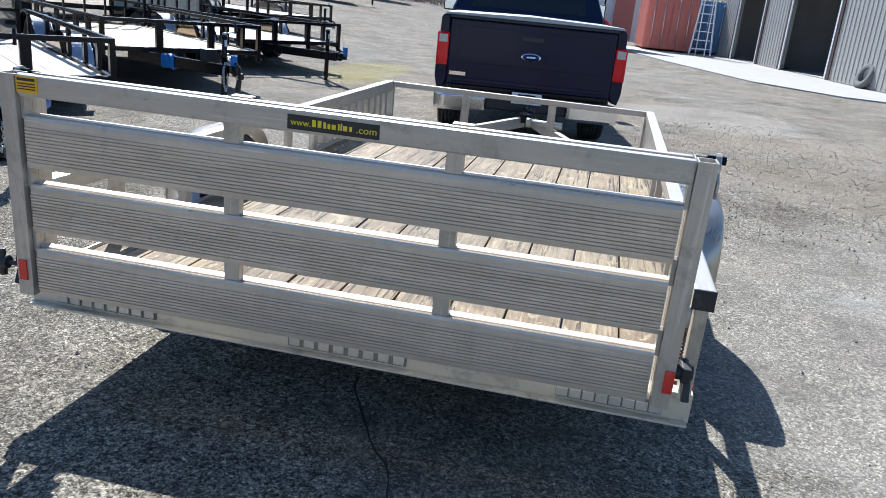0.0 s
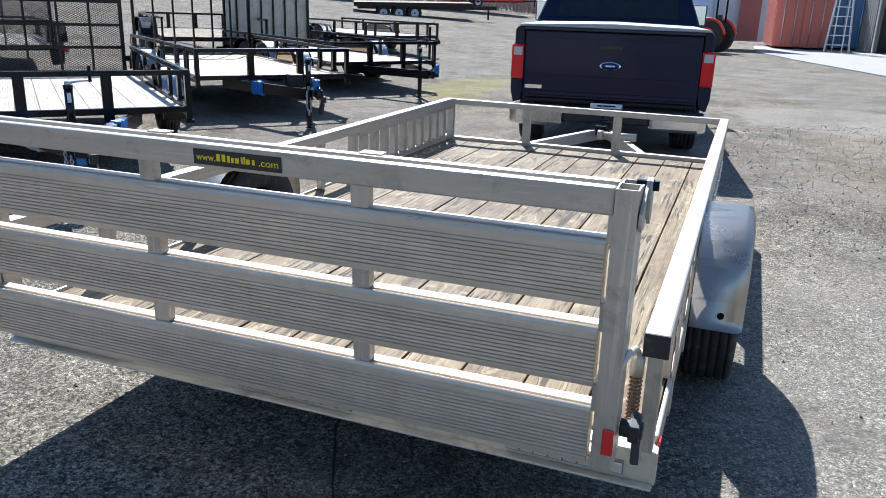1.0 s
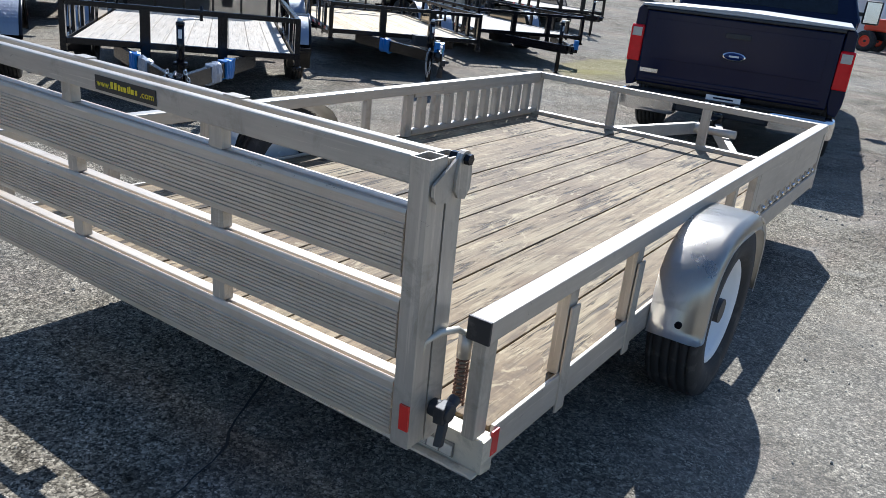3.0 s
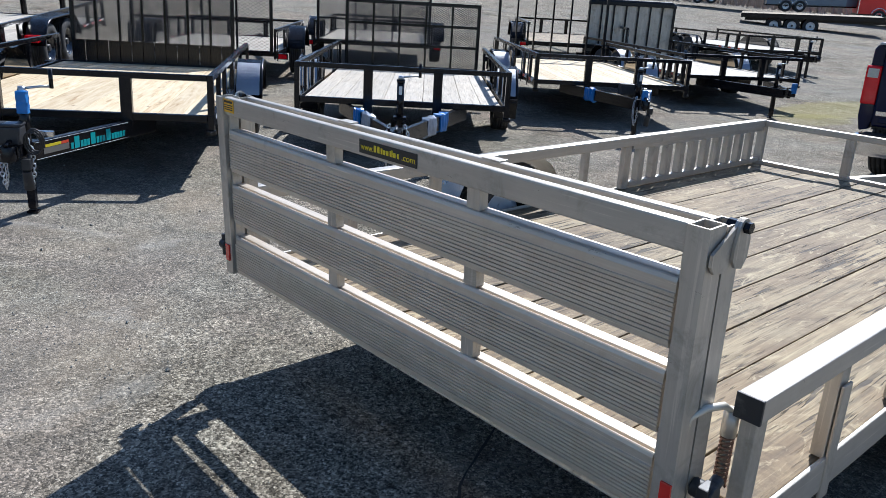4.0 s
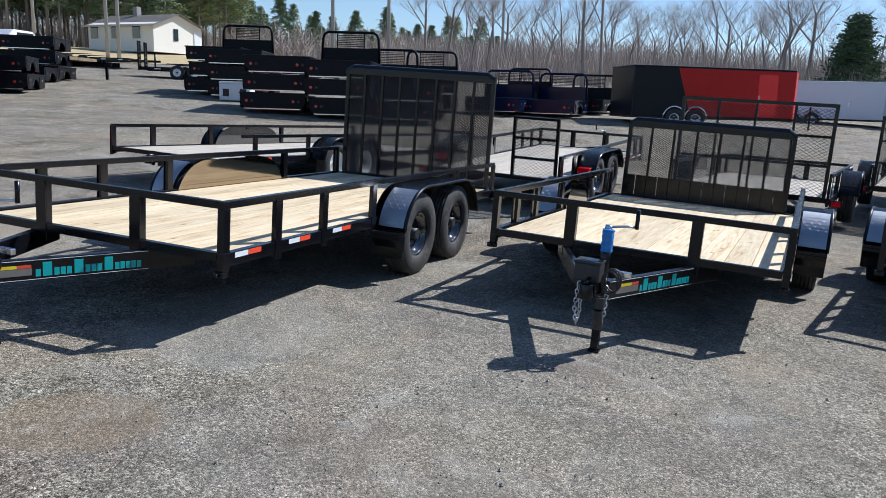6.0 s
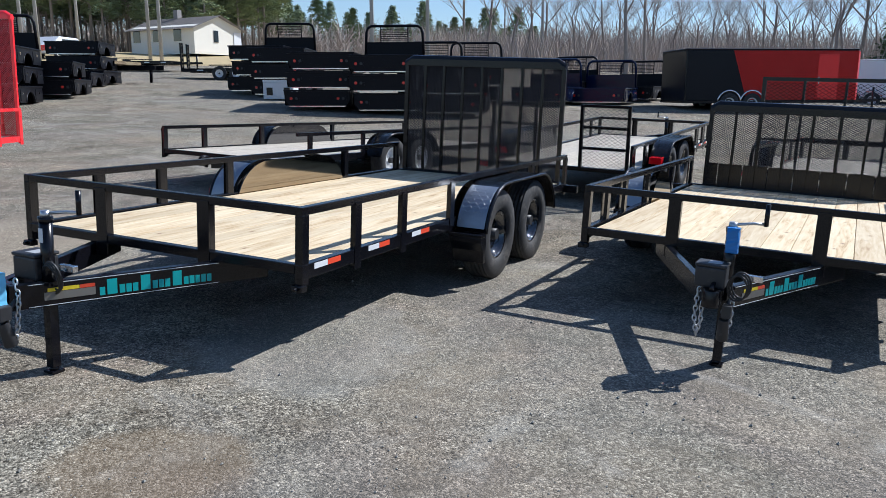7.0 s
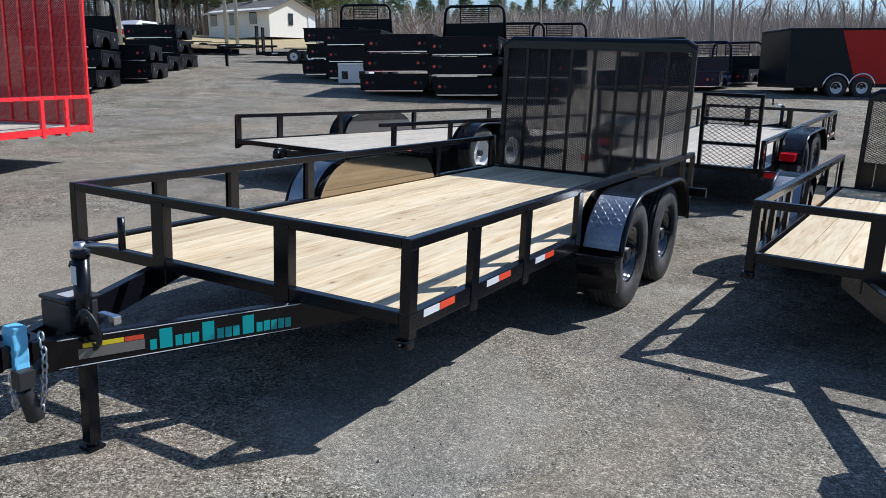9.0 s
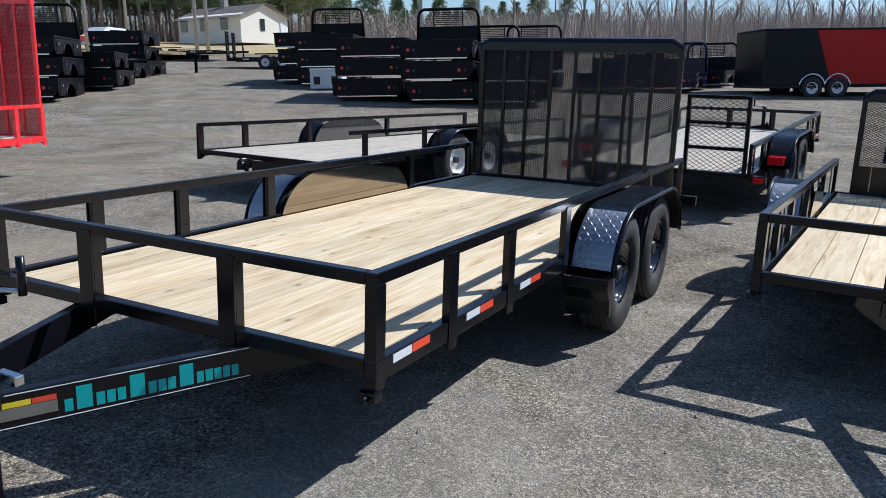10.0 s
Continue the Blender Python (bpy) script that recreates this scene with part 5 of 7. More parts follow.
utility_trailer("long black tandem-axle utility trailer with new pine deck and mesh gate", pose(-5.011, -1.25, 0, 0, -0.38, -118.2), 4.975, 2.08, 2, M_PINE,
                gate_kw=dict(style="mesh", top=1.814, bars=7, width=1.91, pitch=(0.036, 0.0095), wire=0.0080), tongue=0.95, jack=(-0.11, 0.775), bag=(-0.04, 1.0, 0.385, 0.163, M_BLUE_BAG), box_at=(-0.005, 0.76), text_side=-1, deck_z=0.518,
                wheel_r=0.36, rail_z=0.84, wheel_at=0.427, axle_gap=0.86, front_posts=(-0.379, 0.379), posts=[-0.565, -1.15], tape_at=[-0.09, -0.67, -1.25])
utility_trailer("short black single-axle utility trailer with new pine deck and mesh gate", pose(-5.351, 2.459, 0, 0, -0.53, -121.4), 3.862, 2.155, 1, M_PINE,
                gate_kw=dict(style="mesh", top=1.418, bars=6, lower=0.28, width=1.83, pitch=(0.040, 0.0110), wire=0.0064), tongue=1.02, jack=(-0.042, 0.934), bag=(-0.055, 0.975, 0.655, 0.14, M_BLUE), box_at=(0.025, 1.03), text_side=-1, rail_z=0.831, deck_z=0.514, wheel_at=0.411,
                wheel_r=0.355, front_posts=(-0.427, 0.427), posts=[-0.5, -1.0])


def lot_pose(x, y, rz):
    """A pose on the lot at the height of the ground there."""
    return pose(x, y, lot_height(x, y), 0, 0, rz)


utility_trailer("black utility trailer with sun-bleached deck and tall mesh gate", lot_pose(-4.815, 5.286, -130.0), 3.6, 1.96, 1, M_GREY_WOOD, deck_z=0.53,
                gate_kw=dict(style="split", top=1.40, bars=4, hood=False, width=1.78), jack=(0.0, 0.62), bag=(0.0, 1.28, 0.33, 0.12, M_BLUE), rail_z=0.854, text_side=0, wraps=(M_BLUE, M_BLUE, M_FILM, M_FILM))
utility_trailer("black utility trailer with yellow pine deck and tall barred gate", lot_pose(-5.33, 9.14, -126.5), 3.9, 2.0, 1, M_PINE, deck_z=0.52,
                gate_kw=dict(style="bars", top=1.72, bars=5), jack=(0.0, 1.06), box_at=(0.06, 0.78), bag=(0.0, 1.30, 0.46, 0.13, M_BLUE), rail_z=0.86, text_side=-1, wraps=(M_BLUE, M_BLUE))
utility_trailer("black utility trailer with pale deck and sheet-backed gate", lot_pose(-5.43, 12.62, -121.0), 4.6, 2.0, 2, M_GREY_WOOD, deck_z=0.5,
                gate_kw=dict(style="sheet", top=1.55, bars=6), jack=(0.0, 0.95), bag=(0.0, 1.40, 0.42, 0.14, M_BLUE), rail_z=0.83, chains=False)
utility_trailer("long black tandem utility trailer with low rails", lot_pose(-8.37, 19.96, -121.0), 5.2, 2.0, 2, M_GREY_WOOD, jack=(0.0, 1.0), rail_z=0.88, deck_z=0.54, detail=False)
utility_trailer("long black tandem utility trailer with bleached deck and white wheels", lot_pose(-11.0, -2.25, -124.0), 6.1, 2.0, 2, M_GREY_WOOD, jack=None, tongue=0.10, rail_z=0.80, deck_z=0.47, open_front=True, rail_start=(0.5, 0.0), posts=[-0.03, -0.75],
                rim=M_WHITE_RIM, detail=False, wheel_at=0.535, wheel_r=0.35)
utility_trailer("black utility trailer with pale deck and half-height mesh ramp gate", pose(-14.73, 4.90, lot_height(-10.8, 2.3) + 0.29, 3.0, 0, 57.0), 4.7, 2.0, 2, M_GREY_WOOD, jack=(0.0, 1.0), rail_z=0.75, fender_lamp=True,
                gate_kw=dict(style="ladder", top=1.25, bars=3, hood=False, leaf=0.165), detail=False, wheel_at=0.32)
utility_trailer("black utility trailer with red tail lamps and a laddered ramp gate", lot_pose(-12.75, 7.85, 53.0), 3.7, 2.0, 1, M_GREY_WOOD, jack=None, rail_z=0.75,
                gate_kw=dict(style="split", top=1.62, bars=3, hood=False, mesh_to=0.97, pitch=(0.075, 0.022), wire=0.0060), detail=False)
utility_trailer("black utility trailer with red tail lamps behind the bleached one", lot_pose(-13.7, 11.6, 52.0), 4.3, 2.0, 1, M_GREY_WOOD, jack=None, rail_z=0.75,
                gate_kw=dict(style="split", top=1.48, bars=2, hood=False), detail=False)
utility_trailer("long black utility trailer with brown deck and railed sides", lot_pose(-13.3, 17.0, 47.0), 5.0, 2.0, 2, M_OLD_WOOD, jack=None, rail_z=0.80, detail=False)
utility_trailer("bright red utility trailer with tall red mesh gate and board deck", lot_pose(-7.35, -7.02, -97.1), 5.2, 2.0, 2, M_GREY_WOOD, M_RED,
                gate_kw=dict(style="mesh", top=2.33, bars=7, mesh_mat=M_RED_MESH, hood=True, fine=True), jack=None, chains=False, tongue=0.12, rail_z=1.0, deck_z=0.58, tape=False, rear_lamps=False, wheel_at=0.66, posts=[-0.6, -1.2],
                extra_posts=[-4.15, -4.65], detail=False)

# ---- pickup truck ----
def pickup():
    tx, ty, rz = -0.952, 8.376, 9.0
    t = thing("pickup_truck", "dark navy blue full-size pickup truck hitched to the silver trailer", "pickup truck", pose(tx, ty, 0, 0, 0, rz))
    W = 0.985
    # bed sides, shaped in section, running forward along y
    for s in (-1, 1):
        bm = B()
        o = [(s * (W - 0.10), 0.50), (s * (W - 0.03), 0.48), (s * W, 0.60), (s * W, 0.86), (s * (W - 0.02), 1.02), (s * (W - 0.025), 1.20), (s * (W - 0.05), 1.235), (s * (W - 0.12), 1.235), (s * (W - 0.13), 0.60)]
        extrude_outline(bm, o, (0.05, 2.10), "y")
        part("bed_side", bm, M_NAVY, t, bevel=0.012)
        bm = B()
        o = [(0.0, 0.725), (0.0, 1.045), (0.02, 1.06), (0.11, 1.06), (0.11, 0.71)]
        extrude_outline(bm, [(y, z) for y, z in o], (s * (W - 0.002), s * (W - 0.125)), "x")
        lamp = part("tail_lamp", bm, M_LAMP_RED, t, "tall red tail lamp", bevel=0.012)
        bm = B()
        box(bm, min(s * (W - 0.020), s * (W - 0.108)), max(s * (W - 0.020), s * (W - 0.108)), -0.006, 0.004, 0.955, 1.035)
        part("reverse_lamp", bm, M_LENS, lamp, "clear reversing lamp", bevel=0.003)
    bm = B()
    box(bm, -W + 0.128, W - 0.128, 0.0, 0.07, 0.535, 1.205)
    tg = part("tailgate", bm, M_NAVY, t, "dark blue truck tailgate", bevel=0.018)
    bm = B()
    box(bm, -0.76, 0.76, -0.006, 0.0005, 0.77, 1.135)
    part("pressed_panel", bm, M_NAVY, tg, bevel=0.010)
    bm = B()
    box(bm, -0.80, 0.80, -0.016, 0.0005, 0.57, 0.615)
    part("pressed_rib", bm, M_NAVY, tg, bevel=0.010)
    bm = B()
    box(bm, -W + 0.12, W - 0.12, -0.028, 0.085, 1.206, 1.235)
    part("tailgate_cap", bm, M_BLACK_PLASTIC, tg, bevel=0.01)
    bm = B()
    box(bm, -0.11, 0.11, -0.022, -0.0125, 1.04, 1.085)
    part("tailgate_handle", bm, M_BLACK_PLASTIC, tg, bevel=0.006)
    bm = B()
    lathe(bm, [(-0.030, 0.001), (-0.030, 0.95), (-0.026, 1.0), (-0.012, 1.0)], 28, "y")
    for v in bm.verts:
        v.co.x *= 0.105
        v.co.z = v.co.z * 0.042 + 0.885
    badge = part("oval_badge", bm, M_CHROME, tg, "oval badge with bright rim")
    bm = B()
    lathe(bm, [(-0.0335, 0.001), (-0.0335, 0.96), (-0.030, 0.98)], 28, "y")
    for v in bm.verts:
        v.co.x *= 0.090
        v.co.z = v.co.z * 0.032 + 0.885
    part("badge_face", bm, M_BADGE, badge)
    bm = B()
    box(bm, -0.045, 0.045, -0.0365, -0.034, 0.877, 0.893)
    part("badge_bar", bm, M_WHITE_TAPE, badge)
    bm = B()
    box(bm, -0.83, -0.66, -0.018, -0.0005, 0.635, 0.672)
    part("name_plate", bm, M_CHROME, tg, "small bright name plate")
    # tonneau cover
    bm = B()
    o = [(-W + 0.06, 1.237), (W - 0.06, 1.237), (W - 0.08, 1.262), (0.0, 1.285), (-W + 0.08, 1.262)]
    extrude_outline(bm, o, (-0.01, 2.06), "y")
    part("bed_cover", bm, M_TONNEAU, t, "pale grey soft bed cover", bevel=0.008)
    # bumper
    for s in (-1, 1):
        bm = B()
        o = [(s * 0.42, -0.17), (s * (W - 0.10), -0.155), (s * (W - 0.015), -0.06), (s * (W - 0.015), 0.10), (s * 0.42, 0.10)]
        extrude_outline(bm, o, (0.285, 0.470), "z")
        part("rear_bumper", bm, M_CHROME, t, "chrome step bumper", bevel=0.035)
    bm = B()
    box(bm, -0.419, 0.419, -0.12, 0.10, 0.33, 0.466)
    part("bumper_step", bm, M_BLACK_PLASTIC, t, bevel=0.015)
    bm = B()
    box(bm, -0.88, 0.88, -0.165, 0.0, 0.471, 0.484)
    part("step_pad", bm, M_BLACK_PLASTIC, t, bevel=0.004)
    bm = B()
    box(bm, -0.155, 0.155, -0.132, -0.121, 0.415, 0.530)
    lp = part("number_plate", bm, M_WHITE_TAPE, t, "white number plate in a dim recess", bevel=0.003)
    for x0, x1, z0, z1 in ((-0.115, -0.005, 0.435, 0.485), (0.030, 0.112, 0.435, 0.485), (-0.09, 0.09, 0.500, 0.515)):
        bm = B()
        box(bm, x0, x1, -0.1345, -0.133, z0, z1)
        part("plate_bar", bm, M_NAVY, lp)
    bm = B()
    box(bm, -0.045, 0.045, -0.28, 0.05, 0.30, 0.36)
    rod(bm, (0, -0.26, 0.36), (0, -0.26, 0.43), 0.025, 12)
    part("hitch_bar", bm, M_BLACK, t, bevel=0.004)
    bm = B()
    box(bm, -0.75, 0.75, 0.12, 4.9, 0.30, 0.50)
    part("chassis", bm, M_BLACK, t)
    bm = B()
    box(bm, -W + 0.13, W - 0.13, 0.071, 2.05, 0.5, 0.62)
    part("bed_floor", bm, M_BLACK, t)
    # cab
    bm = B()
    o = [(2.14, 0.50), (2.14, 1.24), (2.20, 1.30), (2.33, 1.78), (2.45, 1.83), (4.25, 1.83), (4.95, 1.30), (6.15, 1.22), (6.25, 1.10), (6.25, 0.50)]
    extrude_outline(bm, o, (-W + 0.02, W - 0.02), "x")
    for v in bm.verts:
        if v.co.z > 1.29:
            v.co.x *= 1 - 0.20 * (v.co.z - 1.29) / 0.54 if v.co.y < 5 else 0.95
    part("cab", bm, M_NAVY, t, "dark blue crew cab", bevel=0.04)
    bm = B()
    def glass(z):
        return 2.20 + (z - 1.30) * 0.13 / 0.48 - 0.006
    vs = [bm.verts.new((x, glass(z), z)) for x, z in ((-0.74, 1.33), (0.74, 1.33), (0.67, 1.72), (-0.67, 1.72))]
    bm.faces.new(vs)
    bmesh.ops.solidify(bm, geom=bm.faces[:], thickness=0.006)
    part("rear_window", bm, M_GLASS, t, "dark tinted rear window")
    for s in (-1, 1):
        bm = B()
        box(bm, s * (W + 0.15) - 0.105, s * (W + 0.15) + 0.105, 4.25, 4.33, 1.23, 1.53)
        mir = part("side_mirror", bm, M_BLACK_PLASTIC, t, "black tow mirror", bevel=0.03)
        bm = B()
        box(bm, s * (W + 0.15) - 0.085, s * (W + 0.15) + 0.085, 4.243, 4.2495, 1.25, 1.51)
        part("mirror_glass", bm, M_CHROME, mir)
        bm = B()
        beam(bm, (s * (W - 0.03), 4.30, 1.35), (s * (W + 0.06), 4.30, 1.35), 0.05, 0.05)
        part("mirror_arm", bm, M_BLACK_PLASTIC, mir)
        bm = B()
        for k in range(2):
            vs = [bm.verts.new((s * (W - 0.02 - 0.20 * (z - 1.29) / 0.54 * W + 0.004), y, z)) for y, z in ((2.42 + k * 1.0, 1.33), (3.32 + k * 0.95, 1.33), (3.30 + k * 0.80, 1.70), (2.52 + k * 0.92, 1.70))]
            bm.faces.new(vs)
        part("side_window", bm, M_GLASS, t)
        for y in (1.12, 4.95):
            wheel(t, (s * (W - 0.14), y, 0.405), 0.405, 0.26, M_CHROME, 0.235, s, 8, "bright alloy rim")
    # the body rides high on its springs
    for ob in t.children:
        if not ob.name.startswith("wheel"):
            ob.location.z += 0.055
    return t


pickup()

# ---- far side of the lot ----
LEAN = Matrix.Rotation(radians(2.2), 4, "X")


def far_pose(x, y, rz=0.0, dz=0.0):
    """On the rising ground beyond the rows, where uprights lean with the true plumb line."""
    return Matrix.Translation((x, y, lot_height(x, y) + dz)) @ LEAN @ Matrix.Rotation(radians(rz), 4, "Z")


def truck_bed(m, rack=True, rack_mat=None):
    """A skirted flat truck body: deck on closed sides with wheel arches, tail panel with lamps, arched headboard."""
    t = thing("truck_bed", "glossy black steel flatbed truck body with skirted sides", "truck bed", m, "stacked truck beds")
    mat = rack_mat or M_BED
    bm = B()
    box(bm, -1.04, 1.04, -1.37, 1.35, 0.500, 0.545)
    part("deck", bm, mat, t, bevel=0.012)
    arch = [(-0.12 + math.cos(radians(a)) * 0.47, 0.06 + math.sin(radians(a)) * 0.33) for a in range(0, 181, 15)]
    for s in (-1, 1):
        bm = B()
        extrude_outline(bm, [(1.34, 0.06), (1.34, 0.499), (-1.34, 0.499), (-1.34, 0.20), (-1.24, 0.06), *arch[::-1]], (s * 0.99 - 0.02, s * 0.99 + 0.02), "x")
        skirt = part("side_skirt", bm, mat, t)
        bm = B()
        pipe(bm, [(s * 1.012, y, z) for y, z in arch], 0.024, 6)
        part("wheel_arch", bm, mat, skirt)
        for y0, y1 in ((-1.18, -0.70), (0.46, 1.26)):
            bm = B()
            box(bm, s * 1.018 - 0.006, s * 1.018 + 0.006, y0, y1, 0.12, 0.45)
            door = part("box_door", bm, mat, skirt, bevel=0.004)
            bm = B()
            box(bm, s * 1.028 - 0.004, s * 1.028 + 0.004, (y0 + y1) / 2 - 0.05, (y0 + y1) / 2 + 0.05, 0.30, 0.37)
            part("latch", bm, M_CHROME, door)
        bm = B()
        beam(bm, (s * 0.42, -1.27, 0.12), (s * 0.42, 1.3, 0.12), 0.08, 0.17)
        part("long_sill", bm, mat, t)
    for y, name in ((-1.345, "tail_panel"), (1.325, "front_panel")):
        bm = B()
        extrude_outline(bm, [(-0.969, 0.499), (0.969, 0.499), (0.969, 0.16), (0.86, 0.06), (-0.86, 0.06), (-0.969, 0.16)], (y - 0.015, y + 0.015), "y")
        panel = part(name, bm, mat, t)
        if y > 0:
            continue
        # bright bar along the foot of the tail panel
        bm = B()
        beam(bm, (-0.86, y - 0.03, 0.045), (0.86, y - 0.03, 0.045), 0.05, 0.03)
        part("step_edge", bm, M_CHROME, panel, "bright step edge")
        for x in (-0.72, 0.72):
            bm = B()
            box(bm, x - 0.17, x + 0.17, y - 0.024, y - 0.0155, 0.20, 0.36)
            plate = part("lamp_plate", bm, mat, panel)
            for dx, mm in ((-0.08, M_RED_REFL), (0.08, M_BLACK_PLASTIC)):
                bm = B()
                rod(bm, (x + dx, y - 0.034, 0.28), (x + dx, y - 0.0245, 0.28), 0.045, 12)
                part("lamp", bm, mm, plate)
        bm = B()
        box(bm, -0.30, 0.30, y - 0.022, y - 0.0155, 0.16, 0.38)
        part("hitch_recess", bm, mat, panel, bevel=0.004)
    if rack:
        bm = B()
        pipe(bm, [(-0.97, 1.30, 0.545), (-0.93, 1.30, 1.36), (-0.88, 1.30, 1.50), (-0.76, 1.30, 1.57), (0.76, 1.30, 1.57), (0.88, 1.30, 1.50), (0.93, 1.30, 1.36), (0.97, 1.30, 0.545)], 0.046, 8)
        hb = part("headboard", bm, mat, t, "arched tube headboard")
        bm = B()
        extrude_outline(bm, [(-0.93, 0.55), (0.93, 0.55), (0.91, 1.06), (-0.91, 1.06)], (1.285, 1.305), "y")
        part("headboard_sheet", bm, mat, hb)
        for k in range(7):
            bm = B()
            z = 1.11 + k * 0.058
            box(bm, -0.44, 0.44, 1.280, 1.315, z, z + 0.020)
            part("slat", bm, mat, hb)
        for x in (-0.45, 0.45):
            bm = B()
            box(bm, x - 0.016, x + 0.016, 1.278, 1.317, 1.0605, 1.535)
            part("slat_post", bm, mat, hb)
    return t


def bed_stack(x, y, rz, layers, shift=0.0, rack=True, dz=0.0):
    r = random.Random(int(x * 7))
    for k in range(layers):
        truck_bed(far_pose(x, y, rz) @ pose(r.uniform(-0.12, 0.12) + shift * k, r.uniform(-0.12, 0.12), 0.02 + dz + 0.565 * k, 0, 0, r.uniform(-3, 3)), rack=(rack and k == layers - 1))


bed_stack(-30.6, -3.95, 84, 3, dz=-0.06)
bed_stack(-31.6, -4.9, 84, 3, rack=False)
bed_stack(-26.3, -2.15, 84, 3, rack=False)
bed_stack(-25.5, -0.15, 84, 3)
bed_stack(-28.0, 1.30, 82, 2)
bed_stack(-28.8, 2.95, 80, 2)
bed_stack(-25.2, 2.1, 82, 2, rack=False)
for (x, y, rz, z) in ((-29.4, 5.7, 66, 0), (-29.8, 7.9, 64, 0), (-32.5, 9.9, 60, 0), (-32.5, 7.0, 60, 0.1)):
    truck_bed(far_pose(x, y, rz, z), True, M_NAVY if x > -29.9 else M_BED)
bed_stack(-25.0, -11.9, 100, 3)
for (x, y, rz, z) in ((-28.4, -11.7, 100, 0.0), (-28.6, -11.9, 103, 0.56), (-31.8, -12.4, 98, 0.0), (-33.9, -12.6, 95, 0.0), (-34.1, -12.8, 96, 0.56), (-34.5, -13.0, 96, 1.12)):
    truck_bed(far_pose(x, y, rz, z), rack=False)


def far_wheel(parent, x, y, z, r, s):
    wheel(parent, (x, y, z), r, 0.22, M_WHITE_RIM, r * 0.55, s, 5)


def ramp_trailer(x, y, rz):
    """A low car hauler with two standing ramps."""
    t = thing("car_hauler", "black flat car hauler with dark board deck and standing ramps", "trailer", far_pose(x, y, rz), "far trailers")
    bm = B()
    box(bm, -1.02, 1.02, -5.4, 0, 0.52, 0.62)
    part("deck", bm, M_BLACK, t)
    for s in (-1, 1):
        bm = B()
        box(bm, s * 1.03 - 0.03, s * 1.03 + 0.03, -5.4, 0, 0.44, 0.60)
        part("side_member", bm, M_BLACK, t)
        for k in range(5):
            bm = B()
            box(bm, s * 1.062 - 0.002, s * 1.062 + 0.002, -0.6 - k * 1.0, -0.3 - k * 1.0, 0.50, 0.55)
            part("marker_tape", bm, M_WHITE_TAPE, t)
        for y_ in (-2.6, -3.45):
            far_wheel(t, s * 1.18, y_, 0.36, 0.36, s)
        bm = B()
        box(bm, s * 1.18 - 0.13, s * 1.18 + 0.13, -3.95, -2.1, 0.76, 0.80)
        part("fender", bm, M_BLACK, t, bevel=0.02)
        bm = B()
        for k in range(6):
            box(bm, s * 0.7 - 0.20, s * 0.7 + 0.20, -5.43, -5.37, 0.72 + k * 0.20, 0.79 + k * 0.20)
        for e in (-0.2, 0.2):
            box(bm, s * 0.7 + e - 0.03, s * 0.7 + e + 0.03, -5.44, -5.36, 0.62, 1.90)
        part("standing_ramp", bm, M_BLACK, t)
        bm = B()
        beam(bm, (s * 0.7, 0.0, 0.5), (s * 0.05, 1.5, 0.5), 0.07, 0.12)
        part("tongue_arm", bm, M_BLACK, t)
    bm = B()
    rod(bm, (0, 1.2, 0.0), (0, 1.2, 1.0), 0.05, 10)
    part("tongue_jack", bm, M_BLACK, t)


ramp_trailer(-43.2, -5.6, 2)
ramp_trailer(-49.6, -13.2, -6)


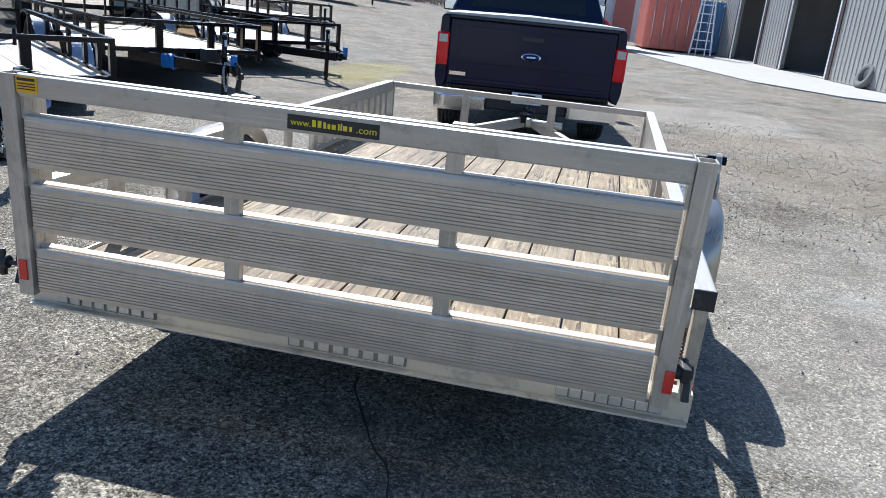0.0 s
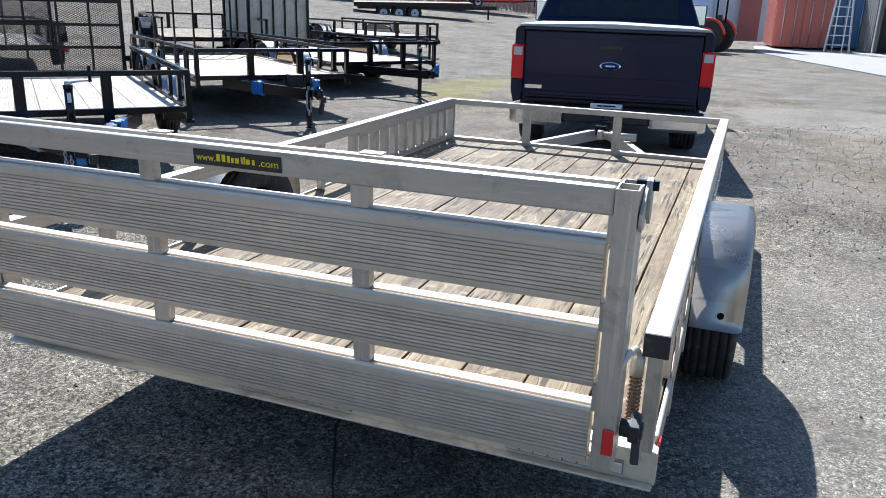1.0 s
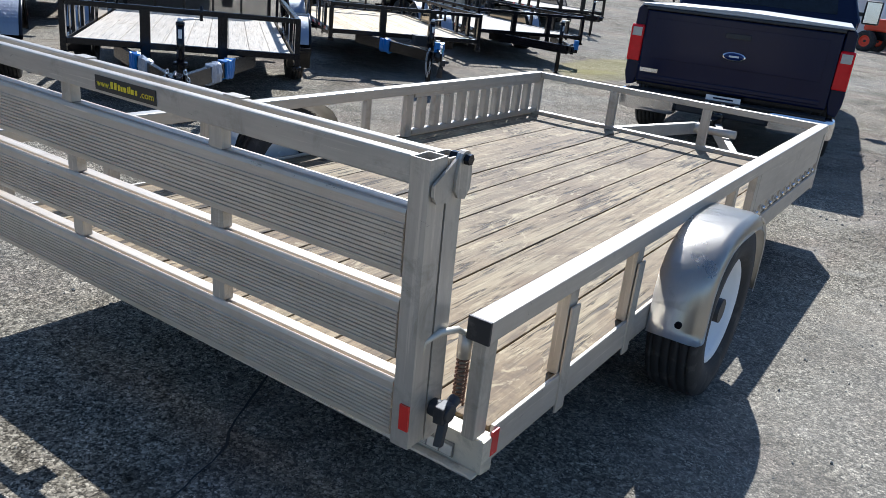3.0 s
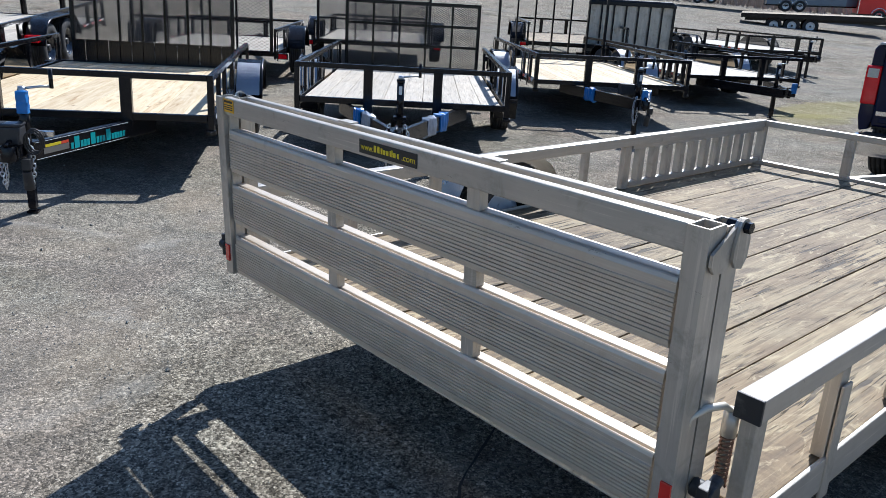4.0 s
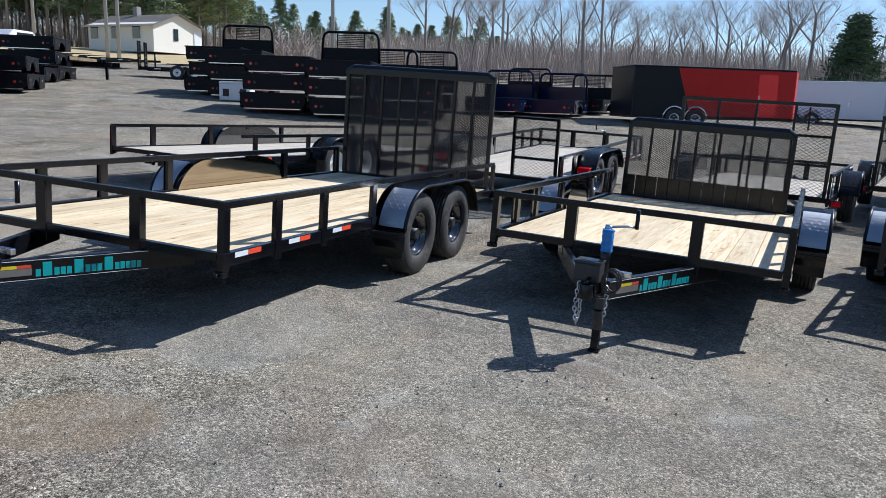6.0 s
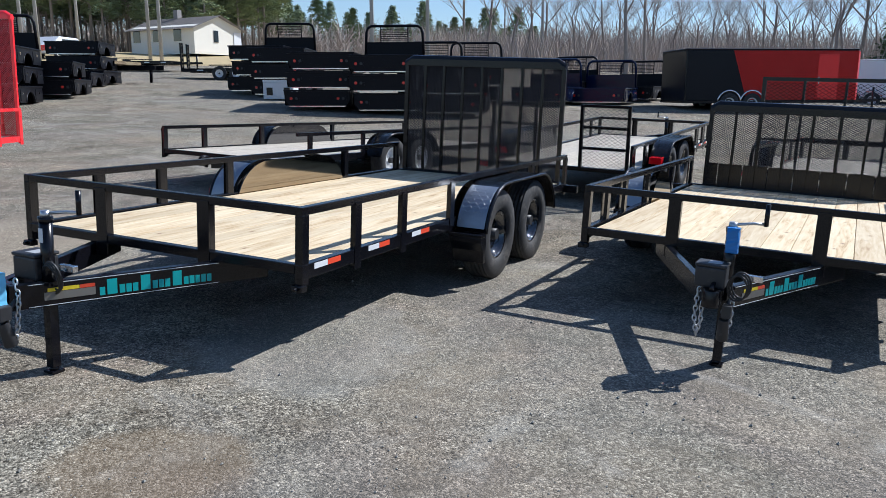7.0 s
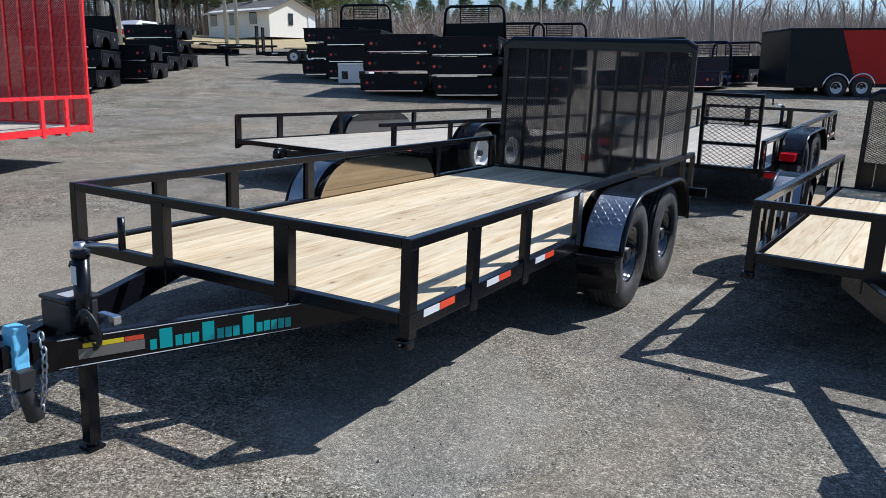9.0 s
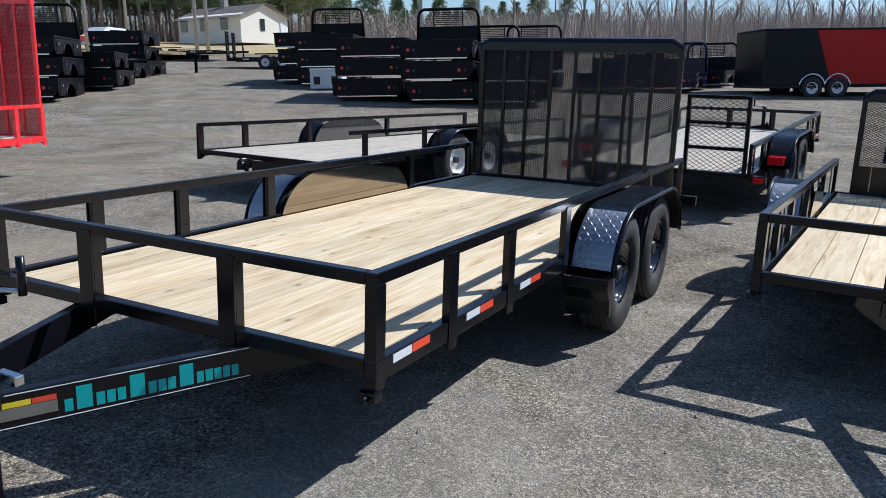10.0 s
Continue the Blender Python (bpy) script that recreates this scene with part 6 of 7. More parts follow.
def enclosed_trailer(name, label, m, L, W, H, skin, front=None, vnose=0.9):
    """A box trailer: skin, roof, corner trims, side door, wheels with a joined fender."""
    t = thing(name, label, "trailer", m, "far trailers")
    w = W / 2
    bm = B()
    o = [(-w, -L), (w, -L), (w, 0.0), (0.25, vnose), (-0.25, vnose), (-w, 0.0)]
    extrude_outline(bm, o, (0.42, H - 0.06), "z")
    part("body", bm, skin, t, bevel=0.02)
    if front is not None:
        bm = B()
        extrude_outline(bm, [(-w - 0.008, -0.02), (w + 0.008, -0.02), (w + 0.008, 0.004), (0.26, vnose + 0.008), (-0.26, vnose + 0.008), (-w - 0.008, 0.004)], (0.43, H - 0.065), "z")
        part("nose", bm, front, t, "red wedge nose", bevel=0.01)
    bm = B()
    o2 = [(a * 1.01, b * 1.005) for a, b in o]
    extrude_outline(bm, o2, (H - 0.0595, H), "z")
    part("roof", bm, M_WHITE_SKIN if skin == M_WHITE_SKIN else skin, t, bevel=0.03)
    bm = B()
    extrude_outline(bm, o2, (0.34, 0.4195), "z")
    part("base_trim", bm, M_BLACK, t)
    for s in (-1, 1):
        if front is not None:
            bm = B()
            vs = [bm.verts.new((s * (w + 0.006), y, z)) for y, z in ((-L * 0.64, 0.45), (0.0, 0.45), (0.0, H - 0.07), (-L * 0.73, H - 0.07))]
            bm.faces.new(vs)
            bmesh.ops.solidify(bm, geom=bm.faces[:], thickness=0.004)
            part("red_side_panel", bm, front, t, "red skin with a slanted edge")
        bm = B()
        box(bm, s * (w + 0.014) - 0.006, s * (w + 0.014) + 0.006, -1.45, -0.70, 0.50, H - 0.20)
        d = part("side_door", bm, front or skin, t, bevel=0.004)
        bm = B()
        box(bm, s * (w + 0.026) - 0.006, s * (w + 0.026) + 0.006, -1.42, -1.38, 1.0, 1.25)
        part("door_handle", bm, M_CHROME, d)
        bm = B()
        box(bm, s * (w + 0.012) - 0.008, s * (w + 0.012) + 0.008, -L, -L + 0.05, 0.43, H - 0.06)
        part("corner_trim", bm, M_CHROME if skin != M_BLACK_SKIN else M_BLACK, t)
        for k in range(2):
            y = -L * 0.74 + k * 0.82
            far_wheel(t, s * (w - 0.02), y, 0.34, 0.34, s)
            bm = B()
            pts = [(s * (w + 0.02), y + math.cos(radians(a)) * 0.42, 0.36 + math.sin(radians(a)) * 0.42) for a in range(0, 181, 20)]
            pipe(bm, pts, 0.035, 6)
            part("fender", bm, M_CHROME, t)
    bm = B()
    for s in (-1, 1):
        beam(bm, (s * 0.6, 0.1, 0.40), (s * 0.05, vnose + 1.0, 0.42), 0.06, 0.10)
    rod(bm, (0, vnose + 0.8, 0.0), (0, vnose + 0.8, 0.9), 0.04, 8)
    part("tongue", bm, M_BLACK, t)
    return t


enclosed_trailer("enclosed_trailer", "enclosed cargo trailer with black rear and red front skin", far_pose(-28.7, 16.3, 1, -0.06), 6.2, 2.3, 2.2, M_BLACK_SKIN, M_RED_SKIN, 0.6)
enclosed_trailer("enclosed_trailer", "white enclosed cargo trailer with smooth sides", far_pose(-33.8, 24.2, -32, -0.1), 5.0, 2.3, 2.1, M_WHITE_SKIN)
enclosed_trailer("enclosed_trailer", "white enclosed cargo trailer with bright roof edge", far_pose(-31.2, 27.4, -34, 0.0), 3.6, 2.3, 2.25, M_WHITE_SKIN)
enclosed_trailer("enclosed_trailer", "black enclosed cargo trailer with side door", far_pose(-34.7, 35.4, -42, -0.1), 3.8, 2.3, 2.2, M_BLACK_SKIN)
enclosed_trailer("enclosed_trailer", "white enclosed cargo trailer beside a black one", far_pose(-37.2, 44.7, -46, -0.2), 4.2, 2.3, 2.3, M_WHITE_SKIN)
enclosed_trailer("enclosed_trailer", "low white enclosed cargo trailer", far_pose(-34.5, 47.0, -48), 3.2, 2.2, 2.0, M_WHITE_SKIN)
enclosed_trailer("enclosed_trailer", "small white enclosed cargo trailer", far_pose(-34.6, 52.0, -46), 2.6, 1.8, 1.7, M_WHITE_SKIN)
enclosed_trailer("horse_trailer", "grey-blue livestock trailer with two axles", far_pose(-25.6, 50.2, -60, 0.4), 4.6, 2.1, 2.35, M_GREY_SKIN)
enclosed_trailer("horse_trailer", "grey-blue livestock trailer parked in line", far_pose(-21.0, 52.8, -60, 0.5), 4.6, 2.1, 2.35, M_GREY_SKIN)
enclosed_trailer("horse_trailer", "red livestock trailer parked in line", far_pose(-16.4, 55.4, -60, 0.5), 4.6, 2.1, 2.35, M_RED_SKIN)


def flat_trailer(x, y, rz, label):
    t = thing("flat_trailer", label, "trailer", far_pose(x, y, rz), "far trailers")
    bm = B()
    box(bm, -1.2, 1.2, -6.5, 0, 0.80, 0.93)
    part("deck", bm, M_OLD_WOOD, t)
    for s in (-1, 1):
        bm = B()
        box(bm, s * 1.22 - 0.02, s * 1.22 + 0.02, -6.5, 0, 0.72, 0.935)
        part("side_member", bm, M_BLACK, t)
        for k in range(3):
            far_wheel(t, s * 0.9, -3.2 - k * 0.85, 0.38, 0.38, s)
        bm = B()
        beam(bm, (s * 0.4, -6.3, 0.66), (s * 0.4, 1.4, 0.66), 0.08, 0.20)
        part("main_beam", bm, M_BLACK, t)
    bm = B()
    beam(bm, (0, 1.0, 0.7), (0, 1.0, 0.02), 0.10, 0.10)
    part("landing_leg", bm, M_BLACK, t)


flat_trailer(-36.0, -11.6, -8, "black flat equipment trailer with dark board deck")
flat_trailer(-15.0, 43.2, -62, "long black flat trailer with three axles")


# ---- house, poles, far vehicle ----
def house():
    t = thing("house", "small cream-sided house with grey shingle gable roof", "house", far_pose(-74.5, -19.1, 57))
    L, D, H, R = 8.0, 5.6, 2.30, 1.05
    bm = B()
    o = [(-D / 2, 0), (D / 2, 0), (D / 2, H), (0, H + R - 0.1), (-D / 2, H)]
    vsA = [bm.verts.new((L / 2, a, b)) for a, b in o]
    vsB = [bm.verts.new((-L / 2, a, b)) for a, b in o]
    n = len(o)
    for k in range(n):
        j = (k + 1) % n
        bm.faces.new((vsA[k], vsA[j], vsB[j], vsB[k]))
    bm.faces.new(vsA)
    bm.faces.new(vsB[::-1])
    part("wall", bm, M_HOUSE, t)
    for s in (-1, 1):
        bm = B()
        vs = [bm.verts.new(c) for c in ((-L / 2 - 0.4, 0, H + R), (L / 2 + 0.4, 0, H + R), (L / 2 + 0.4, s * (D / 2 + 0.5), H - 0.22), (-L / 2 - 0.4, s * (D / 2 + 0.5), H - 0.22))]
        bm.faces.new(vs)
        bmesh.ops.solidify(bm, geom=bm.faces[:], thickness=0.12)
        part("roof", bm, M_SHINGLE, t)
    for x, y, w, h, zc in ((L / 2 + 0.01, -0.3, 0.5, 1.0, 1.55), (L / 2 + 0.01, 2.3, 0.9, 2.0, 1.0)):
        bm = B()
        box(bm, x, x + 0.05, y - w / 2, y + w / 2, zc - h / 2, zc + h / 2)
        part("window" if h < 1.5 else "door", bm, M_GLASS if h < 1.5 else M_WHITE_SKIN, t)
    for k in range(3):
        bm = B()
        x = -3.2 + 2.6 * k
        box(bm, x - 0.45, x + 0.45, -D / 2 - 0.05, -D / 2 - 0.005, 1.1, 2.1)
        part("window", bm, M_GLASS, t)
    bm = B()
    box(bm, -1.2, -0.7, -0.25, 0.25, H + R - 0.1, H + R + 0.7)
    part("chimney", bm, M_SHINGLE, t)


house()


def pole(x, y, h, r=0.14, arm=True):
    t = thing("utility_pole", "weathered grey wooden utility pole", "utility pole", far_pose(x, y), "poles along the road")
    bm = B()
    rod(bm, (0, 0, 0), (0, 0, h), r, 10, r * 0.65)
    part("shaft", bm, M_POLE, t)
    if arm:
        bm = B()
        box(bm, -0.06, 0.06, -1.1, 1.1, h - 0.7, h - 0.55)
        part("cross_arm", bm, M_POLE, t)


for x, y, h in ((-58.7, -16.8, 12), (-59.4, -17.8, 12), (-71.0, -27.3, 13), (-52.0, -1.5, 13), (-56.0, 2.2, 13), (-58.0, -25.0, 13), (-60.0, -27.0, 13), (-66.0, 12.0, 12)):
    pole(x, y, h)


def far_pickup():
    t = thing("parked_car", "white and red car parked by the road", "car", far_pose(-62.0, -25.0, 70))
    bm = B()
    o = [(-2.2, 0.35), (2.2, 0.35), (2.25, 0.85), (1.2, 1.0), (0.6, 1.55), (-1.2, 1.6), (-1.9, 1.05), (-2.25, 0.95)]
    extrude_outline(bm, o, (-0.88, 0.88), "x")
    part("body", bm, M_WHITE_SKIN, t, bevel=0.08)
    bm = B()
    box(bm, -0.90, 0.90, -2.28, -1.7, 0.55, 0.95)
    part("rear_panel", bm, M_RED, t, bevel=0.05)
    bm = B()
    box(bm, -0.885, 0.885, -1.0, 0.7, 1.06, 1.44)
    part("window_band", bm, M_GLASS, t, bevel=0.05)
    for s in (-1, 1):
        for y in (-1.4, 1.4):
            far_wheel(t, s * 0.8, y, 0.33, 0.33, s)


far_pickup()


def silver_box(x, y, rz):
    """A bright steel tool box standing by the stacks."""
    t = thing("tool_box", "bright silver steel tool box beside the stacked truck beds", "tool box", far_pose(x, y, rz))
    bm = B()
    box(bm, -0.55, 0.55, -0.3, 0.3, 0.0, 0.58)
    body = part("body", bm, M_WHITE_SKIN, t, bevel=0.02)
    bm = B()
    box(bm, -0.56, 0.56, -0.31, 0.31, 0.5805, 0.66)
    part("lid", bm, M_WHITE_SKIN, t, bevel=0.02)
    # black plates paint the shade inside open lamp cutouts; the face stays closed
    for x0 in (-0.42, 0.20):
        bm = B()
        box(bm, x0, x0 + 0.22, -0.312, -0.3005, 0.14, 0.40)
        part("lamp_hole", bm, M_BLACK, body)


silver_box(-28.7, -3.95, 80)

# ---- workshop and containers to the north-east ----
def workshop():
    """A long sheet-metal workshop whose open bays face the lot."""
    z0 = 0.05
    x0, y0, x1, y1 = 4.55, 43.0, 7.9, 24.0
    d = Vector((x1 - x0, y1 - y0, 0))
    L = d.length
    m = Matrix.Translation((x0, y0, z0)) @ Matrix.Rotation(math.atan2(d.y, d.x), 4, "Z")
    t = thing("workshop_building", "long off-white sheet-metal workshop with open roll-up bays", "building", m)
    H, D = 4.6, 9.0
    # wall bays along local x; openings between
    bays = [(0.0, 2.4), (6.2, 8.9), (13.6, 19.5)]
    for a, b in bays:
        bm = B()
        box(bm, a, b, 0.0, 0.2, 0, H)
        part("wall", bm, M_SHED, t)
        bm = B()
        n = int((b - a) / 0.3)
        for k in range(n):
            x = a + 0.15 + k * 0.3
            box(bm, x - 0.02, x + 0.02, -0.018, -0.0005, 0.05, H)
        part("wall_ribs", bm, M_SHED, t)
    for a, b in ((2.4, 6.2), (8.9, 13.6)):
        bm = B()
        box(bm, a + 0.001, b - 0.001, 0.0, 0.2, 3.6, H)
        part("lintel", bm, M_SHED, t)
        for x in (a, b):
            bm = B()
            box(bm, x - 0.11, x + 0.11, -0.05, -0.02, 0, 3.7)
            part("door_trim", bm, M_SHED_TRIM, t, "dark brown door trim")
            bm = B()
            box(bm, x - 0.16 + (0.27 if x == a else -0.06), x - 0.05 + (0.27 if x == a else -0.06), -0.06, -0.02, 0, 3.7)
            part("door_track", bm, M_WHITE_SKIN, t)
    for a, b, c, e in ((0, L, D, D + 0.2), (0.0, 0.2, 0.201, D), (L - 0.2, L, 0.201, D)):
        bm = B()
        box(bm, a, b, c, e, 0, H)
        part("wall", bm, M_SHED, t)
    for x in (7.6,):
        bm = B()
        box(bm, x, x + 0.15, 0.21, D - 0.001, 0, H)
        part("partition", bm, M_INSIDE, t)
    bm = B()
    box(bm, 0.21, L - 0.21, 0.21, D - 0.001, -0.02, 0.006)
    part("floor_slab", bm, M_CONCRETE, t)
    bm = B()
    box(bm, -0.3, L + 0.3, -0.35, D + 0.5, H + 0.001, H + 0.2)
    part("roof", bm, M_SHED_TRIM, t)
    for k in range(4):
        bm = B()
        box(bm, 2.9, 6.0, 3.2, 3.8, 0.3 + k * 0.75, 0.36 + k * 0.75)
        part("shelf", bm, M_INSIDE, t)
    return m


WM = workshop()


def shop_things():
    r = random.Random(5)
    for k in range(16):
        x, y, z = r.uniform(3.0, 5.9), 3.5, (0.36, 1.11, 1.86)[k % 3]
        bm = B()
        w, h = r.uniform(0.15, 0.35), r.uniform(0.15, 0.45)
        box(bm, -w / 2, w / 2, -0.2, 0.2, 0, h)
        solid("storage_box", bm, (M_BLACK_PLASTIC, M_RUST, M_INSIDE)[k % 3], "storage box on the workshop shelf", "box", "workshop stores", m=WM @ pose(x, y, z, 0, 0, r.uniform(-8, 8)), bevel=0.01)
    for k in range(7):
        x, y = r.uniform(9.3, 12.8), r.uniform(2.2, 5.0)
        bm = B()
        w, h = r.uniform(0.3, 0.6), r.uniform(0.4, 0.9)
        box(bm, -w / 2, w / 2, -0.3, 0.3, 0.1, h)
        for s in (-1, 1):
            rod(bm, (s * w / 2, 0.3, 0.1), (s * w / 2 + 0.05 * s, 0.3, 0.1), 0.1, 12)
        pipe(bm, [(-w / 2, 0.3, h), (-w / 2, 0.5, h + 0.35), (w / 2, 0.5, h + 0.35), (w / 2, 0.3, h)], 0.02, 6)
        solid("shop_cart", bm, M_BLACK_PLASTIC, "dark wheeled shop cart inside the bay", "cart", "workshop carts", m=WM @ pose(x, y, 0, 0, 0, r.uniform(0, 360)), bevel=0.015)
    # tyre leaning at the door post
    t = thing("loose_tyre", "grey worn tyre leaning on the workshop wall", "tyre", pose(7.35, 26.9, 0.0, 0, 0, 12) @ pose(0, 0, 0.42, 0, 22, 0))
    bm = B()
    lathe(bm, [(-0.09, 0.24), (-0.11, 0.30), (-0.11, 0.38), (-0.08, 0.43), (0.08, 0.43), (0.11, 0.38), (0.11, 0.30), (0.09, 0.24), (0.0, 0.23), (-0.09, 0.24)], 36)
    part("tyre", bm, surface("dusty_tyre", (0.16, 0.155, 0.15), 0.9, 0.0, 0.3, 6, 90, 0.2), t)
    # ladder
    t = thing("folding_ladder", "tall white folding stepladder beside the containers", "ladder", pose(3.3, 39.3, lot_height(3.3, 39.3), 0, 0, -20))
    for dy, lean in ((0.0, 0.13), (1.1, -0.13)):
        for s in (-1, 1):
            bm = B()
            beam(bm, (s * 0.36, dy, 0), (s * 0.22, dy + lean * 3.8, 3.8), 0.05, 0.08)
            part("rail", bm, M_WHITE_SKIN, t)
        for k in range(9):
            z = 0.35 + k * 0.4
            bm = B()
            beam(bm, (-0.34 + 0.035 * z, dy + lean * z, z), (0.34 - 0.035 * z, dy + lean * z, z), 0.08, 0.035)
            part("rung", bm, M_WHITE_SKIN, t)
    # shipping containers
    for x, y, rz, mat, lab in ((2.0, 41.2, 4, M_CONT_RED, "faded red corrugated shipping container"), (4.2, 42.8, 4, M_CONT_BLUE, "blue corrugated shipping container")):
        t = thing("shipping_container", lab, "container", pose(x, y, lot_height(x, y), 0, 0, rz), "containers")
        bm = B()
        box(bm, -1.2, 1.2, 0, 6.0, 0.12, 2.6)
        part("shell", bm, mat, t, bevel=0.02)
        for k in range(2):
            bm = B()
            box(bm, -1.16 + k * 1.17, -0.01 + k * 1.17, -0.05, -0.001, 0.16, 2.54)
            dr = part("door", bm, mat, t, bevel=0.01)
            for j in range(6):
                bm = B()
                xx = -1.08 + k * 1.17 + j * 0.18
                box(bm, xx, xx + 0.09, -0.075, -0.0505, 0.25, 2.45)
                part("corrugation", bm, mat, dr)
            for xx in (-0.85 + k * 1.17, -0.35 + k * 1.17):
                bm = B()
                rod(bm, (xx, -0.09, 0.2), (xx, -0.09, 2.5), 0.02, 8)
                part("lock_rod", bm, M_ZINC, dr)
        for s in (-1, 1):
            bm = B()
            for j in range(26):
                box(bm, s * 1.2 - 0.025, s * 1.2 + 0.025, 0.15 + j * 0.225, 0.27 + j * 0.225, 0.25, 2.48)
            part("side_corrugation", bm, mat, t)
    bm = B()
    box(bm, -4.6, 0.4, 39.2, 39.45, 0.35, 4.2)
    solid("wall_north", bm, M_PINKWHITE, "pale sheet wall behind the truck", "wall", kind="structure")
    bm = B()
    box(bm, -0.75, 0.15, 38.9, 39.18, 0.4, 3.6)
    solid("sheet_panel", bm, M_CONT_RED, "faded pink sheet leaning on the pale wall", "panel", bevel=0.01)
    bm = B()
    lathe(bm, [(0.0, 0.001), (0.0, 0.7), (0.1, 0.82), (1.4, 0.82), (1.55, 0.7), (1.55, 0.001)], 28, "x")
    solid("propane_tank", bm, M_WHITE_SKIN, "white horizontal tank on the wall's ledge", "tank", m=pose(-3.4, 38.3, 1.3))
    bm = B()
    box(bm, -3.5, -1.7, 37.9, 38.7, 0.40, 0.52)
    for x in (-3.3, -2.0):
        box(bm, x, x + 0.1, 38.0, 38.6, 0.30, 0.50)
    solid("tank_cradle", bm, M_CONCRETE, "concrete cradle under the tank", "cradle")


shop_things()


def apron():
    """The concrete apron along the workshop, a few centimetres proud of the lot."""
    bm = B()
    pts = ((0.2, 36.6), (1.6, 31.0), (3.7, 24.3), (5.6, 22.0), (9.6, 21.2), (8.0, 24.1), (4.7, 43.0), (0.0, 43.0))
    top = [bm.verts.new((x, y, max(0.0, lot_height(x, y)) + 0.035)) for x, y in pts]
    low = [bm.verts.new((x, y, lot_height(x, y) - 0.1)) for x, y in pts]
    n = len(pts)
    bm.faces.new(top)
    for k in range(n):
        j = (k + 1) % n
        bm.faces.new((low[k], low[j], top[j], top[k]))
    solid("pavement", bm, M_CONCRETE, "pale concrete apron before the workshop", "pavement", kind="structure")


apron()


def tractor():
    t = thing("compact_tractor", "orange compact tractor with large lugged rear wheels", "tractor", pose(-1.75, 34.0, lot_height(-1.75, 34.0), 0, 0, 72))
    bm = B()
    box(bm, -0.28, 0.28, 0.2, 1.7, 0.75, 1.2)
    part("hood", bm, M_ORANGE, t, bevel=0.06)
    bm = B()
    box(bm, -0.2, 0.2, -0.5, 1.6, 0.45, 0.75)
    part("chassis", bm, M_BLACK, t, bevel=0.02)
    for s in (-1, 1):
        wheel(t, (s * 0.6, -0.3, 0.62), 0.62, 0.34, M_ORANGE, 0.36, s, 6)
        wheel(t, (s * 0.5, 1.4, 0.38), 0.38, 0.22, M_ORANGE, 0.2, s, 6)
        bm = B()
        pts = [(s * 0.6, -0.3 + math.cos(radians(a)) * 0.68, 0.62 + math.sin(radians(a)) * 0.68) for a in range(30, 171, 20)]
        pipe(bm, pts, 0.07, 6)
        part("mudguard", bm, M_ORANGE, t)
    bm = B()
    box(bm, -0.25, 0.25, -0.45, -0.05, 0.95, 1.05)
    box(bm, -0.25, 0.25, -0.52, -0.45, 1.05, 1.45)
    part("seat", bm, M_BLACK_PLASTIC, t, bevel=0.04)
    bm = B()
    pipe(bm, [(-0.5, -0.55, 0.9), (-0.5, -0.55, 2.1), (0.5, -0.55, 2.1), (0.5, -0.55, 0.9)], 0.04, 8)
    part("roll_bar", bm, M_BLACK, t)


tractor()

# ---- woods ----
def branch_mesh(seed, height, spread, levels, material, r0=0.16, droop=0.0):
    """A bare tree: a forked trunk whose limbs divide into fine twigs. Returns trunk and crown meshes."""
    r = random.Random(seed)
    tv, tf, cv, cf = [], [], [], []

    def limb(verts, faces, p, q, ra, rb, n):
        d = (q - p).normalized()
        s = d.orthogonal().normalized()
        u = d.cross(s)
        b = len(verts)
        for o, rad in ((p, ra), (q, rb)):
            for k in range(n):
                a = k * math.tau / n
                verts.append(tuple(o + s * math.cos(a) * rad + u * math.sin(a) * rad))
        for k in range(n):
            j = (k + 1) % n
            faces.append((b + k, b + j, b + n + j, b + n + k))

    def grow(p, d, length, rad, level):
        steps = 3
        for i in range(steps):
            q = p + d * (length / steps)
            r2 = rad * 0.82
            v, f, n = (tv, tf, 6) if level <= 1 else (cv, cf, 3)
            limb(v, f, p, q, rad, r2, n)
            p, rad = q, r2
            d = (d + Vector((r.uniform(-0.16, 0.16), r.uniform(-0.16, 0.16), r.uniform(-0.02, 0.10) - droop))).normalized()
            if level < levels and (i > 0 or level > 0):
                for _ in range(2 if level < 2 else 3):
                    side = Vector((r.uniform(-1, 1), r.uniform(-1, 1), r.uniform(0.0, 0.5))).normalized()
                    nd = (d * (1.0 - spread) + side * spread).normalized()
                    grow(p, nd, length * r.uniform(0.45, 0.72), rad * r.uniform(0.42, 0.6), level + 1)

    grow(Vector((0, 0, 0)), Vector((r.uniform(-0.05, 0.05), r.uniform(-0.05, 0.05), 1)).normalized(), height * 0.50, r0, 0)
    out = []
    for nm, v, f in (("trunk", tv, tf), ("crown", cv, cf)):
        me = bpy.data.meshes.new(nm)
        me.from_pydata(v, [], f)
        me.materials.append(M_BARK if nm == "trunk" else material)
        out.append(me)
    return out


def tree_thing(meshes, m, label, category="tree", group="bare trees along the lot's edge"):
    t = thing("tree", label, category, m, group)
    for me in meshes:
        ob = new(me.name.split(".")[0], me)
        ob.parent = t
    return t


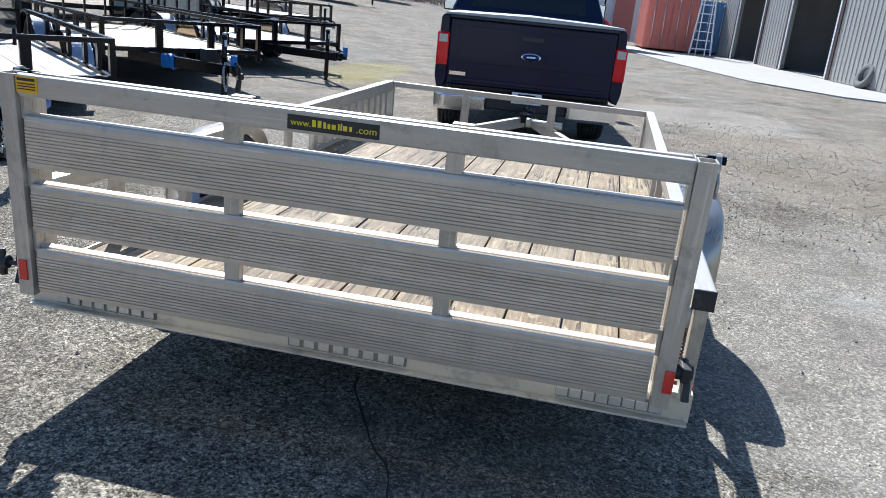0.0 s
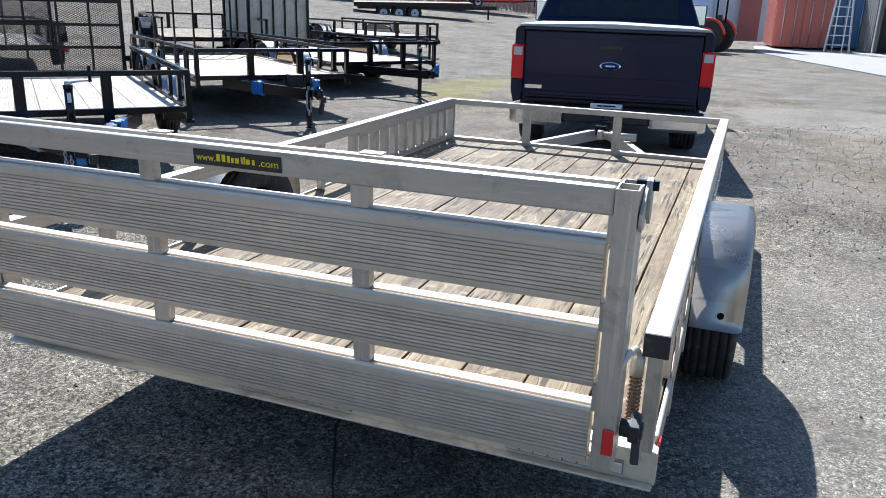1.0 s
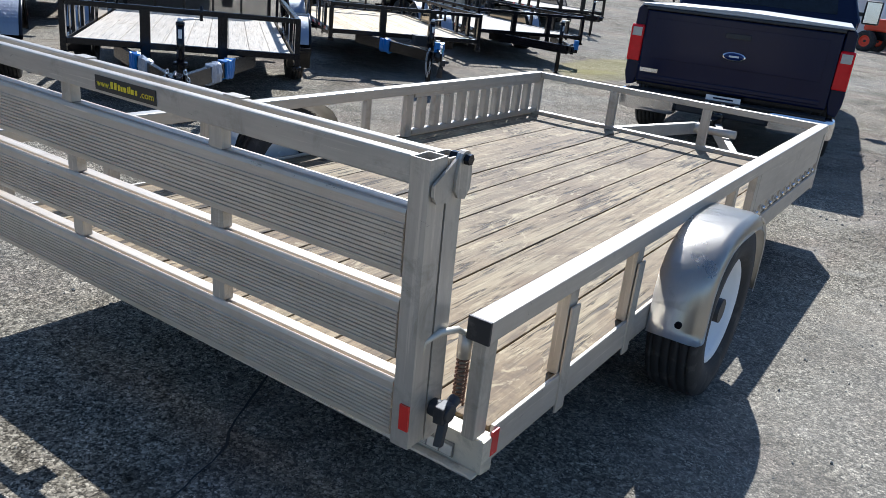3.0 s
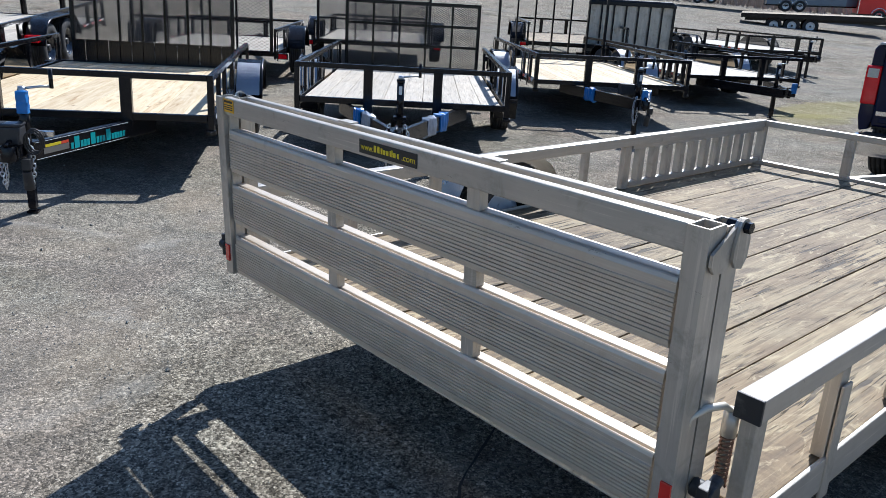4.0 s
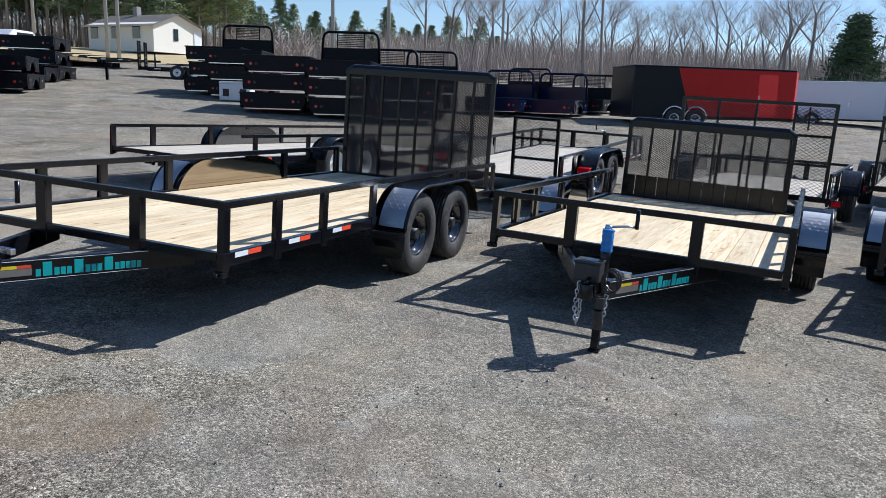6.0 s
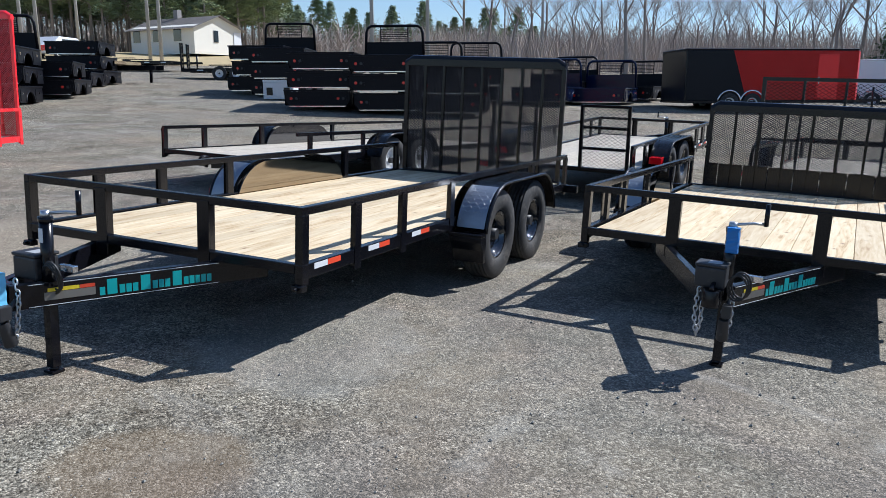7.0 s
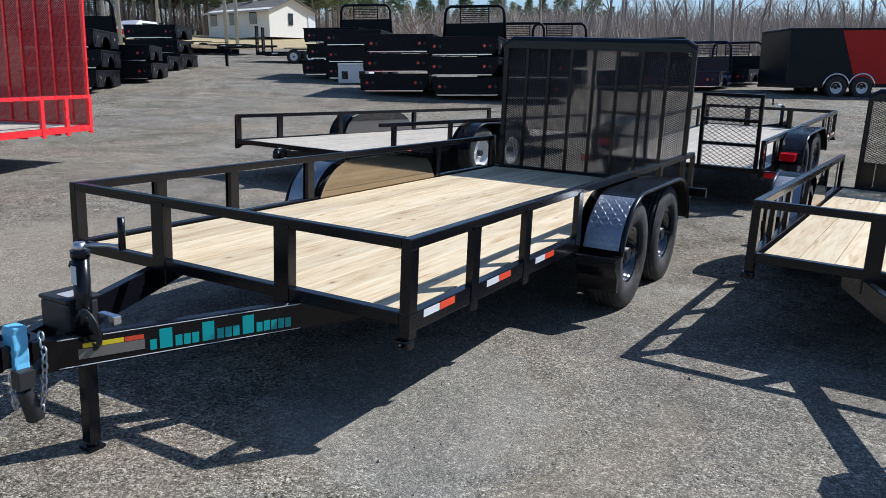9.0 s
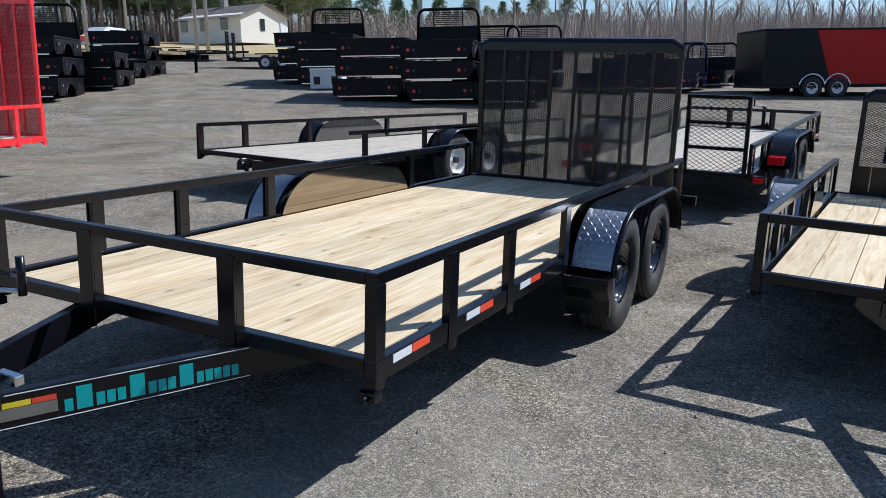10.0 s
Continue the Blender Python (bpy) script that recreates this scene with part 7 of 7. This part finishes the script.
def needle_tree(seed, height, width, bare, material, clumps=260):
    """An evergreen: straight trunk and a ragged crown of many small needle tufts with gaps."""
    r = random.Random(seed)
    bm = B()
    rod(bm, (0, 0, 0), (0, 0, height * 0.97), height * 0.014, 7, 0.02)
    v, f = [], []
    for k in range(clumps):
        h = bare + (1 - bare) * r.random() ** 0.9
        reach = width * (1.05 - ((h - bare) / (1 - bare)) ** 1.5) * r.uniform(0.35, 1.0)
        a = r.uniform(0, math.tau)
        c = Vector((math.cos(a) * reach, math.sin(a) * reach, h * height + r.uniform(-0.3, 0.3)))
        if k % 6 == 0:
            rod(bm, (0, 0, max(0.2, c.z - 0.3)), tuple(c), height * 0.004, 4, 0.01, False)
        size = r.uniform(0.35, 0.75) * width * 0.34
        for _ in range(16):
            o = c + Vector((r.gauss(0, 1), r.gauss(0, 1), r.gauss(0, 0.5))) * size * 0.55
            d1 = Vector((r.uniform(-1, 1), r.uniform(-1, 1), r.uniform(-0.3, 0.6))).normalized() * size * r.uniform(0.35, 0.7)
            d2 = d1.orthogonal().normalized() * size * r.uniform(0.07, 0.16)
            b = len(v)
            v += [tuple(o - d1), tuple(o + d2), tuple(o + d1), tuple(o - d2)]
            f.append((b, b + 1, b + 2, b + 3))
    me = bpy.data.meshes.new("crown")
    me.from_pydata(v, [], f)
    me.materials.append(material)
    return [mesh_of(bm, "trunk", M_BARK), me]


def woods():
    r = random.Random(21)
    bare = [branch_mesh(40 + k, 9.0 + 1.2 * (k % 4), 0.45 + 0.05 * (k % 3), 4, M_TWIG, 0.13 + 0.02 * (k % 3)) for k in range(6)]
    pines = [needle_tree(70 + k, 11.0 + k, 2.3 + 0.2 * k, 0.35, M_NEEDLE) for k in range(4)]
    cedar = [needle_tree(90, 6.0, 2.25, 0.06, M_CEDAR, 520)]
    # the west and north-west edge, from the road round to the north
    for k in range(92):
        a = radians(97 + 78 * (k + r.uniform(-0.4, 0.4)) / 92)
        d = r.uniform(66, 92)
        x, y = -1 + math.cos(a) * d, 1 + math.sin(a) * d
        tree_thing(bare[k % 6], far_pose(x, y, r.uniform(0, 360)) @ Matrix.Scale(r.uniform(0.75, 1.15), 4), "leafless tree with fine grey-brown twigs")
    for k in range(58):
        a = radians(189 + 18 * (k + r.uniform(-0.4, 0.4)) / 58)
        d = r.uniform(84, 104)
        x, y = -1 + math.cos(a) * d, 1 + math.sin(a) * d
        tree_thing(pines[k % 4], far_pose(x, y, r.uniform(0, 360)) @ Matrix.Scale(r.uniform(0.75, 1.05), 4), "tall dark green pine with ragged crown", group="pines behind the house")
    for k in range(34):
        a = radians(170 + 20 * (k + r.uniform(-0.4, 0.4)) / 34)
        d = r.uniform(112, 138)
        x, y = -1 + math.cos(a) * d, 1 + math.sin(a) * d
        tree_thing(pines[k % 4], far_pose(x, y, r.uniform(0, 360)) @ Matrix.Scale(r.uniform(0.46, 0.70), 4), "distant green pine among bare trees", group="pines behind the house")
    for x, y, s in ((-56.0, 37.0, 1.05), (-52.0, 47.0, 0.7), (-60.0, 56.0, 0.8)):
        tree_thing(cedar[0], far_pose(x, y, 30 * s) @ Matrix.Scale(s, 4), "dense dark evergreen in front of the bare woods", group="evergreens in the woods")
    for a, d, k, s in ((164.5, 60, 1, 1.25), (163.2, 61, 3, 1.1), (176.0, 70, 2, 0.95), (151.0, 66, 4, 1.2)):
        x, y = -1 + math.cos(radians(a)) * d, 1 + math.sin(radians(a)) * d
        tree_thing(bare[k], far_pose(x, y, 50 * k) @ Matrix.Scale(s, 4), "tall leafless tree standing before the wood")
    # undergrowth: upright stems and thin twigs, too many to count
    v, f = [], []
    for k in range(15000):
        a = radians(86 + 122 * r.random())
        d = r.uniform(62, 100)
        x, y = -1 + math.cos(a) * d, 1 + math.sin(a) * d
        if a > radians(179):
            continue
        z = lot_height(x, y)
        h = r.uniform(0.8, 5.6) * (0.6 + 0.4 * (d - 62) / 38)
        w = r.uniform(0.02, 0.07)
        lean = Vector((r.uniform(-0.3, 0.3), r.uniform(-0.3, 0.3), 1)) * h
        p = Vector((x, y, z - 0.1))
        for _ in range(3):
            s = Vector((r.uniform(-1, 1), r.uniform(-1, 1), 0)).normalized() * w
            q = p + lean + Vector((r.uniform(-1, 1), r.uniform(-1, 1), 0)) * h * 0.35
            b = len(v)
            v += [tuple(p - s), tuple(p + s), tuple(q)]
            f.append((b, b + 1, b + 2))
    me = bpy.data.meshes.new("undergrowth")
    me.from_pydata(v, [], f)
    me.materials.append(M_SCRUB)
    tagged(new("undergrowth", me), "brown leafless thicket along the lot's edge", "undergrowth", kind="stuff")
    # the wood behind: thin forked stems and sprays of twigs
    v, f = [], []
    for k in range(7000):
        a = radians(80 + 135 * r.random())
        d = r.uniform(92, 135)
        x, y = -1 + math.cos(a) * d, 1 + math.sin(a) * d
        z = lot_height(x, y)
        h = r.uniform(2.6, 6.2) * (0.8 if a > radians(170) else 1.0)
        p = Vector((x, y, z - 0.3))
        for _ in range(2):
            top = p + Vector((r.uniform(-0.5, 0.5), r.uniform(-0.5, 0.5), h))
            for j in range(7):
                o = p.lerp(top, 0.25 + 0.72 * j / 7)
                q = o + Vector((r.uniform(-1, 1), r.uniform(-1, 1), r.uniform(0.4, 1.3))) * h * 0.30
                s = Vector((r.uniform(-1, 1), r.uniform(-1, 1), 0)).normalized() * r.uniform(0.025, 0.075)
                b = len(v)
                v += [tuple(o - s), tuple(o + s), tuple(q)]
                f.append((b, b + 1, b + 2))
            s = Vector((r.uniform(-1, 1), r.uniform(-1, 1), 0)).normalized() * 0.06
            b = len(v)
            v += [tuple(p - s), tuple(p + s), tuple(top)]
            f.append((b, b + 1, b + 2))
    me = bpy.data.meshes.new("far_wood")
    me.from_pydata(v, [], f)
    me.materials.append(M_SCRUB)
    tagged(new("far_wood", me), "dense leafless wood on the skyline", "wood", kind="stuff")
    # dry grass bank along the road
    v, f = [], []
    for k in range(41):
        a = radians(176 + 34 * k / 40)
        for d, dz in ((58, 0.03), (66, 0.10), (78, 0.12), (84, 0.08)):
            x, y = -1 + math.cos(a) * d, 1 + math.sin(a) * d
            v.append((x, y, lot_height(x, y) + dz))
    for k in range(40):
        for j in range(3):
            b = k * 4 + j
            f.append((b, b + 4, b + 5, b + 1))
    me = bpy.data.meshes.new("grass_verge")
    me.from_pydata(v, [], f)
    me.materials.append(M_DRY_GRASS)
    tagged(new("grass_verge", me), "straw-coloured dry grass verge before the house", "grass", kind="stuff")


woods()


# ---- small things on the lot ----
def lot_details():
    r = random.Random(33)
    # cracks in the surface
    v, f = [], []
    for start, ang, n, wide in (((-0.86, 2.80), -74, 26, 1.0), ((-0.30, 2.9), 172, 22, 1.0), ((-2.40, 0.02), 96, 15, 0.3)):
        p = Vector((*start, 0))
        a = radians(ang)
        prev = None
        for k in range(n):
            a += r.uniform(-0.45, 0.45)
            a += (radians(ang) - a) * 0.25
            w = r.uniform(0.002, 0.009) * wide
            q = p + Vector((math.cos(a), math.sin(a), 0)) * r.uniform(0.03, 0.09)
            s = Vector((-math.sin(a), math.cos(a), 0)) * w
            z = lot_height(q.x, q.y) + 0.0035
            b = len(v)
            v += [(q.x - s.x, q.y - s.y, z), (q.x + s.x, q.y + s.y, z)]
            if prev is not None:
                f.append((prev, prev + 1, b + 1, b))
            prev = b
            p = q
    me = bpy.data.meshes.new("surface_cracks")
    me.from_pydata(v, [], f)
    me.materials.append(M_PIT)
    tagged(new("surface_cracks", me), "thin dark cracks in the lot's surface", "crack", kind="stuff")
    # loose stones
    v, f = [], []
    for k in range(21550):
        a = r.uniform(0, math.tau)
        d = 0.6 + (9.5 if k < 18200 else 4.5) * r.random() ** 0.8
        x, y = -1.5 + math.cos(a) * d * 1.2, 1.0 + math.sin(a) * d
        if k >= 18350:
            d = 3.6 * r.random() ** 0.6
            x, y = 2.9 + math.cos(a) * d * 0.9, 9.3 + math.sin(a) * d * 1.1
        s = r.uniform(0.0025, 0.0065) * (1.9 if r.random() < 0.04 else 1.0) if k < 18200 else r.uniform(0.007, 0.014) if k < 18350 else r.uniform(0.005, 0.013)
        z = lot_height(x, y) - 0.004 + s * 0.4 + 0.006 * noise.noise((x * 0.6, y * 0.6, 0.0))
        b = len(v)
        t = r.uniform(0, math.tau)
        c, n = math.cos(t), math.sin(t)
        for dx, dy, dz in ((1, 0, 0), (0, 0.8, 0.1), (-0.9, 0, 0), (0, -0.8, 0), (0.1, 0.1, 0.75), (0, 0, -0.7)):
            v.append((x + (dx * c - dy * n) * s, y + (dx * n + dy * c) * s, z + dz * s))
        for i in range(4):
            j = (i + 1) % 4
            f += [(b + i, b + j, b + 4), (b + j, b + i, b + 5)]
    me = bpy.data.meshes.new("loose_gravel")
    me.from_pydata(v, [], f)
    me.materials.append(M_PEBBLE)
    tagged(new("loose_gravel", me), "loose grey gravel scattered on the lot", "gravel", kind="stuff")


lot_details()
